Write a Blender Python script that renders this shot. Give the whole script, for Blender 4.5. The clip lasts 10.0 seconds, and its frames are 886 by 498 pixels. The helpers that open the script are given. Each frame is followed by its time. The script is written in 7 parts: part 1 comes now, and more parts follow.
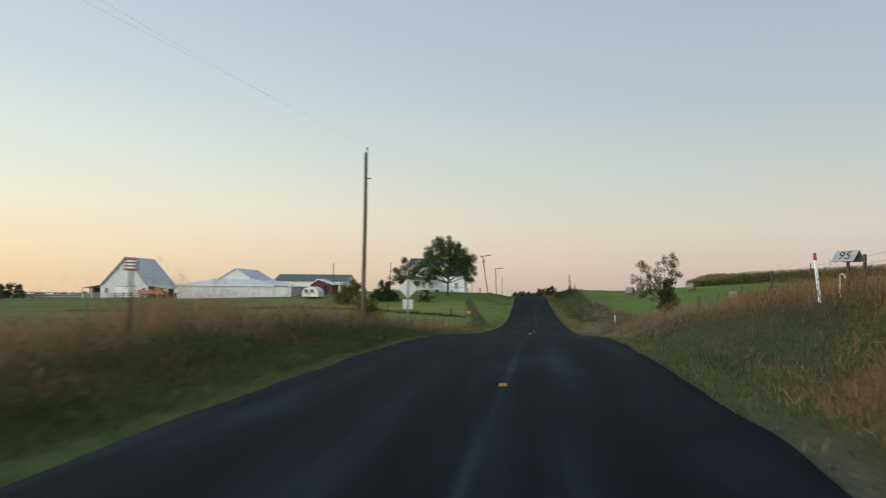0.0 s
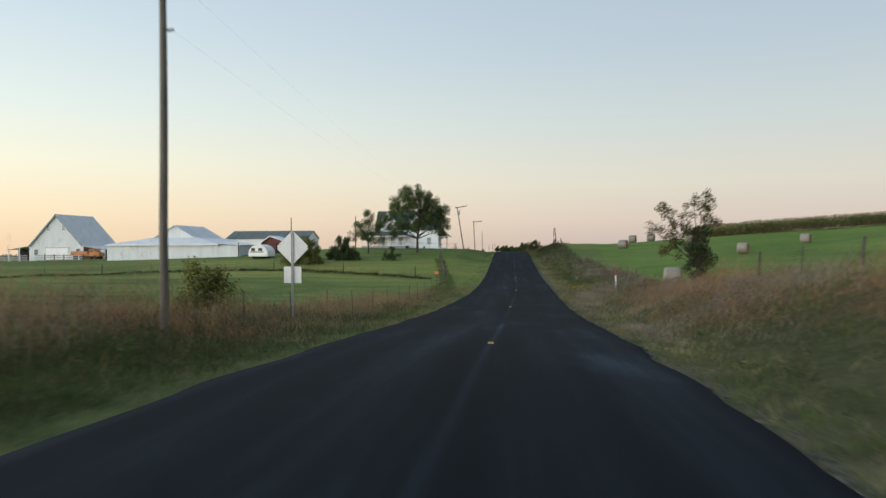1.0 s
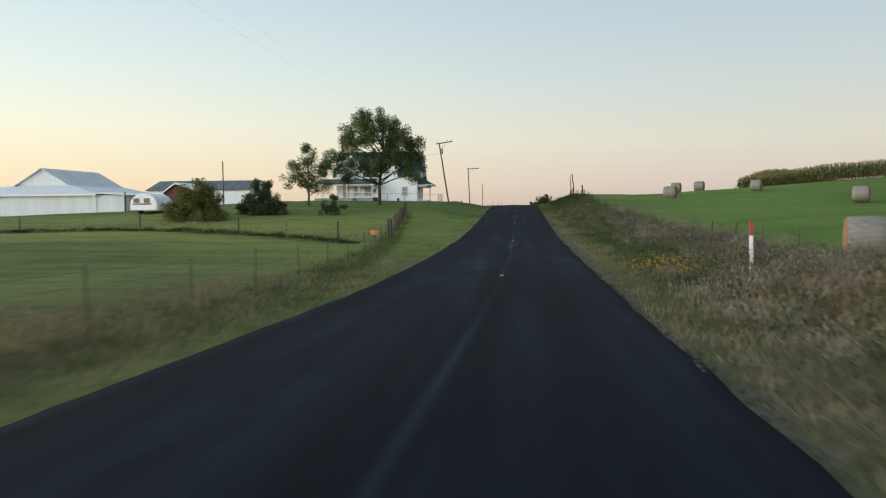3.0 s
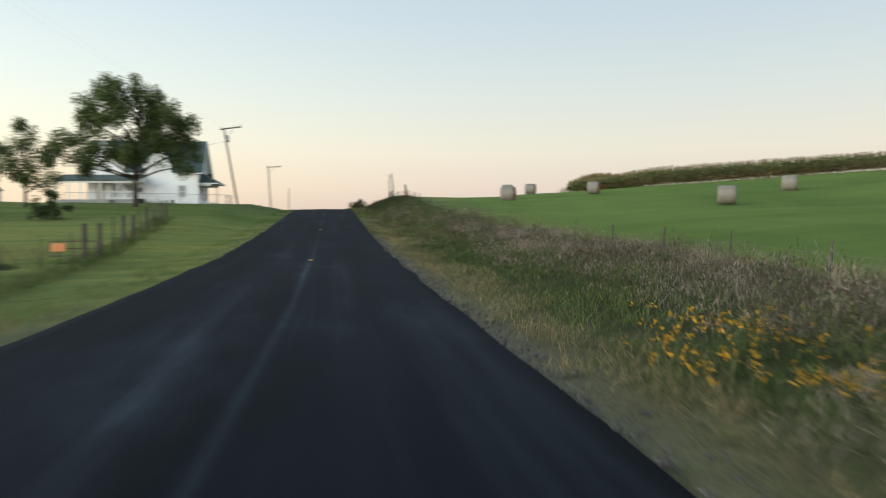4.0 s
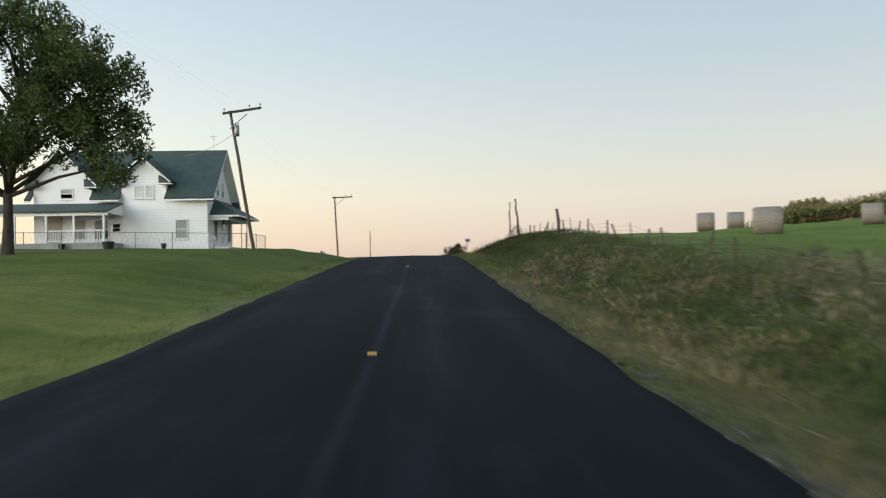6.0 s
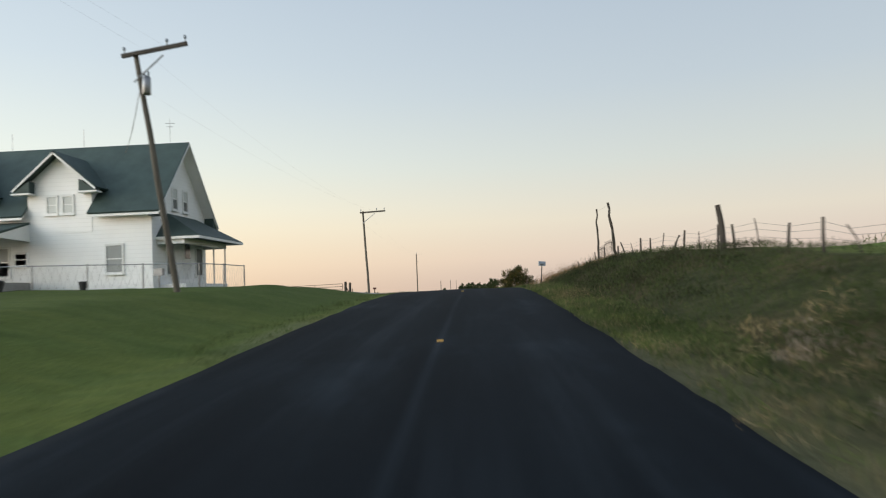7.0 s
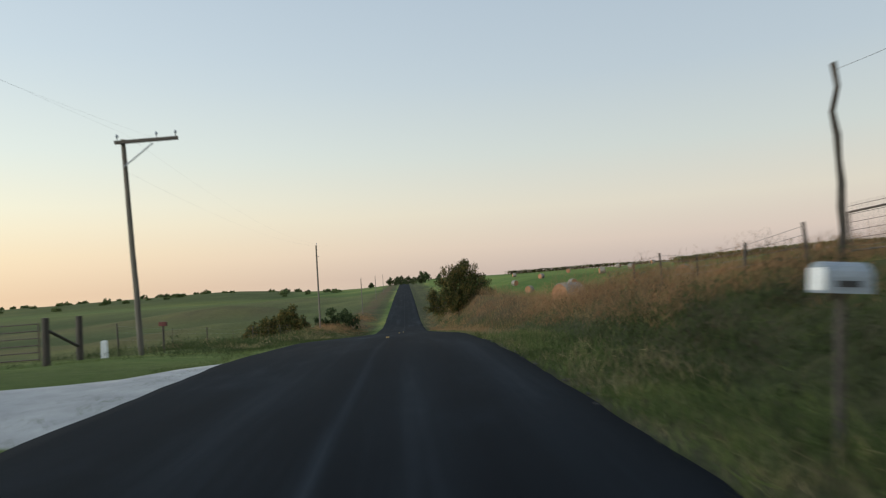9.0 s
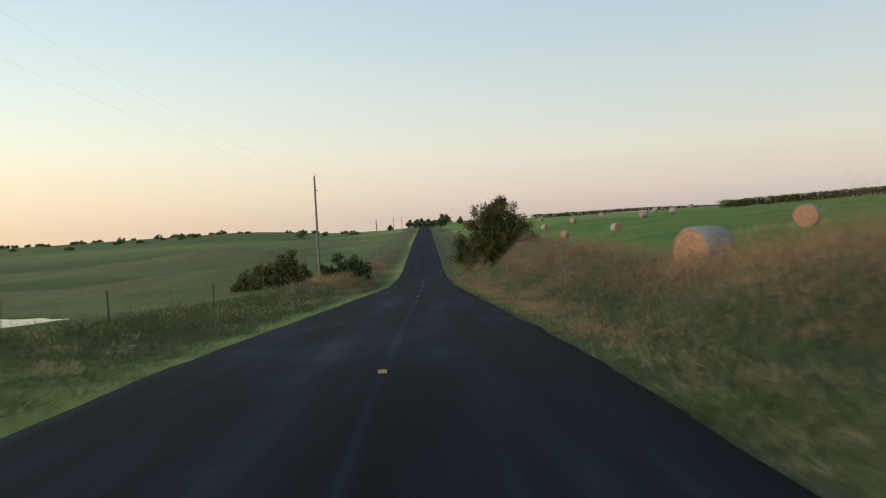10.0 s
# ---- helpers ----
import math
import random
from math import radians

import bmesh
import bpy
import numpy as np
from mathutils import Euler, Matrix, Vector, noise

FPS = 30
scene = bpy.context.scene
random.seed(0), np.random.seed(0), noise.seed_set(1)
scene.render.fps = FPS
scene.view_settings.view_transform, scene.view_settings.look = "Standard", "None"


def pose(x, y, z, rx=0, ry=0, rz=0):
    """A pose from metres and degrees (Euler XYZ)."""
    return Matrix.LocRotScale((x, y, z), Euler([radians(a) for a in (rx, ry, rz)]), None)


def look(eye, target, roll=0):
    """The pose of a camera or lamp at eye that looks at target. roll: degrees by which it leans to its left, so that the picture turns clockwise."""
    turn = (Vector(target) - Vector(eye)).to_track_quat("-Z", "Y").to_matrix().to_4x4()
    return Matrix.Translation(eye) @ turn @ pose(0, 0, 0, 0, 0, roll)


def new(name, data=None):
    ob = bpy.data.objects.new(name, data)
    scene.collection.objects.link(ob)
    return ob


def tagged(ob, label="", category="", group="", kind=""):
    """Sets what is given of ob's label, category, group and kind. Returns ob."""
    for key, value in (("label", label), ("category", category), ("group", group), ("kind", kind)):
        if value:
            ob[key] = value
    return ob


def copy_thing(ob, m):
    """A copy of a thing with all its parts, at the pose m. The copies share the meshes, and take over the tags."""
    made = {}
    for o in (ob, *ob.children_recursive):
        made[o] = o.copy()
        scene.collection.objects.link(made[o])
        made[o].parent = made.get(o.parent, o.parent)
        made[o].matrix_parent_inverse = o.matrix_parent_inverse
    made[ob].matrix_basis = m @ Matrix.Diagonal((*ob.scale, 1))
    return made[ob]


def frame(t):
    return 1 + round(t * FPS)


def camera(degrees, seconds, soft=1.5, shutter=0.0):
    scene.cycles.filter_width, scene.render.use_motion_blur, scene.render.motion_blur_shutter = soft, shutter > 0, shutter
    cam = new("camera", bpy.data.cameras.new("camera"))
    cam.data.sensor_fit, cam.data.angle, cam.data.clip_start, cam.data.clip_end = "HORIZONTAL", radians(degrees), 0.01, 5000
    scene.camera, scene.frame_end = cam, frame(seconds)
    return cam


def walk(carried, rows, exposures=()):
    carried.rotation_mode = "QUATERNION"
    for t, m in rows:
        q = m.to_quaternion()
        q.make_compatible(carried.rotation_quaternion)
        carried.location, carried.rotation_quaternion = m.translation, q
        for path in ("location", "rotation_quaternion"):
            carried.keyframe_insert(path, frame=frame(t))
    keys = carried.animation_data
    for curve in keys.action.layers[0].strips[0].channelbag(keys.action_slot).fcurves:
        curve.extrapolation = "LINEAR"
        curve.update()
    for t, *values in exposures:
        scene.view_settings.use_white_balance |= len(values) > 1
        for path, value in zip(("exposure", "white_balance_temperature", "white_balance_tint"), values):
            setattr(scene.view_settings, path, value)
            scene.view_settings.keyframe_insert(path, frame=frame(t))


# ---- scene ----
cam = camera(63.7, 10.0, 1.15, 0.3)
PATH = [
    (0, (-2.337, 1.474, 2.379), (-2.560, 3.458, 2.497), 0.66),
    (0.5, (-2.040, 9.381, 2.482), (-2.132, 11.377, 2.566), -0.07),
    (1, (-1.737, 17.381, 2.525), (-1.914, 19.373, 2.518), -0.23),
    (1.5, (-1.436, 25.508, 2.324), (-1.707, 27.485, 2.184), -0.80),
    (2, (-1.161, 33.865, 1.948), (-1.411, 35.844, 1.800), -0.18),
    (2.2, (-1.052, 37.238, 1.755), (-1.296, 39.216, 1.590), 0.05),
    (3.3, (-0.467, 55.927, 0.951), (-0.662, 57.915, 0.856), -0.70),
    (3.5, (-0.382, 59.355, 0.824), (-0.560, 61.345, 0.733), -0.38),
    (4, (-0.223, 67.987, 0.696), (0.092, 69.959, 0.601), -0.44),
    (4.5, (-0.171, 76.372, 0.605), (0.318, 78.311, 0.559), -0.24),
    (5, (-0.180, 84.881, 0.690), (0.313, 86.819, 0.715), -0.56),
    (5.5, (-0.174, 93.360, 0.770), (0.159, 95.332, 0.806), -0.11),
    (6, (-0.124, 101.927, 0.966), (-0.058, 103.926, 1.004), -1.02),
    (6.2, (-0.100, 105.407, 1.146), (-0.095, 107.407, 1.186), -1.56),
    (7.3, (0.042, 124.598, 1.948), (-0.045, 126.592, 2.079), -2.38),
    (7.5, (0.099, 128.124, 2.117), (0.025, 130.118, 2.258), -2.34),
    (8, (0.241, 136.601, 2.483), (0.198, 138.596, 2.623), -1.53),
    (8.5, (0.324, 145.013, 2.825), (0.363, 147.008, 2.947), -2.36),
    (9, (0.266, 153.346, 2.937), (0.379, 155.342, 3.007), -3.43),
    (9.5, (0.229, 161.402, 3.009), (0.340, 163.398, 2.980), -3.43),
    (10, (0.181, 169.149, 2.733), (0.230, 171.147, 2.647), -2.72),
]
walk(cam, [(t, look(eye, target, roll)) for t, eye, target, roll in PATH],
     [(0, -0.15, 6500, 10), (0.5, -0.06, 6400, 10), (1, 0, 6300, 9), (2, 0.03, 6200, 7), (3.5, 0.0, 6350, 8), (4, 0.22, 6450, 8), (4.5, 0.22, 6700, 11), (5.5, 0.2, 6750, 12), (6, 0.13, 6500, 10),
      (7.5, 0.03, 6600, 11), (8.5, -0.02, 6500, 10), (9, -0.02, 6450, 9), (9.5, 0.03, 6250, 8), (10, 0.04, 6300, 7)])

# ---- light: dusk, the sun just down, to the left and behind ----
SUN_AZ = radians(-112)      # compass angle of the glow, clockwise from +y
world = bpy.data.worlds.new("dusk")
scene.world = world
world.use_nodes = True
wn, wl = world.node_tree.nodes, world.node_tree.links


def sky_ramp(src, stops):
    r = wn.new("ShaderNodeValToRGB")
    e = r.color_ramp.elements
    while len(e) < len(stops):
        e.new(0.5)
    for k, (p, c) in enumerate(stops):
        e[k].position, e[k].color = p, (*c, 1)
    wl.new(src, r.inputs[0])
    return r.outputs[0]


tc = wn.new("ShaderNodeTexCoord")
sep = wn.new("ShaderNodeSeparateXYZ")
wl.new(tc.outputs["Generated"], sep.inputs[0])
# away from the glow: a pinkish rim under grey blue; towards it: yellow under pale blue
away = sky_ramp(sep.outputs[2], [(0.0, (0.56, 0.465, 0.43)), (0.035, (0.70, 0.585, 0.505)), (0.085, (0.74, 0.69, 0.58)), (0.16, (0.625, 0.675, 0.645)),
                                 (0.26, (0.51, 0.595, 0.655)), (0.45, (0.395, 0.49, 0.60)), (0.7, (0.32, 0.41, 0.52)), (1.0, (0.26, 0.35, 0.47))])
near = sky_ramp(sep.outputs[2], [(0.0, (1.05, 0.74, 0.43)), (0.05, (1.12, 0.90, 0.56)), (0.11, (1.07, 1.02, 0.77)), (0.18, (0.9, 0.97, 0.88)),
                                 (0.30, (0.69, 0.80, 0.86)), (0.45, (0.54, 0.65, 0.76)), (0.7, (0.37, 0.46, 0.58)), (1.0, (0.26, 0.35, 0.47))])
glow = sky_ramp(sep.outputs[2], [(0.0, (1.0, 0.72, 0.48)), (0.08, (1.0, 0.89, 0.72)), (0.2, (0.93, 0.96, 0.90)), (0.4, (0.6, 0.68, 0.70)), (0.7, (0.33, 0.40, 0.46)), (1.0, (0.05, 0.06, 0.08))])
dot = wn.new("ShaderNodeVectorMath")
dot.operation = "DOT_PRODUCT"
dot.inputs[1].default_value = (math.sin(SUN_AZ), math.cos(SUN_AZ), 0)
wl.new(tc.outputs["Generated"], dot.inputs[0])
side = wn.new("ShaderNodeMapRange")
side.inputs["From Min"].default_value, side.inputs["From Max"].default_value = -0.85, 0.75
side.interpolation_type = "SMOOTHSTEP"
wl.new(dot.outputs["Value"], side.inputs["Value"])
both = wn.new("ShaderNodeMix")
both.data_type = "RGBA"
wl.new(side.outputs[0], both.inputs[0])
wl.new(away, both.inputs[6])
wl.new(near, both.inputs[7])
ember = wn.new("ShaderNodeMapRange")         # where the sun went down the sky is brightest
ember.inputs["From Min"].default_value, ember.inputs["From Max"].default_value = 0.35, 1.0
ember.inputs["To Max"].default_value = 4.9
ember.interpolation_type = "SMOOTHSTEP"
wl.new(dot.outputs["Value"], ember.inputs["Value"])
lit = wn.new("ShaderNodeVectorMath")
lit.operation = "MULTIPLY_ADD"
wl.new(glow, lit.inputs[0])
wl.new(ember.outputs[0], lit.inputs[1])
wl.new(both.outputs[2], lit.inputs[2])
wl.new(lit.outputs[0], wn["Background"].inputs[0])
wn["Background"].inputs[1].default_value = 1.0
sun_data = bpy.data.lights.new("sun", "SUN")
sun_data.energy, sun_data.angle, sun_data.color = 0.38, radians(16), (1.0, 0.66, 0.42)
sun = new("sun", sun_data)
sun.matrix_world = look((0, 0, 0), (-math.sin(SUN_AZ), -math.cos(SUN_AZ), -math.tan(radians(5))))


# ---- materials ----
def material(name, rough=0.9, metal=0.0):
    m = bpy.data.materials.new(name)
    m.use_nodes = True
    n = m.node_tree.nodes
    b = n["Principled BSDF"]
    b.inputs["Roughness"].default_value = rough
    b.inputs["Metallic"].default_value = metal
    return m, n, m.node_tree.links, b


def noise_node(n, l, scale, detail=4.0, rough=0.6, coord="Object", stretch=None):
    tc = n.new("ShaderNodeTexCoord")
    t = n.new("ShaderNodeTexNoise")
    t.inputs["Scale"].default_value, t.inputs["Detail"].default_value = scale, detail
    t.inputs["Roughness"].default_value = rough
    if stretch:
        mp = n.new("ShaderNodeMapping")
        mp.inputs["Scale"].default_value = stretch
        l.new(tc.outputs[coord], mp.inputs[0])
        l.new(mp.outputs[0], t.inputs["Vector"])
    else:
        l.new(tc.outputs[coord], t.inputs["Vector"])
    return t


def ramp(n, l, src, stops):
    r = n.new("ShaderNodeValToRGB")
    e = r.color_ramp.elements
    while len(e) < len(stops):
        e.new(0.5)
    for k, (p, c) in enumerate(stops):
        e[k].position, e[k].color = p, (*c, 1)
    l.new(src, r.inputs[0])
    return r


def mix(n, l, fac, a, b, blend="MIX"):
    m = n.new("ShaderNodeMix")
    m.data_type, m.blend_type = "RGBA", blend
    for sock, v in ((m.inputs[0], fac), (m.inputs[6], a), (m.inputs[7], b)):
        if isinstance(v, (int, float)):
            sock.default_value = v
        elif isinstance(v, tuple):
            sock.default_value = (*v, 1)
        else:
            l.new(v, sock)
    return m.outputs[2]


def bump(n, l, b, src, strength, distance):
    bp = n.new("ShaderNodeBump")
    bp.inputs["Strength"].default_value, bp.inputs["Distance"].default_value = strength, distance
    l.new(src, bp.inputs["Height"])
    l.new(bp.outputs[0], b.inputs["Normal"])


def simple(name, dark, light, scale=3.0, rough=0.85, metal=0.0, rel=0.3, dist=0.01, stretch=None, fine=60.0):
    """Two tones at a coarse scale, fine grain over them, and a little relief."""
    m, n, l, b = material(name, rough, metal)
    big = noise_node(n, l, scale, 3, 0.6, "Object", stretch)
    small = noise_node(n, l, fine, 4, 0.7, "Object", stretch)
    c = ramp(n, l, big.outputs[0], [(0.3, dark), (0.7, light)])
    g = ramp(n, l, small.outputs[0], [(0.25, (0.72, 0.72, 0.72)), (0.75, (1.15, 1.15, 1.15))])
    l.new(mix(n, l, 1.0, c.outputs[0], g.outputs[0], "MULTIPLY"), b.inputs["Base Color"])
    bump(n, l, b, small.outputs[0], rel, dist)
    return m


def blades(name, low, mid, high):
    """Grass and leaves: each blade its own tone between three."""
    m, n, l, b = material(name, 0.75)
    geo = n.new("ShaderNodeNewGeometry")
    r = ramp(n, l, geo.outputs["Random Per Island"], [(0.0, low), (0.5, mid), (1.0, high)])
    big = noise_node(n, l, 0.25, 3)
    g = ramp(n, l, big.outputs[0], [(0.3, (0.7, 0.7, 0.7)), (0.7, (1.2, 1.2, 1.2))])
    tuft = noise_node(n, l, 1.1, 4, 0.6)
    h = ramp(n, l, tuft.outputs[0], [(0.3, (0.55, 0.6, 0.56)), (0.5, (0.95, 0.95, 0.95)), (0.7, (1.38, 1.28, 1.15))])
    c = mix(n, l, 1.0, r.outputs[0], g.outputs[0], "MULTIPLY")
    tone = mix(n, l, 1.0, c, h.outputs[0], "MULTIPLY")
    l.new(tone, b.inputs["Base Color"])
    b.inputs["Specular IOR Level"].default_value = 0.15
    thin = n.new("ShaderNodeBsdfTranslucent")
    l.new(tone, thin.inputs[0])
    both = n.new("ShaderNodeMixShader")
    both.inputs[0].default_value = 0.35
    l.new(b.outputs[0], both.inputs[1])
    l.new(thin.outputs[0], both.inputs[2])
    l.new(both.outputs[0], n["Material Output"].inputs[0])
    return m


M = {}
def asphalt():
    """New asphalt: fine stone grain, paler dusty wheel tracks and long roller streaks."""
    m, n, l, b = material("asphalt", 0.88)
    streak = noise_node(n, l, 0.6, 4, 0.65, "Object", (1.6, 0.07, 1))
    patchy = noise_node(n, l, 0.5, 4, 0.6, "Object", (1, 0.35, 1))
    grain = noise_node(n, l, 110, 3, 0.8)
    c = ramp(n, l, streak.outputs[0], [(0.3, (0.0042, 0.0062, 0.009)), (0.52, (0.0066, 0.0096, 0.0132)), (0.72, (0.0155, 0.0205, 0.0265))])
    d = ramp(n, l, patchy.outputs[0], [(0.35, (0.8, 0.8, 0.82)), (0.56, (1, 1, 1)), (0.74, (2.3, 2.25, 2.2))])
    g = ramp(n, l, grain.outputs[0], [(0.3, (0.55, 0.55, 0.55)), (0.62, (1.1, 1.1, 1.1)), (0.75, (2.2, 2.2, 2.2))])
    worn = n.new("ShaderNodeAttribute")
    worn.attribute_name = "worn"            # dusty wheel tracks and the middle joint
    dust = mix(n, l, worn.outputs["Fac"], (1.0, 1.0, 1.0), (3.4, 3.2, 3.0))
    c = c.outputs[0]
    c = mix(n, l, 1.0, c, dust, "MULTIPLY")
    l.new(mix(n, l, 1.0, mix(n, l, 1.0, c, d.outputs[0], "MULTIPLY"), g.outputs[0], "MULTIPLY"), b.inputs["Base Color"])
    bump(n, l, b, grain.outputs[0], 0.35, 0.005)
    b.inputs["Specular IOR Level"].default_value = 0.06
    return m


M["asphalt"] = asphalt()
M["gravel"] = simple("gravel", (0.29, 0.285, 0.28), (0.4, 0.39, 0.38), 1.2, 0.95, 0, 0.9, 0.02, None, 25)
M["white"] = simple("white_paint", (0.78, 0.78, 0.77), (0.88, 0.88, 0.87), 0.8, 0.6, 0, 0.1, 0.004)
M["siding"] = simple("white_siding", (0.80, 0.80, 0.80), (0.92, 0.92, 0.92), 0.5, 0.55, 0, 0.1, 0.004)
M["shed_white"] = simple("dull_white_boards", (0.60, 0.62, 0.635), (0.71, 0.73, 0.745), 0.6, 0.65, 0, 0.2, 0.006, (3, 3, 0.3))
M["green_roof"] = simple("green_roof", (0.028, 0.05, 0.046), (0.045, 0.075, 0.068), 1.5, 0.7, 0, 0.3, 0.01)
M["dull_roof"] = simple("dull_green_metal", (0.085, 0.105, 0.10), (0.13, 0.155, 0.15), 1.0, 0.55, 0.2, 0.2, 0.01)
M["grey_roof"] = simple("grey_metal_roof", (0.58, 0.59, 0.60), (0.7, 0.71, 0.72), 0.6, 0.5, 0.1, 0.2, 0.01)
# Darker than the pole wood: the backlit silhouette is put into the colour.
M["arm"] = simple("silhouette_crossarm", (0.04, 0.034, 0.028), (0.08, 0.068, 0.056), 2, 0.9, 0, 0.6, 0.01, (0.4, 6, 6))
M["pole"] = simple("weathered_pole", (0.085, 0.074, 0.06), (0.17, 0.148, 0.118), 2, 0.9, 0, 0.6, 0.01, (6, 6, 0.4))
M["post"] = simple("old_post", (0.035, 0.028, 0.024), (0.09, 0.075, 0.06), 4, 0.95, 0, 0.6, 0.01, (4, 4, 0.5))
M["bale"] = simple("hay", (0.22, 0.10, 0.05), (0.36, 0.18, 0.095), 3, 0.95, 0, 0.9, 0.03, None, 30)
# Near black: the shade inside openings is put into this colour.
M["dark"] = simple("inside_shade", (0.012, 0.012, 0.012), (0.03, 0.028, 0.026), 1)
M["sign_back"] = simple("bare_aluminium", (0.60, 0.60, 0.59), (0.72, 0.72, 0.71), 2, 0.5, 0.15, 0.1)
M["steel"] = simple("galvanised_steel", (0.25, 0.25, 0.26), (0.4, 0.4, 0.41), 5, 0.45, 0.8, 0.1)
M["shoulder_stone"] = simple("shoulder_stone", (0.055, 0.05, 0.045), (0.115, 0.105, 0.092), 5, 0.95)
M["old_tin"] = simple("dull_white_tin", (0.26, 0.26, 0.25), (0.38, 0.38, 0.37), 4, 0.6, 0.2)
M["rust"] = simple("faded_red_board", (0.13, 0.04, 0.03), (0.24, 0.085, 0.06), 6, 0.8)
M["bark"] = simple("bark", (0.03, 0.025, 0.02), (0.08, 0.065, 0.05), 3, 0.95, 0, 0.9, 0.03, (3, 3, 0.6), 20)
M["leaf"] = blades("leaf", (0.05, 0.077, 0.028), (0.098, 0.135, 0.048), (0.16, 0.195, 0.08))
M["glass"] = simple("window_glass", (0.04, 0.044, 0.046), (0.06, 0.064, 0.066), 1, 0.08)
# Flat grey that stands in for the dull reflection on window panes.
M["dim_reflection"] = simple("dim_pane_reflection", (0.10, 0.11, 0.105), (0.15, 0.16, 0.155), 1, 0.6)
M["pane_cover"] = simple("window_blind", (0.30, 0.31, 0.30), (0.38, 0.39, 0.38), 1, 0.6)
M["pale_blind"] = simple("pale_window_blind", (0.58, 0.6, 0.58), (0.66, 0.68, 0.66), 1, 0.6)
M["orange"] = simple("orange_paint", (0.42, 0.13, 0.03), (0.55, 0.2, 0.05), 1.5, 0.5)
M["red"] = simple("red_paint", (0.3, 0.05, 0.03), (0.42, 0.08, 0.05), 1.5, 0.6)
M["barn_red"] = simple("barn_red", (0.10, 0.03, 0.025), (0.17, 0.05, 0.04), 1.0, 0.8)
M["yellow"] = simple("yellow_plastic", (0.34, 0.22, 0.06), (0.44, 0.3, 0.1), 4, 0.5)
M["black"] = simple("black_rubber", (0.012, 0.012, 0.013), (0.025, 0.025, 0.026), 4, 0.7)
M["grey_box"] = simple("grey_blue_metal", (0.17, 0.2, 0.235), (0.26, 0.295, 0.33), 3, 0.5, 0.2)
M["wire"] = simple("fence_wire", (0.13, 0.125, 0.12), (0.2, 0.19, 0.18), 5, 0.7, 0.5)
M["tan"] = simple("tan_siding", (0.42, 0.37, 0.3), (0.5, 0.45, 0.38), 1, 0.7)
M["netting"] = simple("bale_wrap", (0.15, 0.13, 0.105), (0.25, 0.222, 0.185), 2, 0.7, 0, 0.6, 0.02, (1, 6, 6), 40)
M["leaf_light"] = blades("leaf_light", (0.07, 0.085, 0.022), (0.13, 0.14, 0.036), (0.23, 0.21, 0.065))
M["leaf_dark"] = blades("leaf_dark", (0.032, 0.052, 0.022), (0.062, 0.088, 0.036), (0.115, 0.14, 0.058))
M["leaf_autumn"] = blades("leaf_autumn", (0.04, 0.055, 0.018), (0.075, 0.085, 0.03), (0.2, 0.14, 0.045))
M["grass"] = blades("grass", (0.05, 0.074, 0.02), (0.086, 0.118, 0.036), (0.15, 0.165, 0.068))
M["grass_pale"] = blades("grass_pale", (0.16, 0.13, 0.066), (0.225, 0.18, 0.098), (0.32, 0.26, 0.155))
M["grass_red"] = blades("grass_red", (0.185, 0.098, 0.048), (0.265, 0.15, 0.075), (0.355, 0.222, 0.122))
M["weed_dark"] = blades("weed_dark", (0.06, 0.05, 0.032), (0.085, 0.07, 0.045), (0.12, 0.10, 0.066))
M["weed_olive"] = blades("weed_olive", (0.036, 0.056, 0.018), (0.06, 0.08, 0.028), (0.095, 0.115, 0.042))
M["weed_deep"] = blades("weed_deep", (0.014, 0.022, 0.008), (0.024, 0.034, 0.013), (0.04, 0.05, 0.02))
M["weed_grey"] = blades("weed_grey", (0.165, 0.135, 0.105), (0.24, 0.195, 0.155), (0.34, 0.285, 0.23))
M["lawn"] = blades("lawn_blade", (0.1, 0.14, 0.04), (0.145, 0.19, 0.058), (0.2, 0.236, 0.086))
M["hay_green"] = blades("uncut_grass", (0.17, 0.18, 0.07), (0.235, 0.235, 0.1), (0.32, 0.3, 0.15))
M["flower"] = blades("flower", (0.42, 0.2, 0.015), (0.52, 0.28, 0.02), (0.62, 0.38, 0.05))
M["corn"] = blades("corn_leaf", (0.11, 0.13, 0.038), (0.185, 0.2, 0.068), (0.275, 0.25, 0.1))
M["corn_dry"] = blades("corn_dry_leaf", (0.15, 0.11, 0.05), (0.25, 0.18, 0.085), (0.36, 0.27, 0.14))


# ---- the lie of the land ----
def profile(points, width=9):
    """A smooth height along the road from a few stations (y, z)."""
    ys = np.arange(-200.0, 3201.0)
    zs = np.interp(ys, [p[0] for p in points], [p[1] for p in points])
    k = np.hanning(2 * width + 1)
    zs = np.convolve(np.pad(zs, width, "edge"), k / k.sum(), "valid")
    return lambda y: np.interp(y, ys, zs)


road_z = profile([(-60, 0.4), (-5, .83), (4, .94), (10, 1.02), (16, 1.05), (22, .99), (28, .78), (34, .46), (40, .12), (47, -.24), (54, -.48), (61, -.68), (68, -.81), (76, -.87),
                  (85, -.82), (93.4, -.74), (102, -.49), (113, -.08), (124, .45), (137, 1.04), (145, 1.33), (153.5, 1.49),
                  (161.5, 1.45), (169, 1.32), (180, .72), (190, -.05), (204, -1.1), (236, -3.5), (260, -4.6), (275, -4.8),
                  (317, -4.3), (370, -3.6), (600, -2.2), (700, -3.5), (1500, -9)], 5)
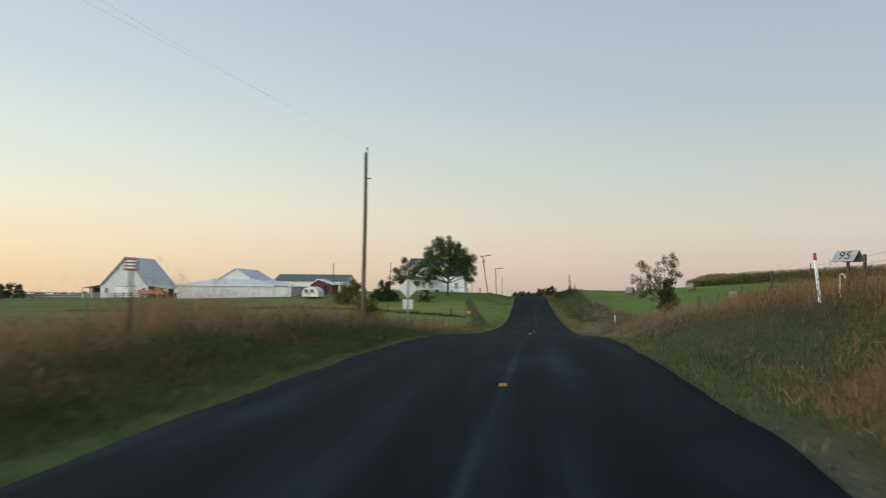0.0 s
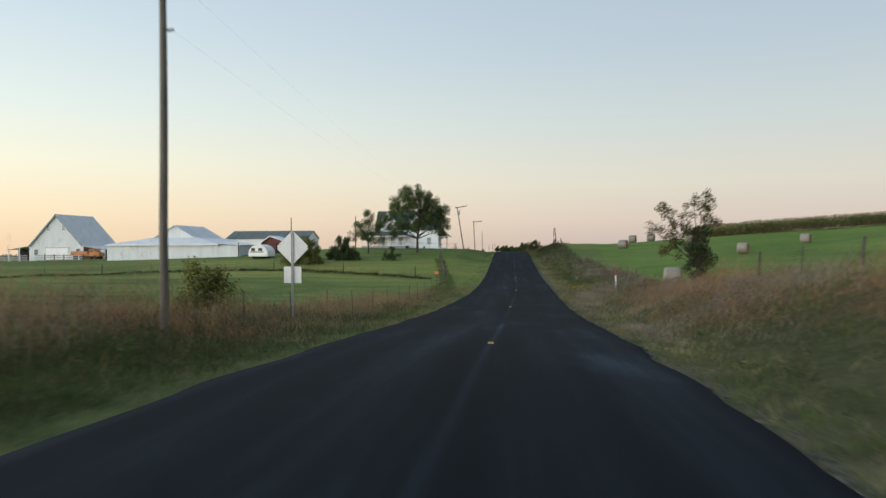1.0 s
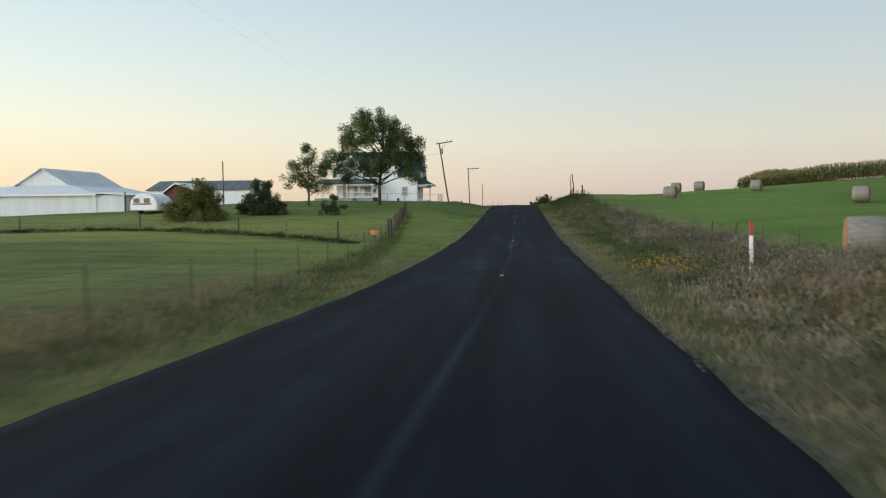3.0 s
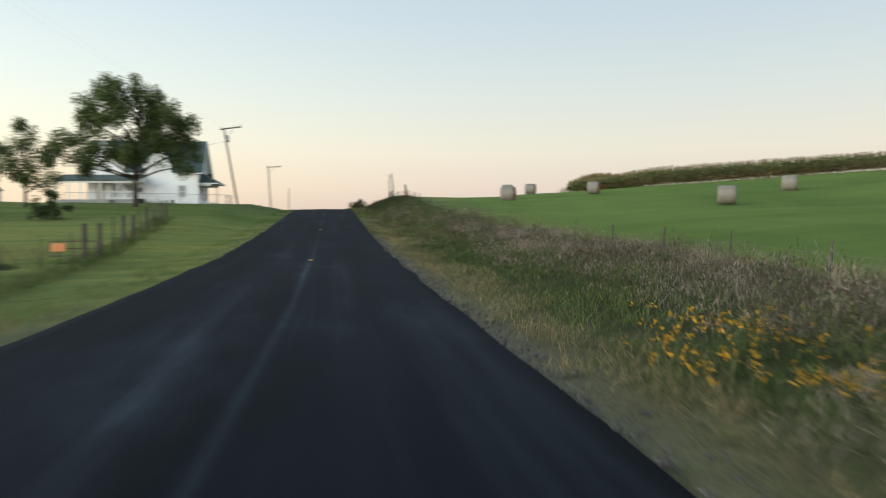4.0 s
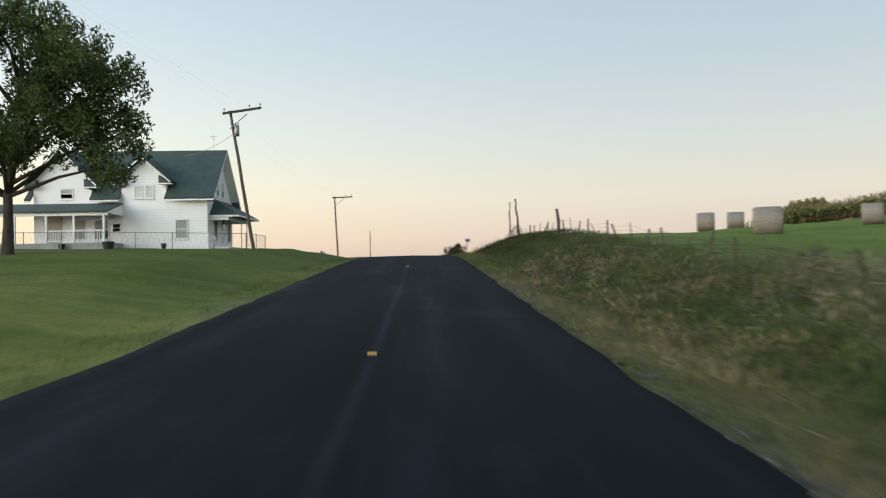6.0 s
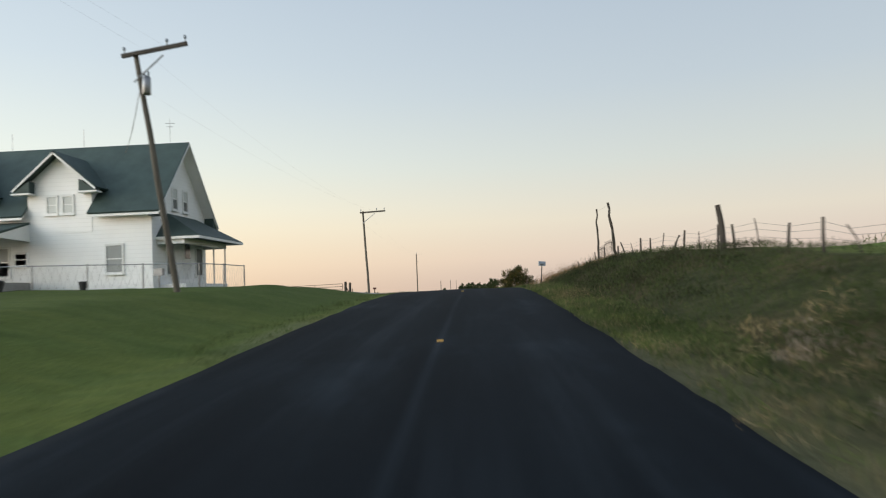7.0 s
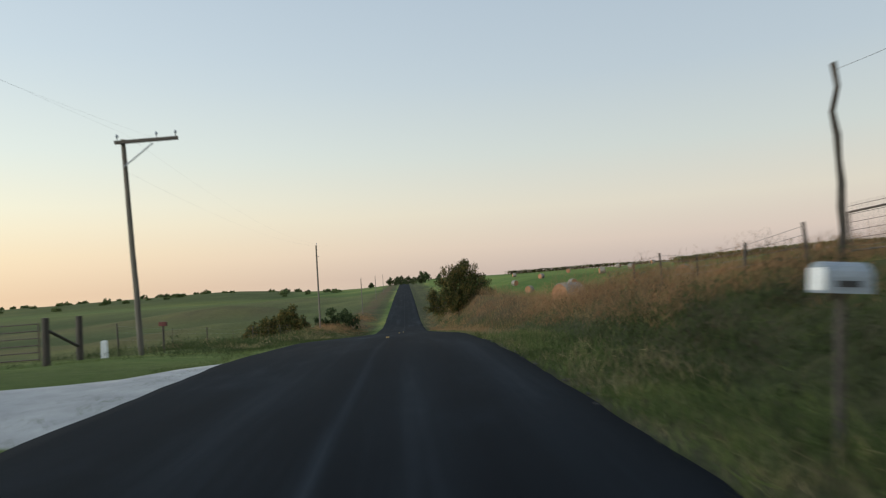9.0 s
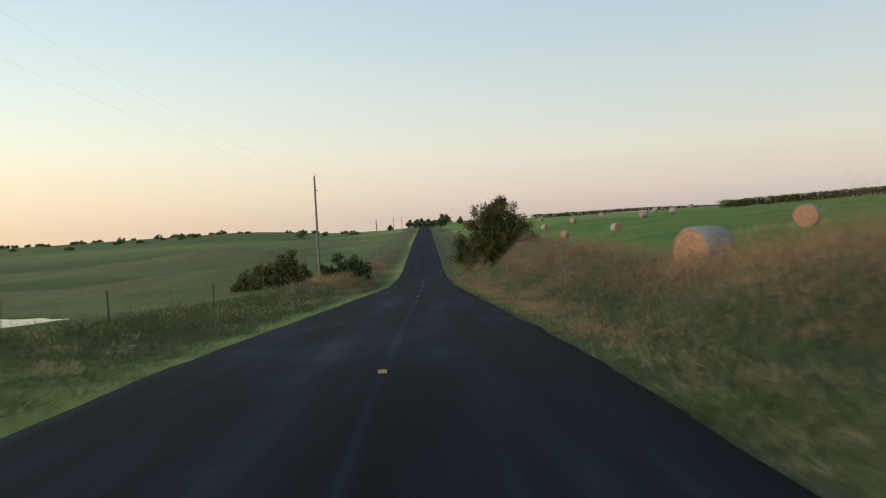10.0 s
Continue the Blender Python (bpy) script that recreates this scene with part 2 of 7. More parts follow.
road_x = profile([(-60, -4.9), (1.4, -3.15), (34, -2.2), (50, -1.85), (60, -1.55), (70, -1.25), (90, -1.05), (125, -.9), (170, -.7), (240, -.4), (600, 0), (3000, 0)], 12)
# the road's crest lifts the land on both sides of it
RISE = profile([(-60, .45), (-5, .72), (4, .75), (10, .74), (17, .78), (22, .8), (28, .73), (34, .54), (40, .36), (47, .2), (54, .1), (62, 0), (3000, 0)], 5)
CREST = profile([(-60, .6), (29, .62), (40, .5), (50, .25), (60, 0), (3000, 0)], 6)
# heights along the land at set offsets from the road's middle
left_3000 = profile([(-60, -60), (300, -60), (3000, -95)])
left_600 = profile([(-60, -6), (120, -6), (250, -11), (400, -15), (900, -20), (3000, -85)])
left_250 = profile([(-60, -2), (120, -2), (250, -8), (400, -12), (600, -13), (900, -14.5), (3000, -85)], 25)
left_70 = profile([(-60, -.6), (60, -1), (100, -.8), (125, .3), (170, .8), (200, -1.5), (240, -4.5), (300, -7), (400, -8), (600, -8.5), (900, -10), (3000, -85)])
left_28 = profile([(-60, 0), (0, -.3), (40, -.8), (60, -1.1), (100, -1), (115, .4), (130, 2), (150, 2.4), (165, 1.7), (180, .2), (210, -2.6), (240, -5), (300, -6), (600, -4.5), (900, -6.5), (3000, -85)])
left_8 = profile([(-60, .2), (0, .1), (20, .1), (40, -.35), (60, -.95), (80, -1.15), (100, -.6), (115, .3), (130, 1.4), (141, 1.9), (155, 1.95), (165, 1.4), (178, .9), (200, -.8), (230, -2.2), (260, -4.4), (275, -4.7), (317, -4.2), (600, -2.3), (3000, -20)])
right_8_6 = profile([(-60, .8), (0, 1), (29, 1.2), (45, .6), (60, -.5), (75, -1.15), (90, -1), (105, -.5), (120, .8), (140, 2.6), (160, 3), (170, 2.5), (177, 2.15), (184, 1.65), (189, .75), (193, .22), (205, .05), (222, .3), (232, .6), (246, -1.4), (260, -3.0), (317, -4), (600, -2), (3000, -20)])
right_20 = profile([(-60, 1.5), (29, 1.5), (50, .3), (78, -.3), (100, .3), (120, 1), (138, 2), (158, 3), (175, 2.5), (190, 1.7), (204, 1.3), (215, .6), (240, -1.0), (300, -3), (600, -1), (3000, -20)])
right_45 = profile([(-60, 2), (50, 1.5), (80, 1), (114, 1.3), (122, 1.7), (131, 2.95), (149, 3.4), (160, 4.5), (190, 4.7), (213, 2.7), (260, 1), (330, .5), (600, 0), (3000, -20)])
right_120 = profile([(-60, 6.5), (130, 8.5), (160, 9.6), (200, 9.0), (250, 6.5), (330, 4), (600, 1), (3000, -20)], 25)
right_600 = profile([(-60, 4), (300, 0), (600, -4), (3000, -20)], 25)
right_3000 = profile([(-60, -9), (3000, -20)])
SIDES = [(-3000, left_3000),
         (-600, left_600),
         (-250, left_250),
         (-70, lambda y: left_70(y) + .6 * RISE(y)),
         (-28, lambda y: left_28(y) + .9 * RISE(y)),
         (-8, lambda y: left_8(y) + RISE(y)),
         (-4.6, lambda y: road_z(y) - 0.12),
         (-3.3, lambda y: road_z(y) - 0.04),
         (-2.9, lambda y: road_z(y) - 0.08),
         (2.9, lambda y: road_z(y) - 0.08),
         (3.3, lambda y: road_z(y) - 0.05),
         (4.8, lambda y: road_z(y) - 0.25),
         (8.6, lambda y: right_8_6(y) + RISE(y)),
         (11.5, lambda y: 0.746 * right_8_6(y) + 0.254 * right_20(y) + CREST(y) + RISE(y)),
         (20, lambda y: right_20(y) + RISE(y)),
         (45, lambda y: right_45(y) + .8 * RISE(y)),
         (120, right_120),
         (600, right_600),
         (3000, right_3000)]
OFFS = np.array([s[0] for s in SIDES], float)


def ground_z(x, y):
    """Height of the ground at x, y (numbers or arrays)."""
    x, y = np.atleast_1d(np.asarray(x, float)), np.atleast_1d(np.asarray(y, float))
    d = x - road_x(y)
    hs = np.stack([s[1](y) for s in SIDES])
    k = np.clip(np.searchsorted(OFFS, d) - 1, 0, len(OFFS) - 2)
    f = np.clip((d - OFFS[k]) / (OFFS[k + 1] - OFFS[k]), 0, 1)
    idx = np.arange(len(d))
    lawn_swell = 0.021 * np.clip(-d - 3.5, 0, 13) * np.interp(-d, [17, 34], [1, 0]) * np.exp(-((y - 156) / 8) ** 2)
    return hs[k, idx] * (1 - f) + hs[k + 1, idx] * f + lawn_swell


def gz(x, y):
    return float(ground_z(x, y)[0])


# ---- mesh helpers ----
def sheet(name, verts, quads, mat, smooth=False):
    """A mesh from arrays: verts (n, 3), quads (m, 4)."""
    me = bpy.data.meshes.new(name)
    me.vertices.add(len(verts))
    me.vertices.foreach_set("co", np.asarray(verts, np.float32).ravel())
    me.loops.add(quads.size)
    me.loops.foreach_set("vertex_index", np.asarray(quads, np.int32).ravel())
    me.polygons.add(len(quads))
    me.polygons.foreach_set("loop_start", np.arange(0, quads.size, quads.shape[1], dtype=np.int32))
    me.update(calc_edges=True)
    if smooth:
        me.polygons.foreach_set("use_smooth", np.ones(len(quads), bool))
    me.materials.append(mat)
    return me


def finish(name, bm, mat, smooth=False):
    me = bpy.data.meshes.new(name)
    bmesh.ops.recalc_face_normals(bm, faces=bm.faces[:])
    bm.to_mesh(me)
    bm.free()
    me.materials.append(mat)
    if smooth:
        me.polygons.foreach_set("use_smooth", np.ones(len(me.polygons), bool))
    return me


def part(name, bm, mat, parent=None, label="", smooth=False):
    ob = new(name, finish(name, bm, mat, smooth))
    if parent is not None:
        ob.parent = parent
    if label:
        ob["label"] = label
    return ob


def thing(name, at, label, category, group="", kind="", turn=0.0):
    ob = new(name)
    ob.matrix_world = pose(*at, 0, 0, turn)
    ob.empty_display_size = 0.3
    return tagged(ob, label, category, group, kind)


def box(bm, x0, x1, y0, y1, z0, z1, m=None):
    vs = [bm.verts.new((x, y, z)) for z in (z0, z1) for y in (y0, y1) for x in (x0, x1)]
    for f in ((0, 2, 3, 1), (4, 5, 7, 6), (0, 1, 5, 4), (2, 6, 7, 3), (0, 4, 6, 2), (1, 3, 7, 5)):
        bm.faces.new([vs[k] for k in f])
    if m is not None:
        bmesh.ops.transform(bm, matrix=m, verts=vs)
    return vs


def prism(bm, outline, a, b, axis="y"):
    """A solid with the outline (u, z) drawn out along an axis from a to b."""
    put = (lambda u, z, w: (u, w, z)) if axis == "y" else (lambda u, z, w: (w, u, z))
    v0 = [bm.verts.new(put(u, z, a)) for u, z in outline]
    v1 = [bm.verts.new(put(u, z, b)) for u, z in outline]
    n = len(outline)
    bm.faces.new(v0)
    bm.faces.new(v1[::-1])
    for k in range(n):
        bm.faces.new((v0[k], v1[k], v1[(k + 1) % n], v0[(k + 1) % n]))


def tube(bm, points, radii, sides=8):
    """A round, tapering bar through points."""
    pts = [Vector(p) for p in points]
    rings = []
    for k, p in enumerate(pts):
        d = (pts[min(k + 1, len(pts) - 1)] - pts[max(k - 1, 0)]).normalized()
        a = d.cross(Vector((0, 0, 1)) if abs(d.z) < 0.9 else Vector((1, 0, 0))).normalized()
        c = d.cross(a)
        r = radii[k] if isinstance(radii, (list, tuple)) else radii
        rings.append([bm.verts.new(p + r * (math.cos(t) * a + math.sin(t) * c)) for t in np.linspace(0, 2 * math.pi, sides, False)])
    for r0, r1 in zip(rings, rings[1:]):
        for k in range(sides):
            bm.faces.new((r0[k], r0[(k + 1) % sides], r1[(k + 1) % sides], r1[k]))
    bm.faces.new(rings[0][::-1])
    bm.faces.new(rings[-1])


def slab(bm, a, b, c, d, thick):
    """A flat plate over four corners, thick downwards along its normal."""
    p = [Vector(v) for v in (a, b, c, d)]
    n = (p[1] - p[0]).cross(p[3] - p[0]).normalized()
    if n.z < 0:
        n = -n
    top = [bm.verts.new(v) for v in p]
    low = [bm.verts.new(v - n * thick) for v in p]
    bm.faces.new(top)
    bm.faces.new(low[::-1])
    for k in range(4):
        bm.faces.new((top[k], low[k], low[(k + 1) % 4], top[(k + 1) % 4]))


# ---- ground: one sheet to the horizon ----
def steps(spans):
    out = [spans[0][0]]
    for a, b, s in spans:
        out += list(np.linspace(a, b, max(1, round((b - a) / s)) + 1)[1:])
    return np.array(out)


def fade(v, a, b):
    t = np.clip((v - a) / (b - a), 0, 1)
    return t * t * (3 - 2 * t)


def ridges(x, y):
    """Pasture ridges that cross the land on the left."""
    lie = -x - 20
    first = np.interp(lie, [-14, 0, 10, 18, 26, 34, 60, 300], [0, 2.4, 2.6, 2.1, 1.3, .7, .4, 0]) * np.exp(-((y - 268 - 0.28 * lie) / 12) ** 2)
    second = np.interp(lie, [0, 30, 48, 75, 100, 160, 500], [0, 4.4, 3.9, 1.8, .9, .5, 0]) * np.exp(-((y - 350 - 0.35 * lie) / 20) ** 2)
    third = fade(lie, 0, 35) * (1 - fade(lie, 300, 600)) * 2.6 * np.exp(-((y - 470 - 0.2 * lie) / 40) ** 2)
    return first + second + third + 10 * fade(lie, -18, 115) * np.exp(-((y - 650) / 110) ** 2)


def rolling(x, y):
    return 4 * noise.noise(Vector((x * 0.006, y * 0.006, 3))) * float(fade(np.hypot(x, max(y - 200, 0) * .5), 130, 400))


def ground_material():
    m, n, l, b = material("ground", 0.95)
    tone = n.new("ShaderNodeAttribute")
    tone.attribute_name = "cover"           # red: dry, green: lush, blue: bare, alpha: weedy
    sep = n.new("ShaderNodeSeparateColor")
    l.new(tone.outputs["Color"], sep.inputs[0])
    big = noise_node(n, l, 0.12, 5, 0.65, "Object", (0.35, 1, 1))
    mid = noise_node(n, l, 1.6, 5, 0.7)
    fine = noise_node(n, l, 14, 4, 0.75)
    green = ramp(n, l, mid.outputs[0], [(0.3, (0.118, 0.152, 0.042)), (0.7, (0.19, 0.225, 0.072))])
    lush = ramp(n, l, big.outputs[0], [(0.3, (0.088, 0.142, 0.028)), (0.7, (0.142, 0.202, 0.046))])
    dry = ramp(n, l, mid.outputs[0], [(0.25, (0.065, 0.06, 0.028)), (0.75, (0.14, 0.118, 0.062))])
    bare = ramp(n, l, fine.outputs[0], [(0.3, (0.12, 0.10, 0.08)), (0.7, (0.26, 0.23, 0.2))])
    vast = noise_node(n, l, 0.017, 4, 0.55, "Object", (0.35, 1, 1))
    fields = ramp(n, l, vast.outputs[0], [(0.36, (0.5, 0.66, 0.5)), (0.5, (0.95, 0.95, 0.95)), (0.66, (1.35, 1.15, 0.95))])
    mow = noise_node(n, l, 0.55, 3, 0.6, "Object", (0.12, 1, 1))
    band_tone = ramp(n, l, mow.outputs[0], [(0.38, (0.74, 0.8, 0.7)), (0.5, (1, 1, 1)), (0.64, (1.25, 1.12, 1.05))])
    green_f = mix(n, l, 1.0, green.outputs[0], fields.outputs[0], "MULTIPLY")
    green_f = mix(n, l, 1.0, green_f, band_tone.outputs[0], "MULTIPLY")
    c = mix(n, l, sep.outputs[1], green_f, lush.outputs[0])
    c = mix(n, l, sep.outputs[0], c, dry.outputs[0])
    zone = n.new("ShaderNodeAttribute")
    zone.attribute_name = "zone"            # red: russet, green: tan, blue: mown swaths and pasture ridge bands
    zs = n.new("ShaderNodeSeparateColor")
    l.new(zone.outputs["Color"], zs.inputs[0])
    stripe = ramp(n, l, zs.outputs[2], [(0.0, (0.62, 0.7, 0.6)), (0.5, (1, 1, 1)), (1.0, (1.22, 1.12, 1.05))])
    c = mix(n, l, 1.0, c, stripe.outputs[0], "MULTIPLY")
    weedy = ramp(n, l, mid.outputs[0], [(0.28, (0.024, 0.032, 0.012)), (0.5, (0.05, 0.056, 0.023)), (0.72, (0.085, 0.08, 0.04))])
    c = mix(n, l, tone.outputs["Alpha"], c, weedy.outputs[0])
    straw = ramp(n, l, mid.outputs[0], [(0.28, (0.075, 0.068, 0.032)), (0.72, (0.18, 0.15, 0.085))])
    russet = ramp(n, l, mid.outputs[0], [(0.28, (0.07, 0.048, 0.026)), (0.72, (0.17, 0.105, 0.058))])
    c = mix(n, l, zs.outputs[1], c, straw.outputs[0])
    c = mix(n, l, zs.outputs[0], c, russet.outputs[0])
    c = mix(n, l, sep.outputs[2], c, bare.outputs[0])
    g = ramp(n, l, fine.outputs[0], [(0.25, (0.6, 0.6, 0.6)), (0.75, (1.3, 1.3, 1.3))])
    l.new(mix(n, l, 1.0, c, g.outputs[0], "MULTIPLY"), b.inputs["Base Color"])
    bump(n, l, b, fine.outputs[0], 1.0, 0.08)
    b.inputs["Specular IOR Level"].default_value = 0.1
    return m


M["ground"] = ground_material()
gy = steps([(-150, -20, 10), (-20, 260, 1.0), (260, 420, 4), (420, 800, 12), (800, 3000, 120)])
gd = steps([(-3000, -600, 150), (-600, -150, 30), (-150, -30, 4), (-30, -10, 1.2), (-10, 14, 0.55), (14, 40, 1.4), (40, 140, 5), (140, 600, 30), (600, 3000, 150)])
D, Y = np.meshgrid(gd, gy)
X = D + road_x(Y.ravel()).reshape(Y.shape)
Z = ground_z(X.ravel(), Y.ravel()).reshape(X.shape)
pond_r = np.hypot((X + 37) / 13.6, (Y - 217.2) / 5.2)
rim = -3.7 + 0.8 * fade(pond_r, 0.82, 1.06)
Z = np.where(pond_r < 1.7, rim + (Z - rim) * fade(pond_r, 1.08, 1.7), Z)
lie = -X - 20
Z = Z + ridges(X, Y)
rough_mask = fade(pond_r, 1, 1.5) * fade(np.abs(D), 3.4, 6) * (1 - fade(np.abs(D), 60, 160))
wob = np.array([noise.noise(Vector((x * 0.35, y * 0.35, 0))) * 0.10 + noise.noise(Vector((x * 0.08, y * 0.08, 7))) * 0.16
                for x, y in zip(X.ravel(), Y.ravel())]).reshape(X.shape)
Z = Z + wob * rough_mask
roll = np.array([noise.noise(Vector((x * 0.006, y * 0.006, 3))) for x, y in zip(X.ravel(), Y.ravel())]).reshape(X.shape)
Z = Z + roll * 4 * fade(np.hypot(D, np.maximum(Y - 200, 0) * 0.5), 130, 400)
ny, nx = X.shape
verts = np.stack([X.ravel(), Y.ravel(), Z.ravel()], 1)
i, j = np.meshgrid(np.arange(ny - 1), np.arange(nx - 1), indexing="ij")
k0 = (i * nx + j).ravel()
quads = np.stack([k0, k0 + 1, k0 + nx + 1, k0 + nx], 1)
me = sheet("ground", verts, quads, M["ground"], True)
patch = np.array([noise.noise(Vector((x * 0.15, y * 0.1, 20))) for x, y in zip(X.ravel(), Y.ravel())]).reshape(X.shape)
# mown left meadow, right hayfield, rough verges
left_rough = fade(-D, 3.4, 5) * (1 - fade(-D, 9, 14)) * (1 - fade(Y, 62, 84)) + fade(-D, 3.4, 5) * (1 - fade(-D, 8, 12)) * fade(Y, 178, 190)
right_rough = fade(D, 2.6, 3.2) * (1 - fade(D, 11.5 - 3.5 * fade(Y, 102, 112), 14 - 4.5 * fade(Y, 102, 112)))
left_rough = np.maximum(left_rough, .7 * fade(-D, 2.6, 3.2) * (1 - fade(-D, 4, 5.5)) * (1 - fade(Y, 62, 84)))
dry = np.clip((left_rough * 0.75 + right_rough * 0.85) * (0.9 + 0.6 * patch) + .5 * fade(-D, 8, 12) * fade(Y, 178, 190) * (1 - fade(Y, 420, 520)) * (1 - fade(-D, 200, 400)), 0, 1)
lush = np.clip(fade(D, 12, 15) * (1 - fade(D, 60, 140)) * fade(Y, 20, 45) * (1 - 0.3 * fade(Y, 178, 195)) + (0.15 + 0.6 * fade(Y, 128, 142)) * fade(-D, 3.0, 4.0) * fade(Y, 78, 90) * (1 - fade(Y, 165, 180)) * (1 - fade(-D, 12, 40)) + .22 * fade(-D, 9, 14) * fade(Y, 180, 200) * (1 - .8 * fade(Y, 430, 560)), 0, 1)
bare = np.clip((1 - fade(np.abs(np.abs(D) - 3.2), 0.15, 0.55)) * (1 - .9 * (D < 0) * np.maximum(fade(Y, 174, 180), 1 - fade(Y, 56, 70))) * (0.12 + 1.1 * patch + 0.5 * (D > 0) * fade(Y, 66, 76) * (1 - fade(Y, 100, 112))) * (1 - .85 * (D > 0) * fade(Y, 128, 140)), 0, 1)
low_bank = fade(Y, 140, 156) * (1 - fade(Y, 184, 196)) * 1.4
bank_y = fade(Y, 104, 124) * (1 - fade(Y, 158, 172))
weedy = fade(D, 4.6 - 1.1 * bank_y, 6.2 - 1.6 * bank_y) * (1 - fade(D, 10.5 - 2.5 * bank_y, 12.5 - 3.5 * bank_y)) + fade(-D, 3.7, 5.0) * (1 - fade(-D, 9, 12)) * (1 - fade(Y, 50, 72))
hollow = fade(D, 4.0, 5.2) * (1 - fade(D, 7.6, 9.0)) * np.maximum(fade(Y, 58, 72), 1 - fade(Y, 24, 38)) * (1 - fade(Y, 215, 230))
weedy = weedy + 0.7 * hollow + fade(-D, 3.3, 4.4) * (1 - fade(-D, 8, 11)) * (1 - fade(Y, 12, 30)) + 0.75 * fade(-D, 3.3, 4.6) * (1 - fade(-D, 10, 13)) * fade(Y, 176, 186) + .42 * fade(-D, 8, 13) * fade(Y, 178, 190) * (1 - fade(Y, 480, 560)) * (1 - fade(-D, 200, 400))
weedy = np.clip(weedy * (0.8 + 0.8 * patch), 0, 1) * 0.88
weedy = np.maximum(weedy, .8 * np.exp(-((Y - (106 - 15 * ((X + 34) / 24) ** 2 * np.where(X < -34, .7, 1))) / .55) ** 2) * (X < -9.5) * (X > -66))
weedy = np.maximum(weedy, .4 * fade(-D, 3.1, 4.2) * (1 - fade(-D, 30, 45)) * fade(Y, 126, 146) * (1 - fade(Y, 170, 176)))
weedy = np.maximum(weedy, .9 * low_bank / 1.4 * fade(D, 3.5, 4.4) * (1 - fade(D, 6.6, 8)))
weedy = np.maximum(weedy, 0.95 * bank_y * fade(Y, 120, 131) * fade(D, 3.6, 4.4) * (1 - fade(D, 8.4, 9.6)))
crest = fade(lie, 0, 20) * (np.exp(-((Y - 262 - 0.28 * lie) / 9) ** 2) + np.exp(-((Y - 340 - 0.35 * lie) / 16) ** 2) + np.exp(-((Y - 455 - 0.2 * lie) / 22) ** 2))
dry = np.clip(dry + 0.42 * crest * (0.8 + 0.6 * patch) + .6 * fade(-D, 40, 90) * fade(Y, 500, 590), 0, 1)
clump = np.array([noise.noise(Vector((x * 0.32, y * 0.2, 33))) for x, y in zip(X.ravel(), Y.ravel())]).reshape(X.shape)
far_side = 12.0 - 4.2 * fade(Y, 26, 44)
onset = 2.4 * (1 - fade(Y, 22, 40))
russet = fade(D, 5.2 + onset, 7.2 + onset) * (1 - fade(D, 12.5, 14)) * (1 - fade(Y, 56, 68)) + fade(D, 5.6 + low_bank, 7.4 + low_bank) * (1 - fade(D, 11.5, 13)) * fade(Y, 157, 167) * (1 - fade(Y, 290, 330))
russet = russet + fade(-D, 4.2, 5.4) * (1 - fade(-D, far_side - 1, far_side + .5)) * (1 - fade(Y, 52, 64)) + fade(-D, 5.5, 7) * (1 - fade(-D, 9, 10.5)) * fade(Y, 205, 225)
russet = np.clip(russet * (0.55 + 1.3 * clump) + .35 * bank_y * fade(Y, 120, 131) * fade(D, 4.4, 5.2) * (1 - fade(D, 8, 9)) * fade(clump, -.05, .25), 0, 0.9)
straw = fade(D, 3.0, 3.5) * (1 - fade(D, 4.6, 5.8)) * (0.35 + 0.35 * fade(Y, 40, 60)) * (1 - 0.5 * bank_y) + fade(D, 7.0, 8.4) * (1 - fade(D, 10.8, 12)) * fade(Y, 58, 70) * (1 - fade(Y, 108, 126))
straw = straw + 0.45 * fade(-D, 3.4, 4.2) * (1 - fade(-D, far_side - 1, far_side + .5)) * (1 - fade(Y, 70, 80))
straw = np.clip(straw * (0.7 - 1.2 * clump) * (1 - 0.85 * hollow) * (1 - .8 * (D > 0) * fade(Y, 128, 140)), 0, 0.8)
weedy = np.maximum(weedy, .75 * fade(D, 2.8, 3.3) * (1 - fade(D, 5, 6)) * fade(Y, 128, 142))
oval = np.hypot((X + 34) / 24, (Y - 76) / 27)
warp = np.array([noise.noise(Vector((x * 0.06, y * 0.06, 61))) for x, y in zip(X.ravel(), Y.ravel())]).reshape(X.shape)
inside = (1 - fade(oval, 1.0, 1.12))
band_tone = 0.5 + inside * (0.1 * np.sin(oval * 34 + 6 * warp) - 0.6 * np.exp(-((oval - 0.45) / 0.28) ** 2) * (0.6 + 1.5 * warp) + 0.35 * fade(oval, .7, 1))
band_tone = band_tone - 0.42 * fade(D, 11, 14) * fade(Y, 178, 195) * (1 - fade(Y, 320, 420))
band_tone = band_tone + fade(D, 12, 16) * 0.1 * np.sin(D * 1.1 - Y * 0.25 + 8 * warp) + 0.4 * warp
# Bands along the pasture ridges: paler crests and darker dips bring out the relief.
for y0, tilt, wide, amt in ((258, .28, 12, .5), (296, .28, 20, -.7), (345, .33, 16, .5), (400, .33, 36, -.6), (462, .2, 22, .5), (560, .2, 70, -.4)):
    band_tone = band_tone + fade(lie, -5, 25) * amt * np.exp(-((Y - y0 - tilt * lie) / wide) ** 2)
band_tone = np.clip(band_tone, 0, 1)
zone = np.stack([russet.ravel(), straw.ravel(), band_tone.ravel(), np.ones(dry.size)], 1).astype(np.float32)
att = me.color_attributes.new("zone", "FLOAT_COLOR", "POINT")
att.data.foreach_set("color", zone.ravel())
cover = np.stack([dry.ravel(), lush.ravel(), bare.ravel(), weedy.ravel()], 1).astype(np.float32)
att = me.color_attributes.new("cover", "FLOAT_COLOR", "POINT")
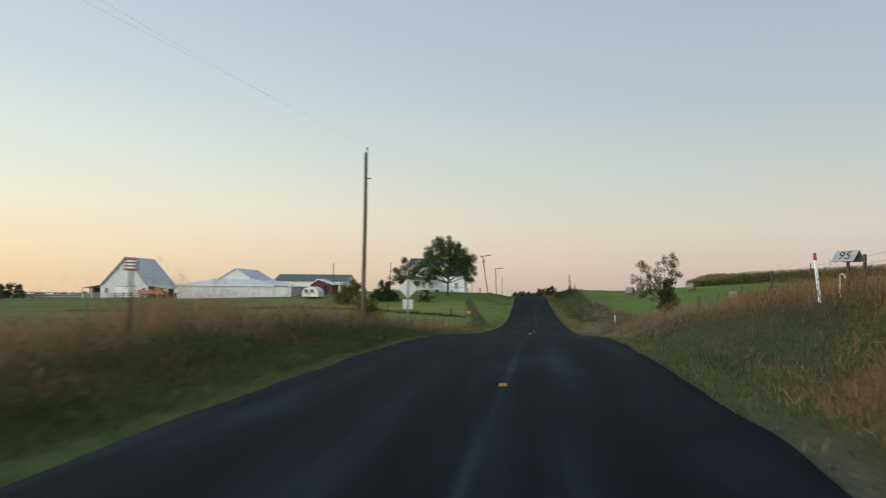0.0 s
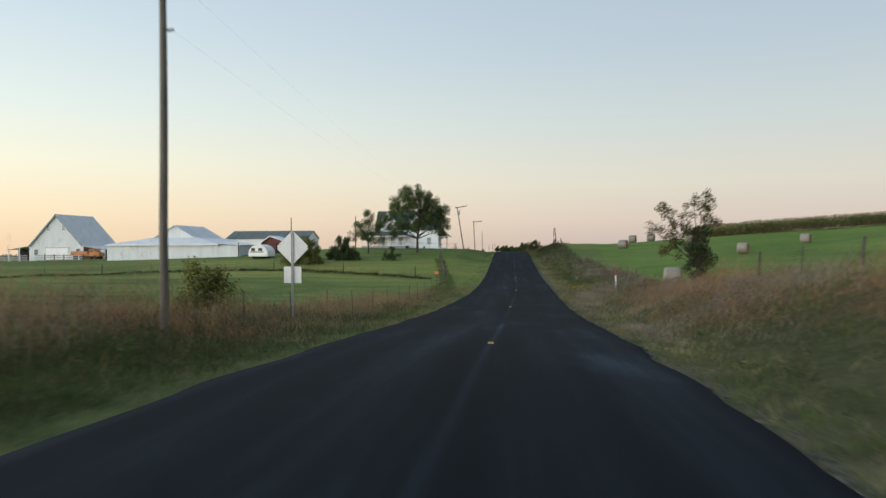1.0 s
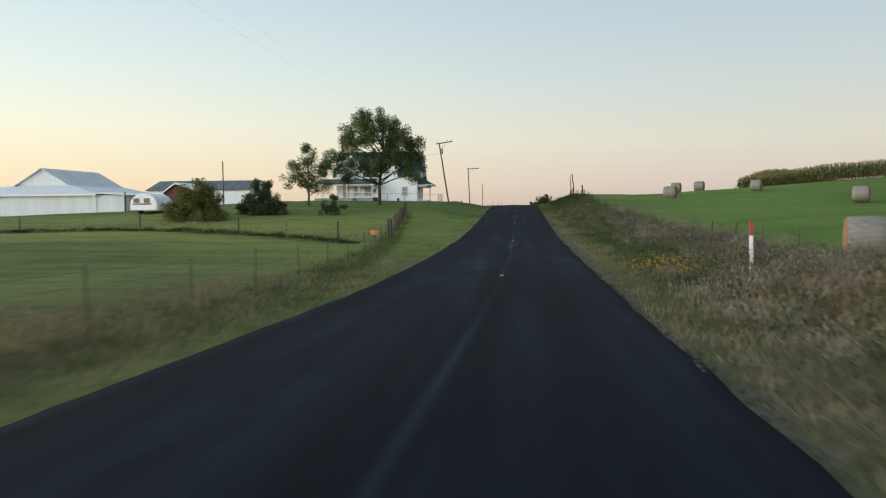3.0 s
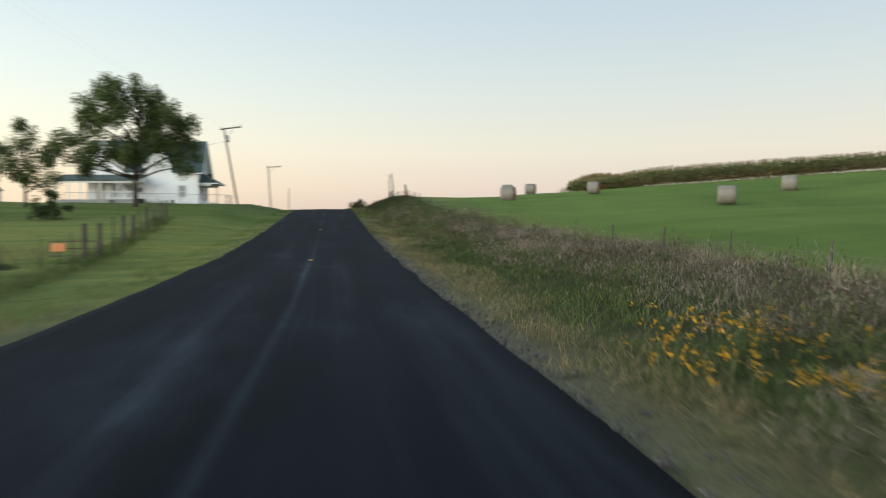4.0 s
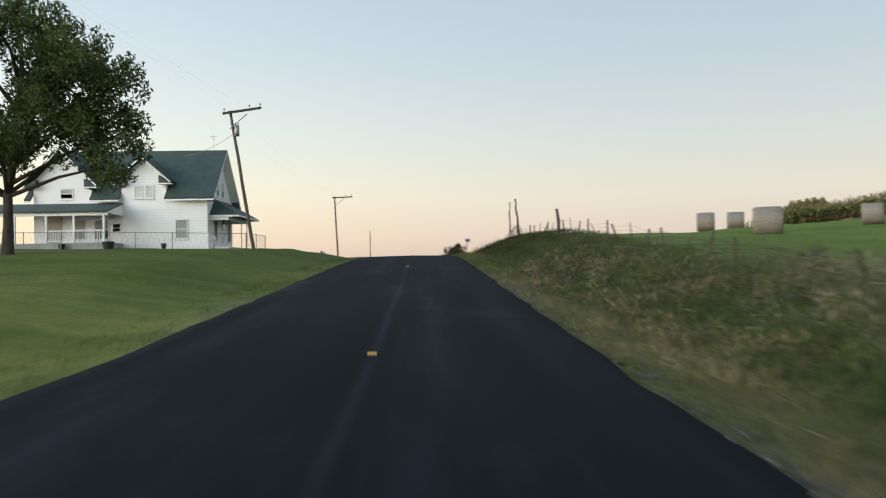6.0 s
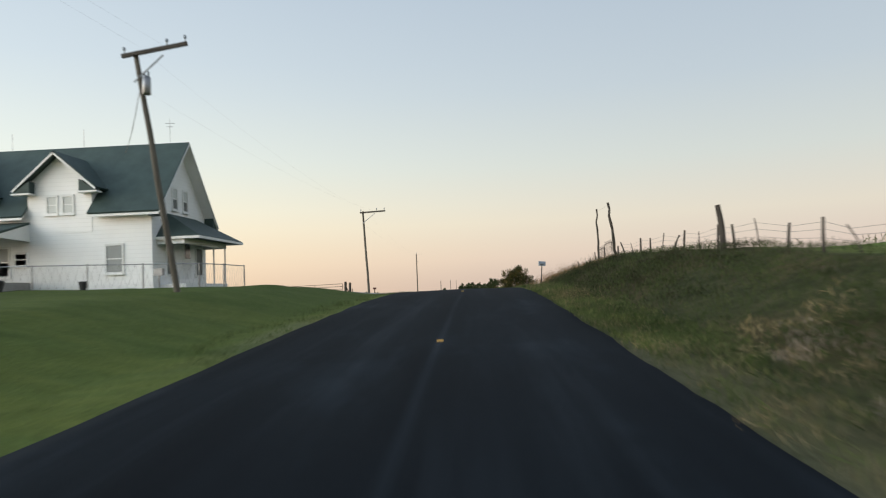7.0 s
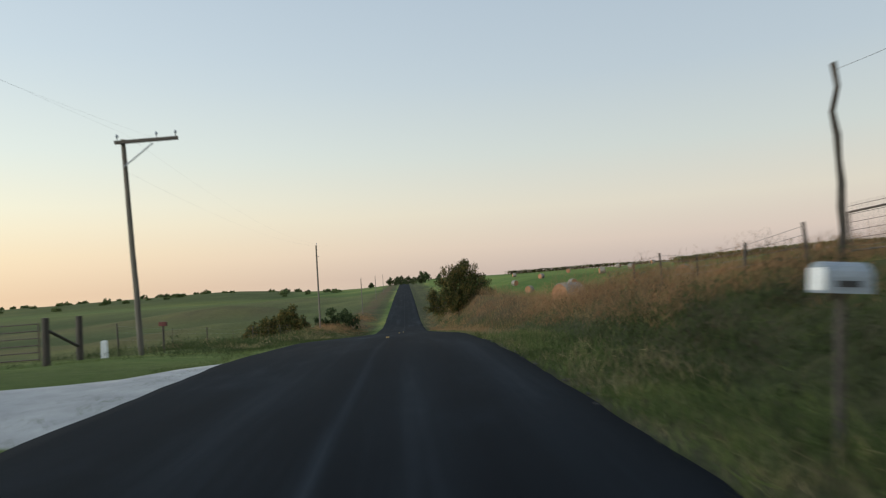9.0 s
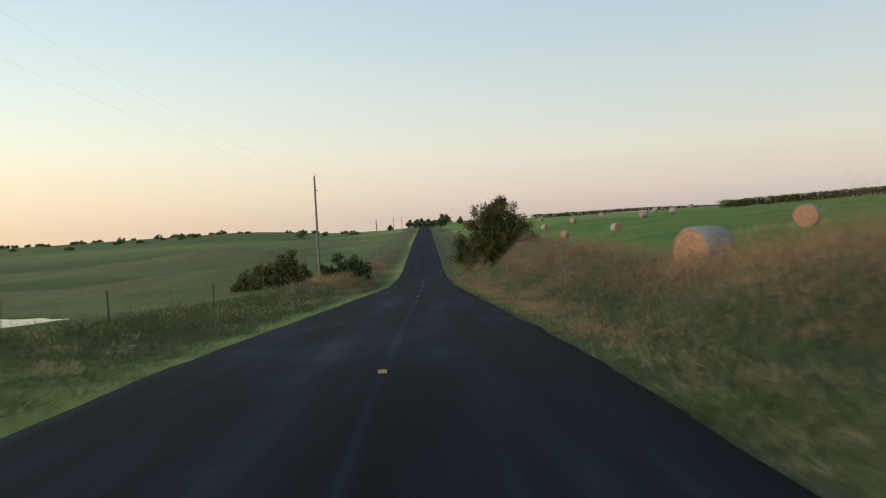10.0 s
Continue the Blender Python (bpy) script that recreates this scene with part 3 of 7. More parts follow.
att.data.foreach_set("color", cover.ravel())
ground = tagged(new("ground", me), "rolling farmland of hay, pasture and rough verges", "ground", kind="structure")

# ---- road ----
ry = steps([(-60, -10, 1.0), (-10, 200, 0.5), (200, 260, 1.0), (260, 620, 4), (620, 900, 20)])
rd = np.concatenate([[-3.05], np.arange(-3.0, -0.05, 0.25), np.arange(0.0, 0.56, 0.05), np.arange(0.75, 3.01, 0.25), [3.05]])
crown = np.where(np.abs(rd) > 3.02, -0.10, 0.045 * (1 - np.abs(rd) / 3.0))
RD, RY = np.meshgrid(rd, ry)
edge = [np.array([0.12 * noise.noise(Vector((y * 0.4, k, 50))) + 0.04 * noise.noise(Vector((y * 1.3, k, 51))) for y in ry])[:, None] for k in (0, 9)]
RX = RD + road_x(RY.ravel()).reshape(RY.shape) + (RD > 2.9) * edge[0] - (RD < -2.9) * edge[1]
RZ = road_z(RY.ravel()).reshape(RY.shape) + crown[None, :] * 1.0
ny, nx = RX.shape
i, j = np.meshgrid(np.arange(ny - 1), np.arange(nx - 1), indexing="ij")
k0 = (i * nx + j).ravel()
road = tagged(new("road", sheet("road", np.stack([RX.ravel(), RY.ravel(), RZ.ravel()], 1), np.stack([k0, k0 + 1, k0 + nx + 1, k0 + nx], 1), M["asphalt"], False)),
              "dark freshly paved two-lane country road", "road", kind="structure")
grit = np.array([noise.noise(Vector((y * 0.11, 4, 70))) for y in ry])[:, None]
sway = 0.06 * np.array([noise.noise(Vector((y * 0.12, 5, 9))) for y in ry])[:, None]
worn = sum(0.2 * (0.7 + 0.9 * grit) * np.exp(-((RD - c) / 0.3) ** 2) for c in (-2.2, -0.75, 1.1, 2.3)) + (0.6 + 0.5 * grit) * np.exp(-((RD - 0.25 - sway) / 0.06) ** 2)
att = road.data.attributes.new("worn", "FLOAT", "POINT")
att.data.foreach_set("value", np.clip(worn, 0, 1).ravel().astype(np.float32))


# loose gravel and broken edge along the right shoulder
rng = np.random.default_rng(77)
gy_ = np.concatenate([rng.uniform(56, 118, 900), rng.uniform(140, 172, 70), rng.uniform(-4, 56, 250)])
gd_ = 2.98 + np.abs(rng.normal(0, .3, len(gy_)))
gx_ = gd_ + road_x(gy_)
size = rng.uniform(.008, .03, len(gy_))
cube = np.array([(-1, -1, -1), (1, -1, -1), (1, 1, -1), (-1, 1, -1), (-1, -1, 1), (1, -1, 1), (1, 1, 1), (-1, 1, 1)], float)
stone_v = np.stack([gx_, gy_, np.maximum(ground_z(gx_, gy_), np.where(gd_ < 3.1, road_z(gy_) - .02, -99)) + size * .4], 1)[:, None, :] + cube[None] * rng.uniform(.55, 1.0, (len(gy_), 8, 3)) * size[:, None, None] * np.array([1.2, 1.0, .7])
stone_q = (np.arange(len(gy_))[:, None, None] * 8 + np.array([(0, 3, 2, 1), (4, 5, 6, 7), (0, 1, 5, 4), (1, 2, 6, 5), (2, 3, 7, 6), (3, 0, 4, 7)])[None]).reshape(-1, 4)
tagged(new("shoulder_gravel", sheet("shoulder_gravel", stone_v.reshape(-1, 3), stone_q, M["shoulder_stone"])), "loose dark gravel along the asphalt edge", "gravel", kind="stuff")

# gravel driveway on the left
dv, dq = [], []
for k, d in enumerate(np.linspace(-2.9, -34, 40)):
    flare = 3.2 * math.exp(-(-d - 2.9) / 2.6)
    for f in (-.02, .02, .16, .33, .5, .67, .84, .98, 1.02):
        y = 161.6 - flare * 0.2 + f * (3.3 + 1.66 * flare) + 0.08 * noise.noise(Vector((d, f * 9, 4)))
        x = float(road_x(y)) + d
        dv.append((x, y, gz(x, y) + (0.07 if 0 < f < 1 else -0.18)))
for k in range(39):
    for f in range(8):
        a = k * 9 + f
        dq.append((a, a + 1, a + 10, a + 9))
tagged(new("driveway", sheet("driveway", np.array(dv), np.array(dq), M["gravel"], True)), "pale gravel farm driveway meeting the road", "driveway", kind="structure")

# pond
bm = bmesh.new()
bmesh.ops.create_circle(bm, cap_ends=True, segments=64, radius=1, matrix=Matrix.Translation((-37, 217.2, -3.05)) @ Matrix.Diagonal((14.2, 5.6, 1, 1)))
water_mat, wnn, wll, wb = material("water", 0.03)
wb.inputs["Base Color"].default_value = (0.02, 0.025, 0.02, 1)
wb.inputs["IOR"].default_value = 1.33
ripple = noise_node(wnn, wll, 1.2, 3)
bump(wnn, wll, wb, ripple.outputs[0], 0.05, 0.02)
tagged(part("pond", bm, water_mat), "still farm pond reflecting the pale sky", "pond", kind="structure")


# ---- poles, signs, posts ----
def crooked(base, top, n, amount, seed):
    b, t = Vector(base), Vector(top)
    out = []
    for k in range(n + 1):
        f = k / n
        j = 0 if k in (0, n) else amount
        out.append(b.lerp(t, f) + Vector((j * noise.noise(Vector((seed, f * 6, 0))), j * noise.noise(Vector((seed, f * 6, 5))), 0)))
    return out


def utility_pole(base, top, arm=None, transformer=False, label="weathered wooden utility pole beside the road", slant=-2):
    t = thing("utility_pole", base, label, "utility pole", "utility poles")
    up = Vector(top) - Vector(base)
    bm = bmesh.new()
    tube(bm, crooked((0, 0, -0.4), up, 6, 0.04, base[1]), [0.1, 0.098, 0.095, 0.09, 0.086, 0.08, 0.074], 12)
    part("shaft", bm, M["pole"], t)
    if arm:
        bm = bmesh.new()
        box(bm, arm[0], arm[1], -0.2, -0.11, -0.06, 0.06, Matrix.Translation(up + Vector((0, 0, -0.12))) @ pose(0, 0, 0, 0, slant, 0))
        part("crossarm", bm, M["arm"], t)
        bm = bmesh.new()
        tube(bm, [up + Vector((0.02, -0.16, -1.0)), up + Vector((arm[1] * 0.55, -0.16, -0.2))], 0.025, 6)
        part("brace", bm, M["steel"], t)
        for x in (arm[0] + 0.08, arm[1] * 0.62, arm[1] - 0.08):
            bm = bmesh.new()
            rise = Vector((0, 0, -x * math.tan(radians(slant))))
            tube(bm, [up + rise + Vector((x, -0.155, z)) for z in (-0.07, 0.04, 0.07, 0.15)], [0.015, 0.02, 0.05, 0.035], 8)
            part("insulator", bm, M["grey_box"], t)
    else:
        bm = bmesh.new()
        tube(bm, [up + Vector((0.05, 0, -0.1)), up + Vector((0.05, 0, 0.12)), up + Vector((0.05, 0, 0.14)), up + Vector((0.05, 0, 0.24))], [0.02, 0.02, 0.055, 0.035], 8)
        part("insulator", bm, M["grey_box"], t)
        bm = bmesh.new()
        tube(bm, [up + Vector((0.1, 0, -1.2)), up + Vector((0.26, 0, -1.18))], 0.035, 8)
        part("bracket", bm, M["steel"], t)
    if transformer:
        c = up * 0.855 + Vector((0.2, -0.1, 0))
        bm = bmesh.new()
        tube(bm, [c + Vector((0, 0, -0.3)), c + Vector((0, 0, -0.28)), c + Vector((0, 0, 0.24)), c + Vector((0, 0, 0.28))], [0.11, 0.13, 0.13, 0.07], 14)
        tank = part("transformer", bm, M["steel"], t, "grey transformer can", True)
        for x in (-0.08, 0.08):
            bm = bmesh.new()
            tube(bm, [c + Vector((x * .6, 0, 0.26)), c + Vector((x, 0, 0.42))], [0.035, 0.025], 6)
            part("bushing", bm, M["grey_box"], tank)
    return t


P0 = Vector((-14.5, -22, 8.9))
P1, P2, P3, P4 = Vector((-9.41, 32.8, 8.6)), Vector((-10.23, 140.7, 9.37)), Vector((-9.08, 178.2, 8.19)), Vector((-8.9, 229.8, 6.78))
utility_pole((-14.5, -22, gz(-14.5, -22)), P0)
utility_pole((-9.4, 32.8, gz(-9.4, 32.8)), P1, None, False, "tall bare weathered utility pole in roadside grass")
utility_pole((-9.0, 140.7, gz(-9, 140.7)), P2, (-0.36, 1.72), True, "leaning utility pole with crossarm and transformer", -8)
utility_pole((-8.75, 178.2, gz(-8.75, 178.2)), P3, (-0.22, 1.9), False, "weathered utility pole with one-sided crossarm")
utility_pole((-8.9, 229.8, gz(-8.9, 229.8)), P4, None, False, "bare grey utility pole in the pasture dip")
for y, top in ((300, 4.6), (372, 5.0), (450, 5.6)):
    utility_pole((-8.6, y, gz(-8.6, y)), (-8.6, y, gz(-8.6, y) + 7.4), None, False, "distant utility pole along the far road")


def wire(name, a, b, sag, r, label):
    bm = bmesh.new()
    n = 16
    tube(bm, [Vector(a).lerp(Vector(b), k / n) - Vector((0, 0, 4 * sag * (k / n) * (1 - k / n))) for k in range(n + 1)], r, 4)
    return tagged(part(name, bm, M["wire"]), label, "cable")


for a, b, s in ((P0, P1, 0.7), (P1, P2, 1.6), (P2, P3, 0.5), (P3, P4, 0.8)):
    wire("power_line", a + Vector((0.05, 0, 0.2)), b + Vector((0.05, 0, 0.2)), s, 0.0013, "thin overhead power line between wooden poles")
    wire("power_line", a + Vector((0.2, 0, -1.18)), b + Vector((1.2, 0, -0.05)), s, 0.0013, "thin overhead power line between wooden poles")
wire("service_line", P2 + Vector((0.1, 0, -1.3)), (-17.0, 153.6, 8.95), 0.25, 0.012, "black service cable from pole to house")

# warning sign seen from behind
sx, sy = -8.47, 39.4
sign = thing("road_sign", (sx, sy, gz(sx, sy)), "diamond road sign with plate below seen from behind", "road sign")
zt = 3.07 - gz(sx, sy)
bm = bmesh.new()
for a, b in ((-0.045, -0.03), (0.03, 0.045)):
    box(bm, a * .8, b * .8, -0.02, 0.005, -0.3, zt - .03)
box(bm, -0.036, 0.036, -0.005, 0.005, -0.3, zt - .03)
part("post", bm, M["steel"], sign, "dull steel channel post")
bm = bmesh.new()
box(bm, -0.385, 0.385, 0.012, 0.02, -0.385, 0.385, Matrix.Translation((0, 0, zt - 0.56)) @ pose(0, 0, 0, 0, 45, 0))
bmesh.ops.bevel(bm, geom=[e for e in bm.edges if abs((e.verts[0].co - e.verts[1].co).y) > 0.005], offset=0.06, segments=3, affect="EDGES")
part("diamond_plate", bm, M["sign_back"], sign, "bare aluminium diamond plate")
bm = bmesh.new()
box(bm, -0.28, 0.28, 0.012, 0.02, zt - 1.68, zt - 1.16)
part("lower_plate", bm, M["sign_back"], sign, "bare aluminium square plate")
for z in (zt - 0.3, zt - 0.8, zt - 1.25, zt - 1.6):
    bm = bmesh.new()
    tube(bm, [(0, -0.04, z), (0, 0.02, z)], 0.014, 6)
    part("bolt", bm, M["steel"], sign)


# white markers with red tops, pipeline marker, vent pipe
def marker(x, y, h, lean, label, f=0.62, w=0.05):
    t = thing("marker_post", (x, y, gz(x, y)), label, "marker post", "marker posts")
    bm = bmesh.new()
    box(bm, -w, w, -0.035, 0.035, -0.2, h * f, pose(0, 0, 0, 0, lean, 0))
    part("lower_shaft", bm, M["white"], t)
    bm = bmesh.new()
    box(bm, -w - .002, w + .002, -0.037, 0.037, h * f, h, pose(0, 0, 0, 0, lean, 0))
    part("cap", bm, M["red"], t, "faded red cap")


marker(6.9, 25, 1.6, -5, "white marker post with faded red top in tall grass", 0.86, 0.036)
marker(6.8, 74.2, 1.74, -1, "white marker post with orange red top in weeds", .73)
SX, SY, SH = -10.1, 14.93, 2.1
t = thing("notice_board", (SX, SY, gz(SX, SY)), "small faded red-brown sign board on thin post", "sign")
bm = bmesh.new()
tube(bm, [(0, 0, -.3), (0, 0, SH - .1)], .03, 6)
part("post", bm, M["post"], t)
bm = bmesh.new()
box(bm, -.14, .14, -.05, -.03, SH - .26, SH - .02)
board = part("board", bm, M["rust"], t, "faded red-brown board")
bm = bmesh.new()
for z in (SH - .07, SH - .135, SH - .2):
    box(bm, -.1, .1, -.056, -.05, z - .018, z + .018)
part("lettering", bm, M["white"], board, "illegible pale lines of writing")
tx, ty = 8.1, 25.8
t = thing("pipeline_marker", (tx, ty, gz(tx, ty)), "white tent-shaped aerial marker numbered 95 on post", "marker sign", turn=-60)
ph = 3.48 - gz(tx, ty)
bm = bmesh.new()
tube(bm, [(0, 0, -0.2), (0, 0, ph - 0.02)], 0.05, 8)
part("post", bm, M["post"], t)
for sgn in (-1, 1):
    bm = bmesh.new()
    slab(bm, (-0.4, 0, ph + 0.36), (0.4, 0, ph + 0.36), (0.4, sgn * 0.3, ph), (-0.4, sgn * 0.3, ph), 0.012)
    part("panel", bm, M["old_tin"], t)
cu = bpy.data.curves.new("numerals", "FONT")
cu.body, cu.size, cu.extrude, cu.align_x, cu.align_y = "95", 0.46, 0.002, "CENTER", "CENTER"
num = new("numerals", cu)
num.data.materials.append(M["black"])
num.parent = t
num.matrix_local = pose(0, -0.156, ph + 0.185, math.degrees(math.atan2(0.36, 0.3)), 0, 0)
t = thing("vent_pipe", (7.75, 25.6, gz(7.75, 25.6)), "white bent vent pipe standing in grass", "vent pipe")
bm = bmesh.new()
vh = 3.08 - gz(7.75, 25.6)
tube(bm, [(0, 0, -0.2), (0, 0, vh - 0.1), (0.02, 0, vh - 0.03), (0.08, 0, vh), (0.14, 0, vh - 0.03), (0.16, 0, vh - 0.14)], 0.03, 8)
part("pipe", bm, M["white"], t)


# ---- fences ----
def fence(pts, heights, label, wires=(0.3, 0.6, 0.9, 1.15), wood=True, jitter=0.05, r=0.07, name="fence", group="farm fences"):
    """A wire fence: posts at plan points, wires strung between."""
    b = pts[0]
    t = thing(name, (b[0], b[1], gz(*b)), label, "fence", group)
    o = Vector((b[0], b[1], gz(*b)))
    tops = []
    for k, (x, y) in enumerate(pts):
        g = Vector((x, y, gz(x, y))) - o
        h = heights[k % len(heights)]
        lx, ly = jitter * noise.noise(Vector((x, y, 1))) * 3, jitter * noise.noise(Vector((x, y, 8))) * 3
        bm = bmesh.new()
        rr = r * (0.8 + 0.5 * abs(noise.noise(Vector((x * 3, y * 3, 2))))) if h > 1.15 or wood else 0.016
        if k % 3 == 2 and wood:
            rr *= 0.45
        tube(bm, [g + Vector((0, 0, -0.3)), g + Vector((lx * 0.5, ly * 0.5, h * 0.5)), g + Vector((lx, ly, h))], [rr, rr * 0.95, rr * 0.85], 7)
        part("post", bm, M["post"], t)
        tops.append((g, Vector((lx, ly, h))))
    for w in wires:
        bm = bmesh.new()
        tube(bm, [g + l * (w / 1.25) + Vector((0, -0.05, 0)) for g, l in tops], 0.004 if wood else 0.003, 4)
        part("wire", bm, M["wire"], t)
    return t


ys = np.arange(104, 160.4, 1.78)
fence([(8.0 + 0.15 * noise.noise(Vector((y, 0, 0))), y) for y in ys], [0.72, 0.6, 0.78, 0.66, 0.74, 0.58], "crooked wooden posts with barbed wire on a bank", jitter=0.2, wires=(0.4, 0.75, 1.05), r=0.048)
for y, h in ((141.8, 1.3),):
    t = thing("corner_post", (7.75, y, gz(7.75, y)), "thick dark wooden corner post leaning in fence line", "fence post")
    bm = bmesh.new()
    tube(bm, [(0, 0, -0.3), (-0.03, 0, h * 0.5), (-0.12, 0, h)], [0.095, 0.09, 0.08], 9)
    part("shaft", bm, M["post"], t)
fence([(8.0, y) for y in np.arange(166.6, 182, 2.6)], [0.85, 0.7, 0.65, 0.9], "old wooden posts and wire beside hayfield", jitter=0.07, r=0.042)
fence([(8.9 + 0.3 * math.sin(y * 0.1), y) for y in np.arange(10, 50, 4.2)], [1.45, 1.2, 1.3], "dark leaning fence posts on a grassy crest", jitter=0.09)
fence([(11.4 + 0.3 * math.sin(y * 0.1), y) for y in np.arange(54, 102, 4.2)], [0.8, 0.72, 0.85], "short weathered posts along overgrown field edge", jitter=0.06, r=0.045, wires=(0.4, 0.7))
LINE = profile([(30, -8.2), (46, -7.5), (60, -7.25), (72, -7.0), (84, -7.3), (90, -8.0), (96, -8.6), (105, -9.6), (112, -10.4), (122, -11.6), (127, -12.3), (140, -13)], 4)
fence([(float(LINE(y)), y) for y in np.arange(93.5, 121, 2.6)], [1.3, 1.2, 1.35], "dark wooden yard fence running up to house", r=0.1, jitter=0.04)
fence([(float(LINE(y)), y) for y in np.arange(34, 93, 3.4)], [1.15, 1.1], "thin steel post wire fence along mown meadow", wood=False, jitter=0.03)
DITCH = lambda x: 106 - 15 * ((x + 34) / 24) ** 2 * np.where(x < -34, .7, 1)       # where the ditch round the meadow runs
fence([(x, float(DITCH(x)) + 1.2) for x in np.arange(-11.6, -66, -5.0)], [1.2, 1.1], "thin post fence between meadow and farmyard", wood=False, jitter=0.04)
fence([(-10.6 - 0.02 * (y - 180), y) for y in np.arange(181, 232, 6.5)], [1.2, 1.1], "thin steel pasture fence posts with wire", wood=False, jitter=0.03, r=0.04)
fence([(x, 175.4 + 0.1 * (-13.2 - x)) for x in np.arange(-24.6, -60, -5.0)], [1.2, 1.1], "pasture wire fence leading away from gate", wood=False, jitter=0.03)

# tall crooked posts with a wire across a field entrance, and two pipe gates between
for k, (b, top, r) in enumerate((((8.0, 165.5), (7.99, 165.35, 6.23), 0.062), ((8.2, 160.7), (7.9, 161.0, 6.15), 0.082))):
    t = thing("tall_post", (b[0], b[1], gz(*b)), ("slim" if k == 0 else "thick") + " crooked tree-trunk post at a field gate", "gate post", "tall gate posts")
    bm = bmesh.new()
    pts = crooked((0, 0, -0.3), Vector(top) - Vector((b[0], b[1], gz(*b))), 9, 0.09 if k == 0 else 0.12, 3 + k * 4)
    tube(bm, pts, [r * (1.25 - 0.055 * i + 0.12 * math.sin(i * 2.3)) for i in range(10)], 9)
    part("shaft", bm, M["bark"], t)
wire("span_wire", (7.99, 165.35, 6.1), (7.9, 161.0, 6.05), 0.06, 0.004, "thin wire strung between tall crooked posts")


M["gate_pipe"] = simple("rusty_pipe", (0.06, 0.045, 0.036), (0.13, 0.1, 0.08), 4, 0.85, 0.1)


def pipe_gate(a, b, h, bars, label, mesh=False, name="pipe_gate"):
    va, vb = Vector((a[0], a[1], gz(*a))), Vector((b[0], b[1], gz(*b)))
    t = thing(name, va, label, "gate", "pipe gates")
    e = vb - va
    up = Vector((0, 0, 1))
    for f in (0.02, 0.5, 0.98) if not mesh else (0.02, 0.98):
        bm = bmesh.new()
        tube(bm, [e * f + up * 0.15, e * f + up * h], 0.022, 6)
        part("upright", bm, M["gate_pipe"], t)
    for z in np.linspace(0.18, h, bars):
        bm = bmesh.new()
        tube(bm, [e * 0.02 + up * z, e * 0.98 + up * z], 0.02, 6)
        part("rail", bm, M["gate_pipe"], t)
    if mesh:
        bm = bmesh.new()
        for f in np.linspace(0.04, 0.96, 14):
            tube(bm, [e * f + up * 0.2, e * f + up * (h + 0.16)], 0.005, 3)
        for z in np.linspace(0.25, h + 0.1, 6):
            tube(bm, [e * 0.03 + up * z, e * 0.97 + up * z], 0.005, 3)
        part("mesh_infill", bm, M["gate_pipe"], t)


pipe_gate((8.0, 163.4), (8.0, 165.3), 0.85, 2, "rusty pipe-framed mesh gate", True)
pipe_gate((8.05, 161.2), (8.0, 163.3), 1.0, 2, "taller pipe-framed mesh gate panel", True)
pipe_gate((-9.6, 93.9), (-8.1, 94.1), .68, 3, "rusty pipe gate at the meadow corner")
t = thing("orange_sign", (-9.25, 93.85, gz(-9.25, 93.85)), "small orange sign hung on meadow gate", "sign")
bm = bmesh.new()
box(bm, -.24, .24, -.07, -.055, .34, .62, pose(0, 0, 0, 0, 0, -10))
part("plate", bm, M["orange"], t)
bm = bmesh.new()
tube(bm, [(0, 0, -.2), (0, 0, .7)], .02, 6)
part("stake", bm, M["post"], t)
pipe_gate((-14.8, 174.7), (-10.2, 174.5), 1.2, 6, "rusty tubular farm gate beside gravel driveway")
pipe_gate((-19.6, 175.1), (-15.3, 174.85), 1.2, 4, "rusty pipe fence panel beside the farm gate")
pipe_gate((-24.1, 175.45), (-19.75, 175.15), 1.2, 4, "rusty pipe fence panel beside the farm gate")
for x, y, h in ((-10.06, 174.4, 1.35), (-10.1, 176.6, 1.4), (-15.1, 174.8, 1.35)):
    t = thing("gate_post", (x, y, gz(x, y)), "thick dark weathered wooden gate post", "gate post", "wooden gate posts")
    bm = bmesh.new()
    tube(bm, [(0, 0, -0.3), (0.01, 0, h * 0.6), (0.02, 0, h)], [0.11, 0.1, 0.095], 10)
    part("shaft", bm, M["post"], t)
t = thing("brace_rail", (-10.06, 174.5, gz(-10.06, 174.5)), "slanting dark brace pole between gate posts", "brace")
bm = bmesh.new()
tube(bm, [(0, 0, 1.0), (-0.04, 2.0, 0.35)], 0.045, 7)
part("rail", bm, M["post"], t)
t = thing("utility_pedestal", (-9.5, 177, gz(-9.5, 177)), "small white plastic utility pedestal in grass", "pedestal")
bm = bmesh.new()
prism(bm, [(-0.09, -0.1), (0.09, -0.1), (0.085, 0.5), (0.05, 0.56), (-0.05, 0.56), (-0.085, 0.5)], -0.08, 0.08)
part("housing", bm, M["white"], t)
t = thing("meter_post", (-8.55, 179.8, gz(-8.55, 179.8)), "dark post with small rusty box on top", "post")
bm = bmesh.new()
tube(bm, [(0, 0, -0.2), (0, 0, 0.95)], 0.04, 7)
part("shaft", bm, M["post"], t)
bm = bmesh.new()
box(bm, -0.13, 0.13, -0.08, 0.08, 0.93, 1.08)
part("box", bm, M["barn_red"], t, "rusty box")

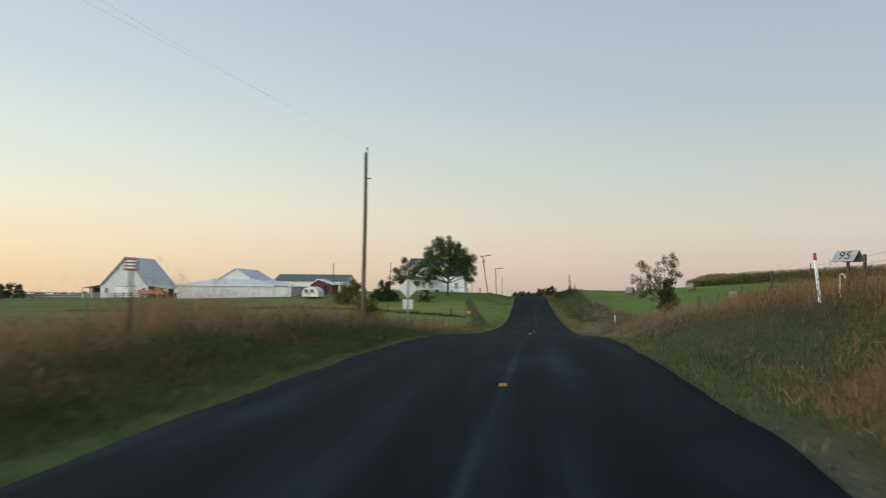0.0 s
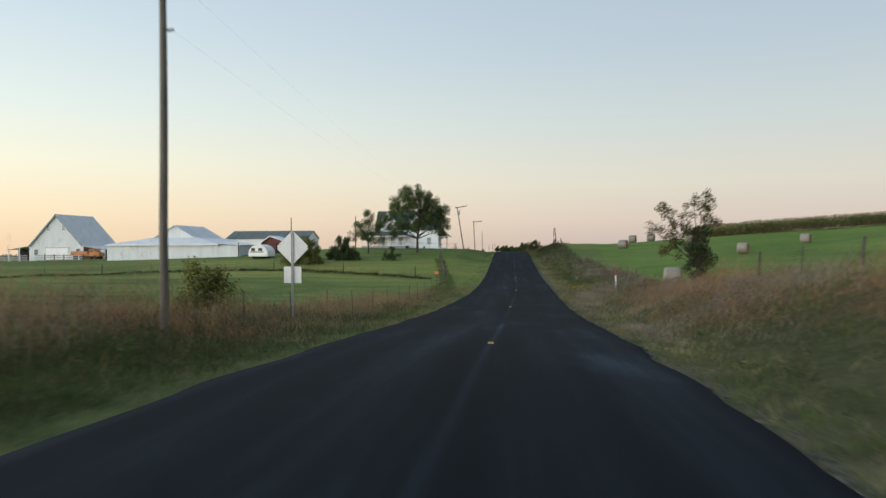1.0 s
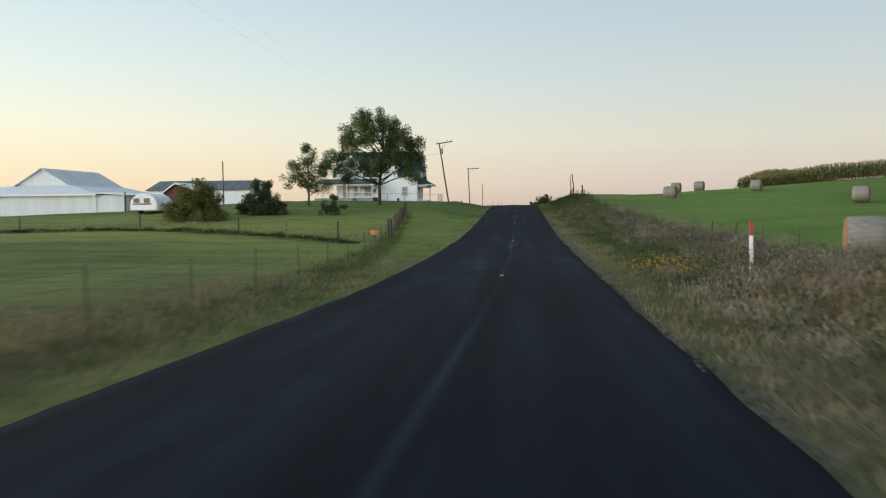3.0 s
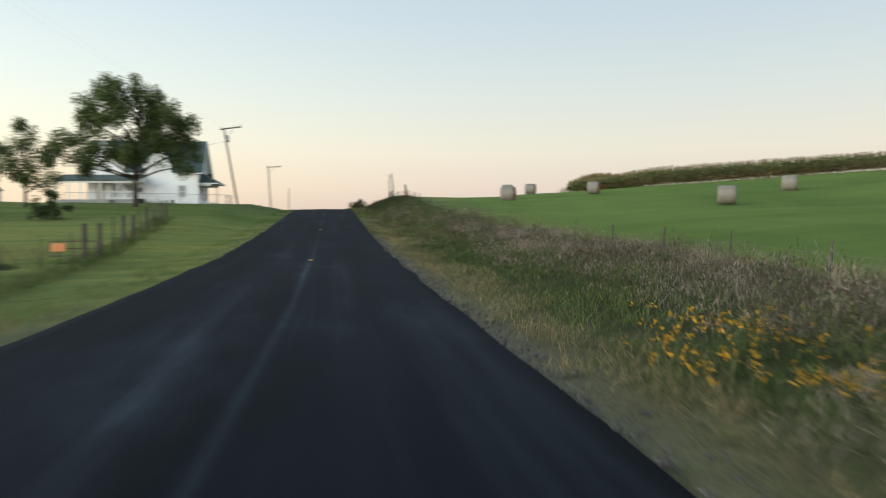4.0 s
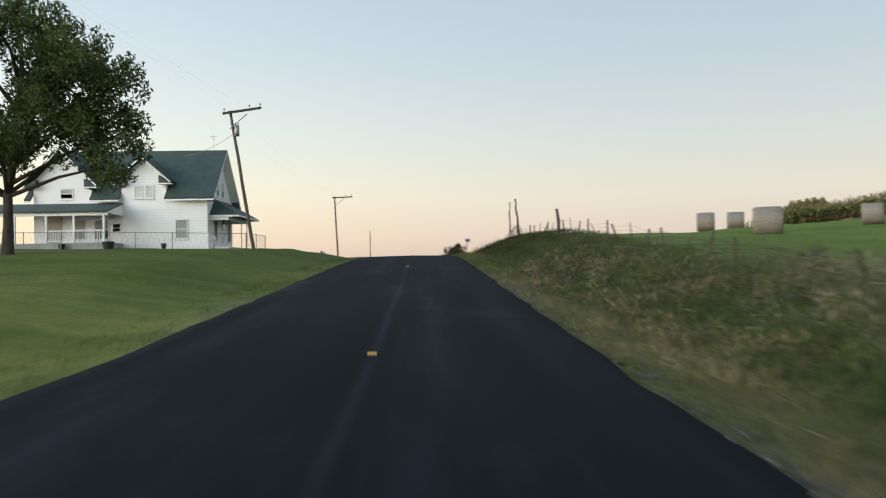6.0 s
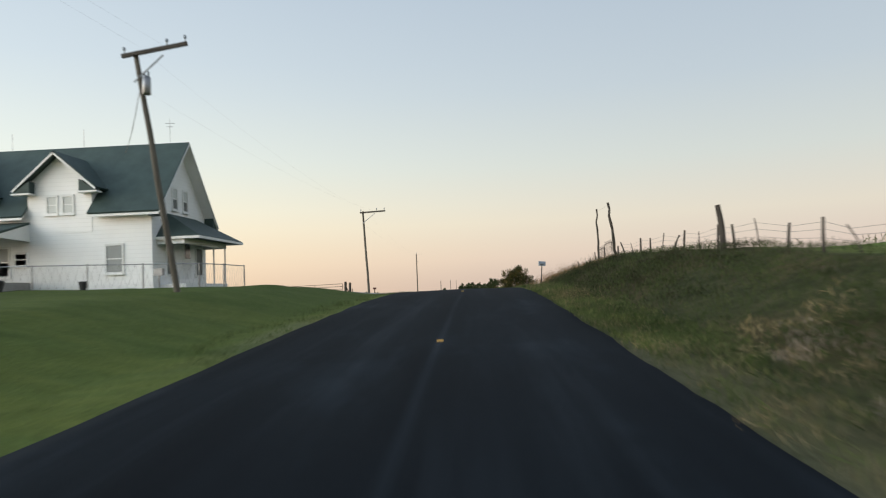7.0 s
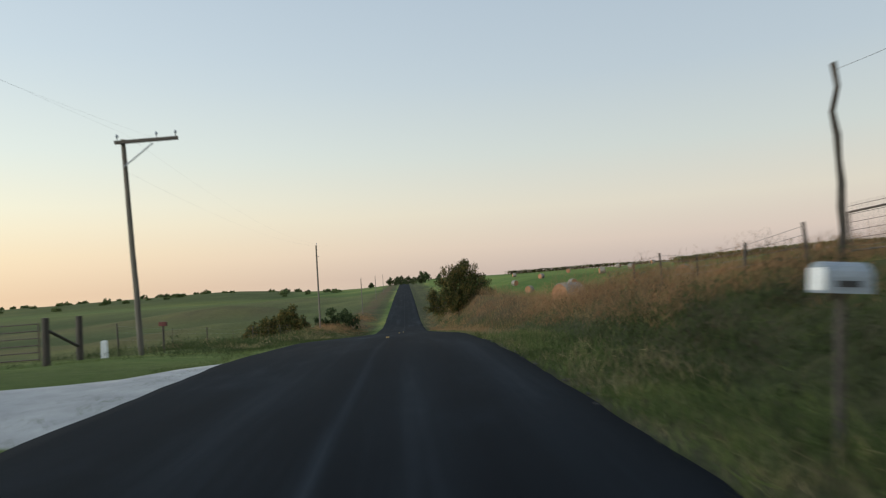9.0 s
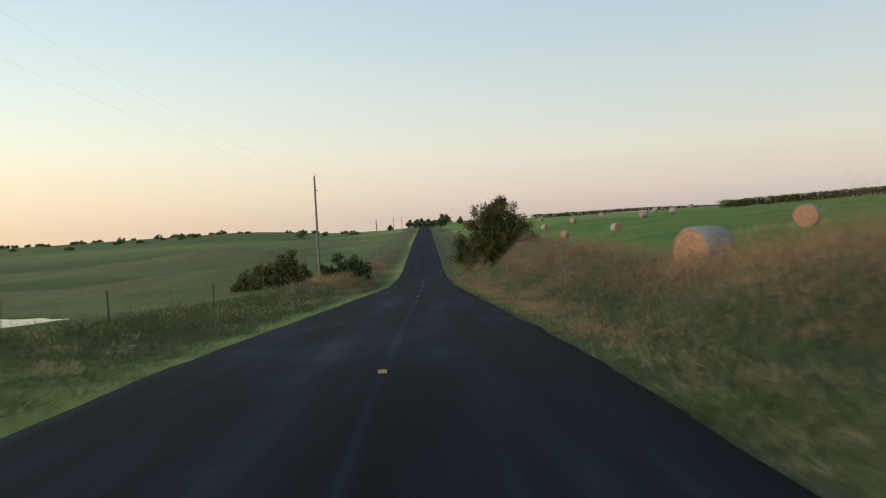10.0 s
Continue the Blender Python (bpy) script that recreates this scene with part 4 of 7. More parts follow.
# mailbox
mx, my = 3.6, 158.85
t = thing("mailbox", (mx, my, gz(mx, my)), "grey-blue metal mailbox tilted on wooden roadside post", "mailbox")
t.rotation_euler = (0, radians(5), 0)
mh = 2.6 - gz(mx, my)
bm = bmesh.new()
box(bm, -0.025, 0.025, -0.025, 0.025, -0.3, mh)
part("post", bm, M["post"], t)
bm = bmesh.new()
arc = [(0.13 * math.cos(a), 0.13 + 0.12 * math.sin(a)) for a in np.linspace(0, math.pi, 9)]
prism(bm, [(0.13, 0)] + arc + [(-0.13, 0)], -0.19, 0.19, "x")
bmesh.ops.translate(bm, vec=(0, 0, mh), verts=bm.verts[:])
body = part("box", bm, M["grey_box"], t)
bm = bmesh.new()
box(bm, -0.197, -0.19, -0.11, 0.11, mh + 0.02, mh + 0.2)
part("door", bm, M["sign_back"], body)
bm = bmesh.new()
box(bm, -0.1, 0.08, -0.1345, -0.1305, mh + 0.05, mh + 0.10)
part("lettering_bar", bm, M["black"], body, "dark bar of unreadable lettering")

# yellow tabs on the centre line
tab = None
for y in (11.5, 31.0, 51.0, 71.0, 91.0, 110.5, 131.0, 149.0, 177.8, 204.3, 232):
    at = pose(float(road_x(y)) + 0.25, y, float(road_z(y)) + 0.05)
    if tab is None:
        tab = thing("lane_tab", at.translation, "small yellow reflective lane tab on new asphalt", "road marker", "centre line tabs")
        bm = bmesh.new()
        box(bm, -0.055, 0.055, -0.03, 0.03, 0, 0.006)
        part("foot", bm, M["yellow"], tab)
        bm = bmesh.new()
        box(bm, -0.055, 0.055, 0.0, 0.005, 0.006, 0.036)
        part("flap", bm, M["yellow"], tab)
    else:
        copy_thing(tab, at)


# ---- farmhouse ----
def pane_window(parent, c, w, h, face, blind=False, bars=1, name="window"):
    """A framed window standing in a wall; face: 'y' looks to -y, 'x' looks to +x. c: its middle on the wall's face."""
    m = Matrix.Translation(c) @ (Matrix.Identity(4) if face == "y" else pose(0, 0, 0, 0, 0, 90))
    bm = bmesh.new()
    for x0, x1, z0, z1 in ((-w / 2 - .08, -w / 2, -h / 2 - .08, h / 2 + .1), (w / 2, w / 2 + .08, -h / 2 - .08, h / 2 + .1),
                           (-w / 2, w / 2, h / 2, h / 2 + .1), (-w / 2, w / 2, -h / 2 - .08, -h / 2)):
        box(bm, x0, x1, -.05, .06, z0, z1, m)
    f = part(name, bm, M["white"], parent, "white framed sash window")
    bm = bmesh.new()
    box(bm, -w / 2, w / 2, .0, .02, -h / 2, h / 2, m)
    part("pane", bm, M["glass"], f)
    for k in range(bars):
        z = -h / 2 + h * (k + 1) / (bars + 1)
        bm = bmesh.new()
        box(bm, -w / 2, w / 2, -.025, .0, z - .025, z + .025, m)
        part("glazing_bar", bm, M["white"], f)
    if blind:
        # Pale ones are blinds; the dim sheet is the pane's reflection as colour.
        pane_mat = {"pale": M["pale_blind"], "pale_half": M["pale_blind"], "dim": M["dim_reflection"]}.get(blind, M["pane_cover"])
        bm = bmesh.new()
        box(bm, -w / 2 + .02, w / 2 - .02, -.018, -.006, -0.02 if blind in ("half", "pale_half") else -h / 2 + .02, h / 2 - .01, m)
        part("blind", bm, pane_mat, f, "dim grey sheet in place of reflecting glass" if blind == "dim" else "pale drawn blind")
        if blind == "pale_half":
            # Added dim sheet: grey reflection of the lower pane as colour.
            bm = bmesh.new()
            box(bm, -w / 2 + .02, w / 2 - .02, -.012, -.004, -h / 2 + .02, -.03, m)
            part("pane_cover", bm, M["dim_reflection"], f, "dim grey sheet in the tone of reflecting glass")
    bm = bmesh.new()
    box(bm, -w / 2 - .12, w / 2 + .12, -.1, .0, -h / 2 - .14, -h / 2 - .08, m)
    part("sill", bm, M["white"], f)
    return f


def siding_material():
    m, n, l, b = material("lap_siding", 0.55)
    tcn = n.new("ShaderNodeTexCoord")
    w = n.new("ShaderNodeTexWave")
    w.bands_direction, w.wave_profile = "Z", "SAW"
    w.inputs["Scale"].default_value = 0.5 / 0.19 * 0.63
    l.new(tcn.outputs["Object"], w.inputs["Vector"])
    big = noise_node(n, l, 0.6, 4)
    c = ramp(n, l, big.outputs[0], [(0.3, (0.82, 0.82, 0.82)), (0.7, (0.9, 0.9, 0.9))])
    g = ramp(n, l, w.outputs[0], [(0.0, (0.86, 0.86, 0.86)), (0.12, (1, 1, 1))])
    l.new(mix(n, l, 1.0, c.outputs[0], g.outputs[0], "MULTIPLY"), b.inputs["Base Color"])
    bump(n, l, b, w.outputs[0], 0.4, 0.012)
    return m


M["lap"] = siding_material()
HB = 2.42                                   # foot of the house
house = thing("house", (-20, 154, HB), "white farmhouse with dark green roof and wide porch", "house")


def hv(x, y, z):
    return (x + 20, y - 154, z - HB)


XR, XL, YF, YB, YM, ZE, ZR = -14.5, -26.1, 150.9, 157.3, 154.0, 5.66, 9.36
bm = bmesh.new()
prism(bm, [(YF - 154, -0.6), (YB - 154, -0.6), (YB - 154, ZE + .1 - HB), (YM - 154, ZR - .12 - HB), (YF - 154, ZE + .1 - HB)], XL + 20, XR + 20, "x")
part("wall", bm, M["lap"], house)
bm = bmesh.new()
box(bm, XL + 20 - .03, XR + 20 + .03, YF - 154 - .03, YB - 154 + .03, -0.8, -0.02)
part("foundation", bm, M["siding"], house, "whitewashed foundation")
slope = (ZR - ZE) / (YM - YF + .45)
DORMERS = ((-18.75, 1.95, 1.5, 8.55, 6.95), (-24.15, 2.45, 1.95, 9.15, 6.75))
GAPS = sorted((xc - wh, xc + wh) for xc, h, wh, zp, ze in DORMERS)
for sgn, name in ((-1, "roof"), (1, "roof")):
    bm = bmesh.new()
    y_e = YF - .5 if sgn < 0 else YB + .5
    z_e = ZR - abs(y_e - YM) * slope
    stops = [XL - .4] + ([x for g in GAPS for x in g] if sgn < 0 else []) + [XR + .55]
    for k in range(len(stops) - 1):
        x0, x1 = stops[k], stops[k + 1]
        open_wall = k % 2 == 1                # the eave breaks where a gable wall rises through it
        ye = YF + .02 if open_wall else y_e
        ze = ZR - abs(ye - YM) * slope
        slab(bm, hv(x0, YM, ZR + .04), hv(x1, YM, ZR + .04), hv(x1, ye, ze + .04), hv(x0, ye, ze + .04), .1)
        if not open_wall:
            bs, bf = bmesh.new(), bmesh.new()
            slab(bs, hv(x0, YM, ZR - .1), hv(x1, YM, ZR - .1), hv(x1, ye - sgn * .04, ze - .075), hv(x0, ye - sgn * .04, ze - .075), .03)
            box(bf, x0 + 20, x1 + 20, *sorted((ye - 154, ye - sgn * .03 - 154)), ze - .15 - HB, ze - .065 - HB)
            part("soffit", bs, M["white"], house)
            part("fascia", bf, M["white"], house)
    bmesh.ops.remove_doubles(bm, verts=bm.verts, dist=0.001)
    part(name, bm, M["green_roof"], house)
    bm = bmesh.new()
    slab(bm, hv(XR + .555, YM, ZR - .03), hv(XR + .59, YM, ZR - .03), hv(XR + .59, y_e, z_e - .03), hv(XR + .555, y_e, z_e - .03), .055)
    part("rake_board", bm, M["white"], house)
    bm = bmesh.new()
    z_w = ZR - abs((YF if sgn < 0 else YB) - YM) * slope
    prism(bm, [(y_e - 154, z_e - .2 - HB), ((YF if sgn < 0 else YB) - 154 - sgn * .1, z_e - .2 - HB), ((YF if sgn < 0 else YB) - 154 - sgn * .1, z_w - .05 - HB)], XR + 20 + .02, XR + 20 + .5, "x")
    part("eave_return", bm, M["green_roof"], house, "boxed green eave return")


def wall_gable(xc, half, wall_half, zpk, zev, wz, name):
    """A gable wall rising through the front eave with its own roof."""
    bm = bmesh.new()
    prism(bm, [(xc - wall_half + 20, 2.4), (xc + wall_half + 20, 2.4), (xc + wall_half + 20, zev - HB + .15), (xc + 20, zpk - HB - .15), (xc - wall_half + 20, zev - HB + .15)],
          YF - 154 - .02, YM - 154 - .1, "y")
    g = part("dormer", bm, M["lap"], house, "white gabled wall dormer")
    for sgn in (-1, 1):
        bm = bmesh.new()
        slab(bm, hv(xc, YF - .5, zpk), hv(xc, YM, zpk), hv(xc + sgn * half, YM, zev - .12), hv(xc + sgn * half, YF - .5, zev - .12), .09)
        part("dormer_roof", bm, M["green_roof"], g)
        bm = bmesh.new()
        slab(bm, hv(xc, YF - .535, zpk - .07), hv(xc, YF - .505, zpk - .07), hv(xc + sgn * half, YF - .505, zev - .19), hv(xc + sgn * half, YF - .535, zev - .19), .08)
        part("rake_board", bm, M["white"], g)
        bm = bmesh.new()
        prism(bm, sorted([(xc + sgn * (half - .02) + 20, zev - .28 - HB), (xc + sgn * (wall_half - .35) + 20, zev - .28 - HB), (xc + sgn * (wall_half - .35) + 20, zev + .25 - HB)], key=lambda p: (p[1], p[0])),
              YF - 154 - .48, YF - 154 - .03, "y")
        part("eave_return", bm, M["green_roof"], g, "small green eave return")
        bm = bmesh.new()
        box(bm, *sorted((xc + sgn * (half + .03) + 20, xc + sgn * (wall_half - .4) + 20)), YF - 154 - .5, YF - 154 - .03, zev - .36 - HB, zev - .285 - HB)
        part("soffit", bm, M["white"], g)
    return g


wall_gable(-18.75, 1.95, 1.5, 8.55, 6.95, 6.1, "dormer")
wall_gable(-24.15, 2.45, 1.95, 9.15, 6.75, 6.1, "dormer")
for x in (-19.1, -18.35):
    pane_window(house, hv(x, YF - .02, 6.12), .42, .72, "y", "pale")
pane_window(house, hv(-23.9, YF - .02, 6.05), .75, .6, "y", "half")
pane_window(house, hv(-16.25, YF, 3.56), .72, 1.2, "y", True)
for y in (153.4, 154.65):
    pane_window(house, hv(XR, y, 6.5), .5, .98, "x", "pale_half")
for y in (152.75, 156.3):
    pane_window(house, hv(XR, y, 3.5), .8, 1.4, "x", "dim", 0)
bm = bmesh.new()
box(bm, XR + 20 - .02, XR + 20 + .06, .25, 1.15, .2, 2.25)
door = part("door", bm, M["white"], house, "white panelled door under side porch")
bm = bmesh.new()
box(bm, XR + 20 + .06, XR + 20 + .08, .4, 1.0, 1.2, 2.0)
part("pane", bm, M["glass"], door)
pane_window(house, hv(-20.6, YF, 3.7), .5, .5, "y")
pane_window(house, hv(-21.6, YF, 3.6), .85, 1.25, "y", "half")
pane_window(house, hv(-23.1, YF, 3.6), .85, 1.25, "y", "half")
bm = bmesh.new()
box(bm, hv(-24.7, 0, 0)[0] - .45, hv(-24.7, 0, 0)[0] + .45, YF - 154 - .06, YF - 154 + .02, .25, 2.3)
part("door", bm, M["tan"], house, "tan front door behind the porch")

# side porch with a hipped roof
PX, PA, PB = -12.5, 151.3, 157.4
bm = bmesh.new()
zc, zt = 4.53, 5.72
v = [bm.verts.new(hv(*p)) for p in ((XR, PA, zc), (PX, PA, zc), (PX, PB, zc), (XR, PB, zc), (XR, PA + 1.3, zt), (XR, PB - 1.3, zt))]
low = [bm.verts.new(hv(*p)) for p in ((XR, PA, zc - .09), (PX, PA, zc - .09), (PX, PB, zc - .09), (XR, PB, zc - .09))]
for f in ((v[0], v[1], v[4]), (v[1], v[2], v[5], v[4]), (v[2], v[3], v[5]), (v[0], v[4], v[5], v[3]), (v[0], low[0], low[1], v[1]), (v[1], low[1], low[2], v[2]), (v[2], low[2], low[3], v[3]), low[::-1]):
    bm.faces.new(f)
part("porch_roof", bm, M["green_roof"], house, "dark green hipped porch roof")
bm = bmesh.new()
for x0, x1, y0, y1 in ((XR, PX + .03, PA - .03, PA), (PX, PX + .03, PA, PB), (XR, PX + .03, PB, PB + .03)):
    box(bm, x0 + 20, x1 + 20, y0 - 154, y1 - 154, zc - .15 - HB, zc - .03 - HB)
part("porch_fascia", bm, M["white"], house)
bm = bmesh.new()
for x0, x1, y0, y1 in ((XR, PX - .72, PA + .1, PA + .22), (PX - .84, PX - .72, PA + .22, PB - .5), (XR, PX - .84, PB - .62, PB - .5)):
    box(bm, x0 + 20, x1 + 20, y0 - 154, y1 - 154, zc - .36 - HB, zc - .095 - HB)
part("porch_beam", bm, M["white"], house)
for y in (PB - 2.2, PB - .56):
    bm = bmesh.new()
    box(bm, PX + 20 - .81, PX + 20 - .75, y - 154 - .03, y - 154 + .03, -.3, zc - .36 - HB)
    part("porch_post", bm, M["white"], house)
bm = bmesh.new()
box(bm, XR + 20 + .02, PX + 20 - .7, PA - 154 + .1, PB - 154 - .5, -.4, -.1)
part("porch_floor", bm, M["siding"], house)

# front porch, wrapping past the corner
FX0, FX1, FY = -28.6, -20.15, 148.5
bm = bmesh.new()
slab(bm, hv(FX0, YF + .02, 5.4), hv(FX1, YF + .02, 5.4), hv(FX1, FY - .25, 4.68), hv(FX0, FY - .25, 4.68), .09)
part("porch_roof", bm, M["green_roof"], house, "dark green sloping porch roof")
bm = bmesh.new()
prism(bm, [(YF - 154 - .02, 5.28 - HB), (FY - 154 - .2, 4.58 - HB), (YF - 154 - .02, 4.5 - HB)], FX1 + 20 - .06, FX1 + 20 - .02, "x")
part("porch_gable", bm, M["white"], house)
bm = bmesh.new()
box(bm, FX0 + 20, FX1 + 20, FY - 154 - .1, FY - 154 + .05, 4.4 - HB, 4.6 - HB)
part("porch_beam", bm, M["white"], house)
bm = bmesh.new()
box(bm, FX0 + 20, FX1 + 20, FY - 154 - .15, YF - 154 - .04, -.5, .22)
part("porch_floor", bm, M["gravel"], house, "grey painted porch deck")
for x in (-28.5, -27.2, -26.05, -24.05, -22.3, -20.4):
    bm = bmesh.new()
    box(bm, x + 20 - .06, x + 20 + .06, FY - 154 - .08, FY - 154 + .04, .22, 4.4 - HB)
    part("porch_post", bm, M["white"], house)
rail = new("railing")
rail.parent = house
bm = bmesh.new()
for z in (.32, .98):
    box(bm, -4.0, -.45, FY - 154 - .05, FY - 154 + .02, z, z + .07)
part("rail_bar", bm, M["white"], rail)
for x in np.arange(-3.93, -.5, .155):
    bm = bmesh.new()
    box(bm, x - .022, x + .022, FY - 154 - .03, FY - 154 + .0, .39, .98)
    part("baluster", bm, M["white"], rail)

# masts on the ridge
for x, h in ((-14.9, 1.25), (-19.3, .95), (-23.0, .9)):
    t = thing("lightning_rod" if h < 1 else "aerial", (x, YM, ZR + .02), "thin metal rod standing on roof ridge" if h < 1 else "small television aerial on roof ridge", "aerial")
    bm = bmesh.new()
    tube(bm, [(0, 0, -.05), (0, 0, h)], .011, 5)
    part("mast", bm, M["steel"], t)
    if h > 1:
        for z, w in ((h - .25, .28), (h - .42, .2)):
            bm = bmesh.new()
            tube(bm, [(-w, .1, z + .05), (w, -.1, z - .02)], .011, 4)
            part("element", bm, M["steel"], t)

# yard fence of pipe and mesh
def yard_fence(pts, h=1.02):
    b = pts[0]
    o = Vector((b[0], b[1], gz(*b)))
    t = thing("yard_fence", o, "grey chain-link yard fence with pipe top rail", "fence", "yard fence runs")
    gs = [Vector((x, y, gz(x, y))) - o for x, y in pts]
    for g in gs:
        bm = bmesh.new()
        tube(bm, [g + Vector((0, 0, -.2)), g + Vector((0, 0, h + .04))], .03, 6)
        part("post", bm, M["steel"], t)
    bm = bmesh.new()
    tube(bm, [g + Vector((0, 0, h)) for g in gs], .022, 5)
    part("top_rail", bm, M["steel"], t)
    bm = bmesh.new()
    for a, c in zip(gs, gs[1:]):
        n = max(3, int((c - a).length / .3))
        for k in range(n):
            p, q = a.lerp(c, k / n), a.lerp(c, (k + 1) / n)
            tube(bm, [p + Vector((0, 0, .05)), q + Vector((0, 0, h))], .0035, 3)
            tube(bm, [q + Vector((0, 0, .05)), p + Vector((0, 0, h))], .0035, 3)
    part("mesh_infill", bm, M["wire"], t)


yard_fence([(x, 147.9) for x in np.linspace(-27.5, -11.2, 8)])
yard_fence([(-11.2, y) for y in np.linspace(147.9, 153.6, 3)])
for x, y, w, h in ((-20.0, 148.2, .75, .45), (-22.9, 148.1, .4, .3)):
    t = thing("planter", (x, y, gz(x, y)), "small dark garden planter beside porch", "planter")
    bm = bmesh.new()
    tube(bm, [(0, 0, -.05), (0, 0, h * .8), (0, 0, h)], [w * .35, w * .5, w * .48], 12)
    part("pot", bm, M["black"], t)
t = thing("meter_box", (-13.9, 150.2, gz(-13.9, 150.2)), "grey utility meter box by house wall", "meter box")
bm = bmesh.new()
box(bm, -.2, .2, -.12, .12, .55, .85)
part("box", bm, M["steel"], t)
bm = bmesh.new()
tube(bm, [(0, 0, -.2), (0, 0, .55)], .035, 6)
part("post", bm, M["steel"], t)
t = thing("flower_bucket", (-17.0, 149.6, gz(-17.0, 149.6)), "dark flower bucket by front wall", "planter")
bm = bmesh.new()
tube(bm, [(0, 0, -.05), (0, 0, .3), (0, 0, .33)], [.12, .18, .17], 10)
part("pot", bm, M["black"], t)


# ---- farm buildings ----
def ribbed_roof(name, parent, a, b, c, d, mat, thick=.08):
    bm = bmesh.new()
    slab(bm, a, b, c, d, thick)
    roof = part(name, bm, mat, parent)
    for k in range(1, 10):
        p, q = Vector(a).lerp(Vector(b), k / 10), Vector(d).lerp(Vector(c), k / 10)
        bm = bmesh.new()
        tube(bm, [p + Vector((0, 0, .03)), q + Vector((0, 0, .03))], .03, 4)
        part("rib", bm, mat, roof)
    return roof


# white barn, gable to the road, lean-tos both sides
bx, by0, by1, bz = -88.3, 147.9, 160.0, .18
barn = thing("barn", (bx, by0, bz), "large white barn with grey metal roof and lean-tos", "barn")
HW, EH, RH = 5.3, 2.9, 8.9
bm = bmesh.new()
prism(bm, [(-HW, -.8), (HW, -.8), (HW, EH), (0, RH - .1), (-HW, EH)], 0, by1 - by0, "y")
part("wall", bm, M["shed_white"], barn)
for s in (-1, 1):
    ribbed_roof("roof", barn, (0, -.3, RH), (0, by1 - by0 + .3, RH), (s * (HW + .25), by1 - by0 + .3, EH - .15), (s * (HW + .25), -.3, EH - .15), M["grey_roof"])
    bm = bmesh.new()
    slab(bm, (0, -.34, RH - .02), (0, -.305, RH - .02), (s * (HW + .25), -.305, EH - .17), (s * (HW + .25), -.34, EH - .17), .22)
    part("rake_board", bm, M["grey_box"], barn)
    # lean-to
    x1 = s * (HW + 4.6)
    ribbed_roof("lean_to_roof", barn, (s * HW, -.2, EH - .1), (s * HW, 11.4, EH - .1), (x1, 11.4, 2.1), (x1, -.2, 2.1), M["grey_roof"])
    # Near-black sheet across the lean-to, its inner shade as colour.
    bm = bmesh.new()
    box(bm, *sorted((s * (HW + .1), x1 - s * .2)), 2.6, 2.8, -.5, 2.1)
    part("lean_to_shade", bm, M["dark"], barn, "near-black sheet for the shade inside the lean-to")
    for f in (.02, .5, .97):
        x = s * HW + (x1 - s * HW) * f
        bm = bmesh.new()
        box(bm, x - .1, x + .1, 0, .2, -.6, 2.75 - .7 * f)
        part("lean_to_post", bm, M["white"], barn)
bm = bmesh.new()
box(bm, HW + 3.2, HW + 4.5, -.04, .06, -.6, 2.0)
part("lean_to_board_wall", bm, M["shed_white"], barn)
for x in (-1.6, 1.5):
    pane_window(barn, (x, 0, 6.2), .62, 1.0, "y", True)
pane_window(barn, (-4.1, 0, 1.55), .8, 1.0, "y", "dim")
pane_window(barn, (4.4, 0, 1.6), .8, 1.2, "y", "dim")
bm = bmesh.new()
box(bm, -2.0, 2.4, -.09, -.03, -.3, 2.35)
part("sliding_door", bm, M["siding"], barn, "white sliding barn door")
bm = bmesh.new()
box(bm, -2.2, 2.8, -.16, -.02, 2.36, 2.48)
part("door_track", bm, M["steel"], barn)

# low white shed with a raised middle roof
lx0, lx1, ly0, ly1, lz = -65.0, -46.8, 125.6, 140.8, .28
shed = thing("low_shed", (-55.4, ly0, lz), "long low white shed with raised monitor roof", "shed")
o = -55.4
bm = bmesh.new()
box(bm, lx0 - o, lx1 - o, 0, ly1 - ly0, -.8, 2.75)
part("wall", bm, M["shed_white"], shed)
bm = bmesh.new()
prism(bm, [(-3.7, 2.6), (3.7, 2.6), (3.7, 3.65), (0, 5.78), (-3.7, 3.65)], 3.3, 14.3, "y")
part("monitor_wall", bm, M["shed_white"], shed)
bm = bmesh.new()
lo = [bm.verts.new(p) for p in ((lx0 - o - .25, -.35, 2.72), (lx1 - o + .25, -.35, 2.72), (lx1 - o + .25, 15.5, 2.72), (lx0 - o - .25, 15.5, 2.72))]
hi = [bm.verts.new(p) for p in ((-3.8, 3.2, 3.85), (3.8, 3.2, 3.85), (3.8, 14.5, 3.85), (-3.8, 14.5, 3.85))]
for k in range(4):
    bm.faces.new((lo[k], lo[(k + 1) % 4], hi[(k + 1) % 4], hi[k]))
bm.faces.new(hi)
bm.faces.new(lo[::-1])
part("lower_roof", bm, M["grey_roof"], shed, "shallow hipped grey metal roof")
for s in (-1, 1):
    ribbed_roof("monitor_roof", shed, (0, 3.0, 5.9), (0, 14.6, 5.9), (s * 4.1, 14.6, 3.5), (s * 4.1, 3.0, 3.5), M["grey_roof"])
ribbed_roof("lean_to_roof", shed, (lx1 - o, -.3, 2.95), (lx1 - o, 9, 2.95), (lx1 - o + 3.8, 9, 2.62), (lx1 - o + 3.8, -.3, 2.62), M["grey_roof"])
bm = bmesh.new()
box(bm, lx0 - o - .2, lx1 - o + .2, -.4, -.355, 2.58, 2.74)
part("fascia", bm, M["white"], shed)
bm = bmesh.new()
box(bm, lx1 - o + .02, lx1 - o + 3.5, .05, 8.6, -.8, 2.6)
part("lean_to_wall", bm, M["shed_white"], shed)
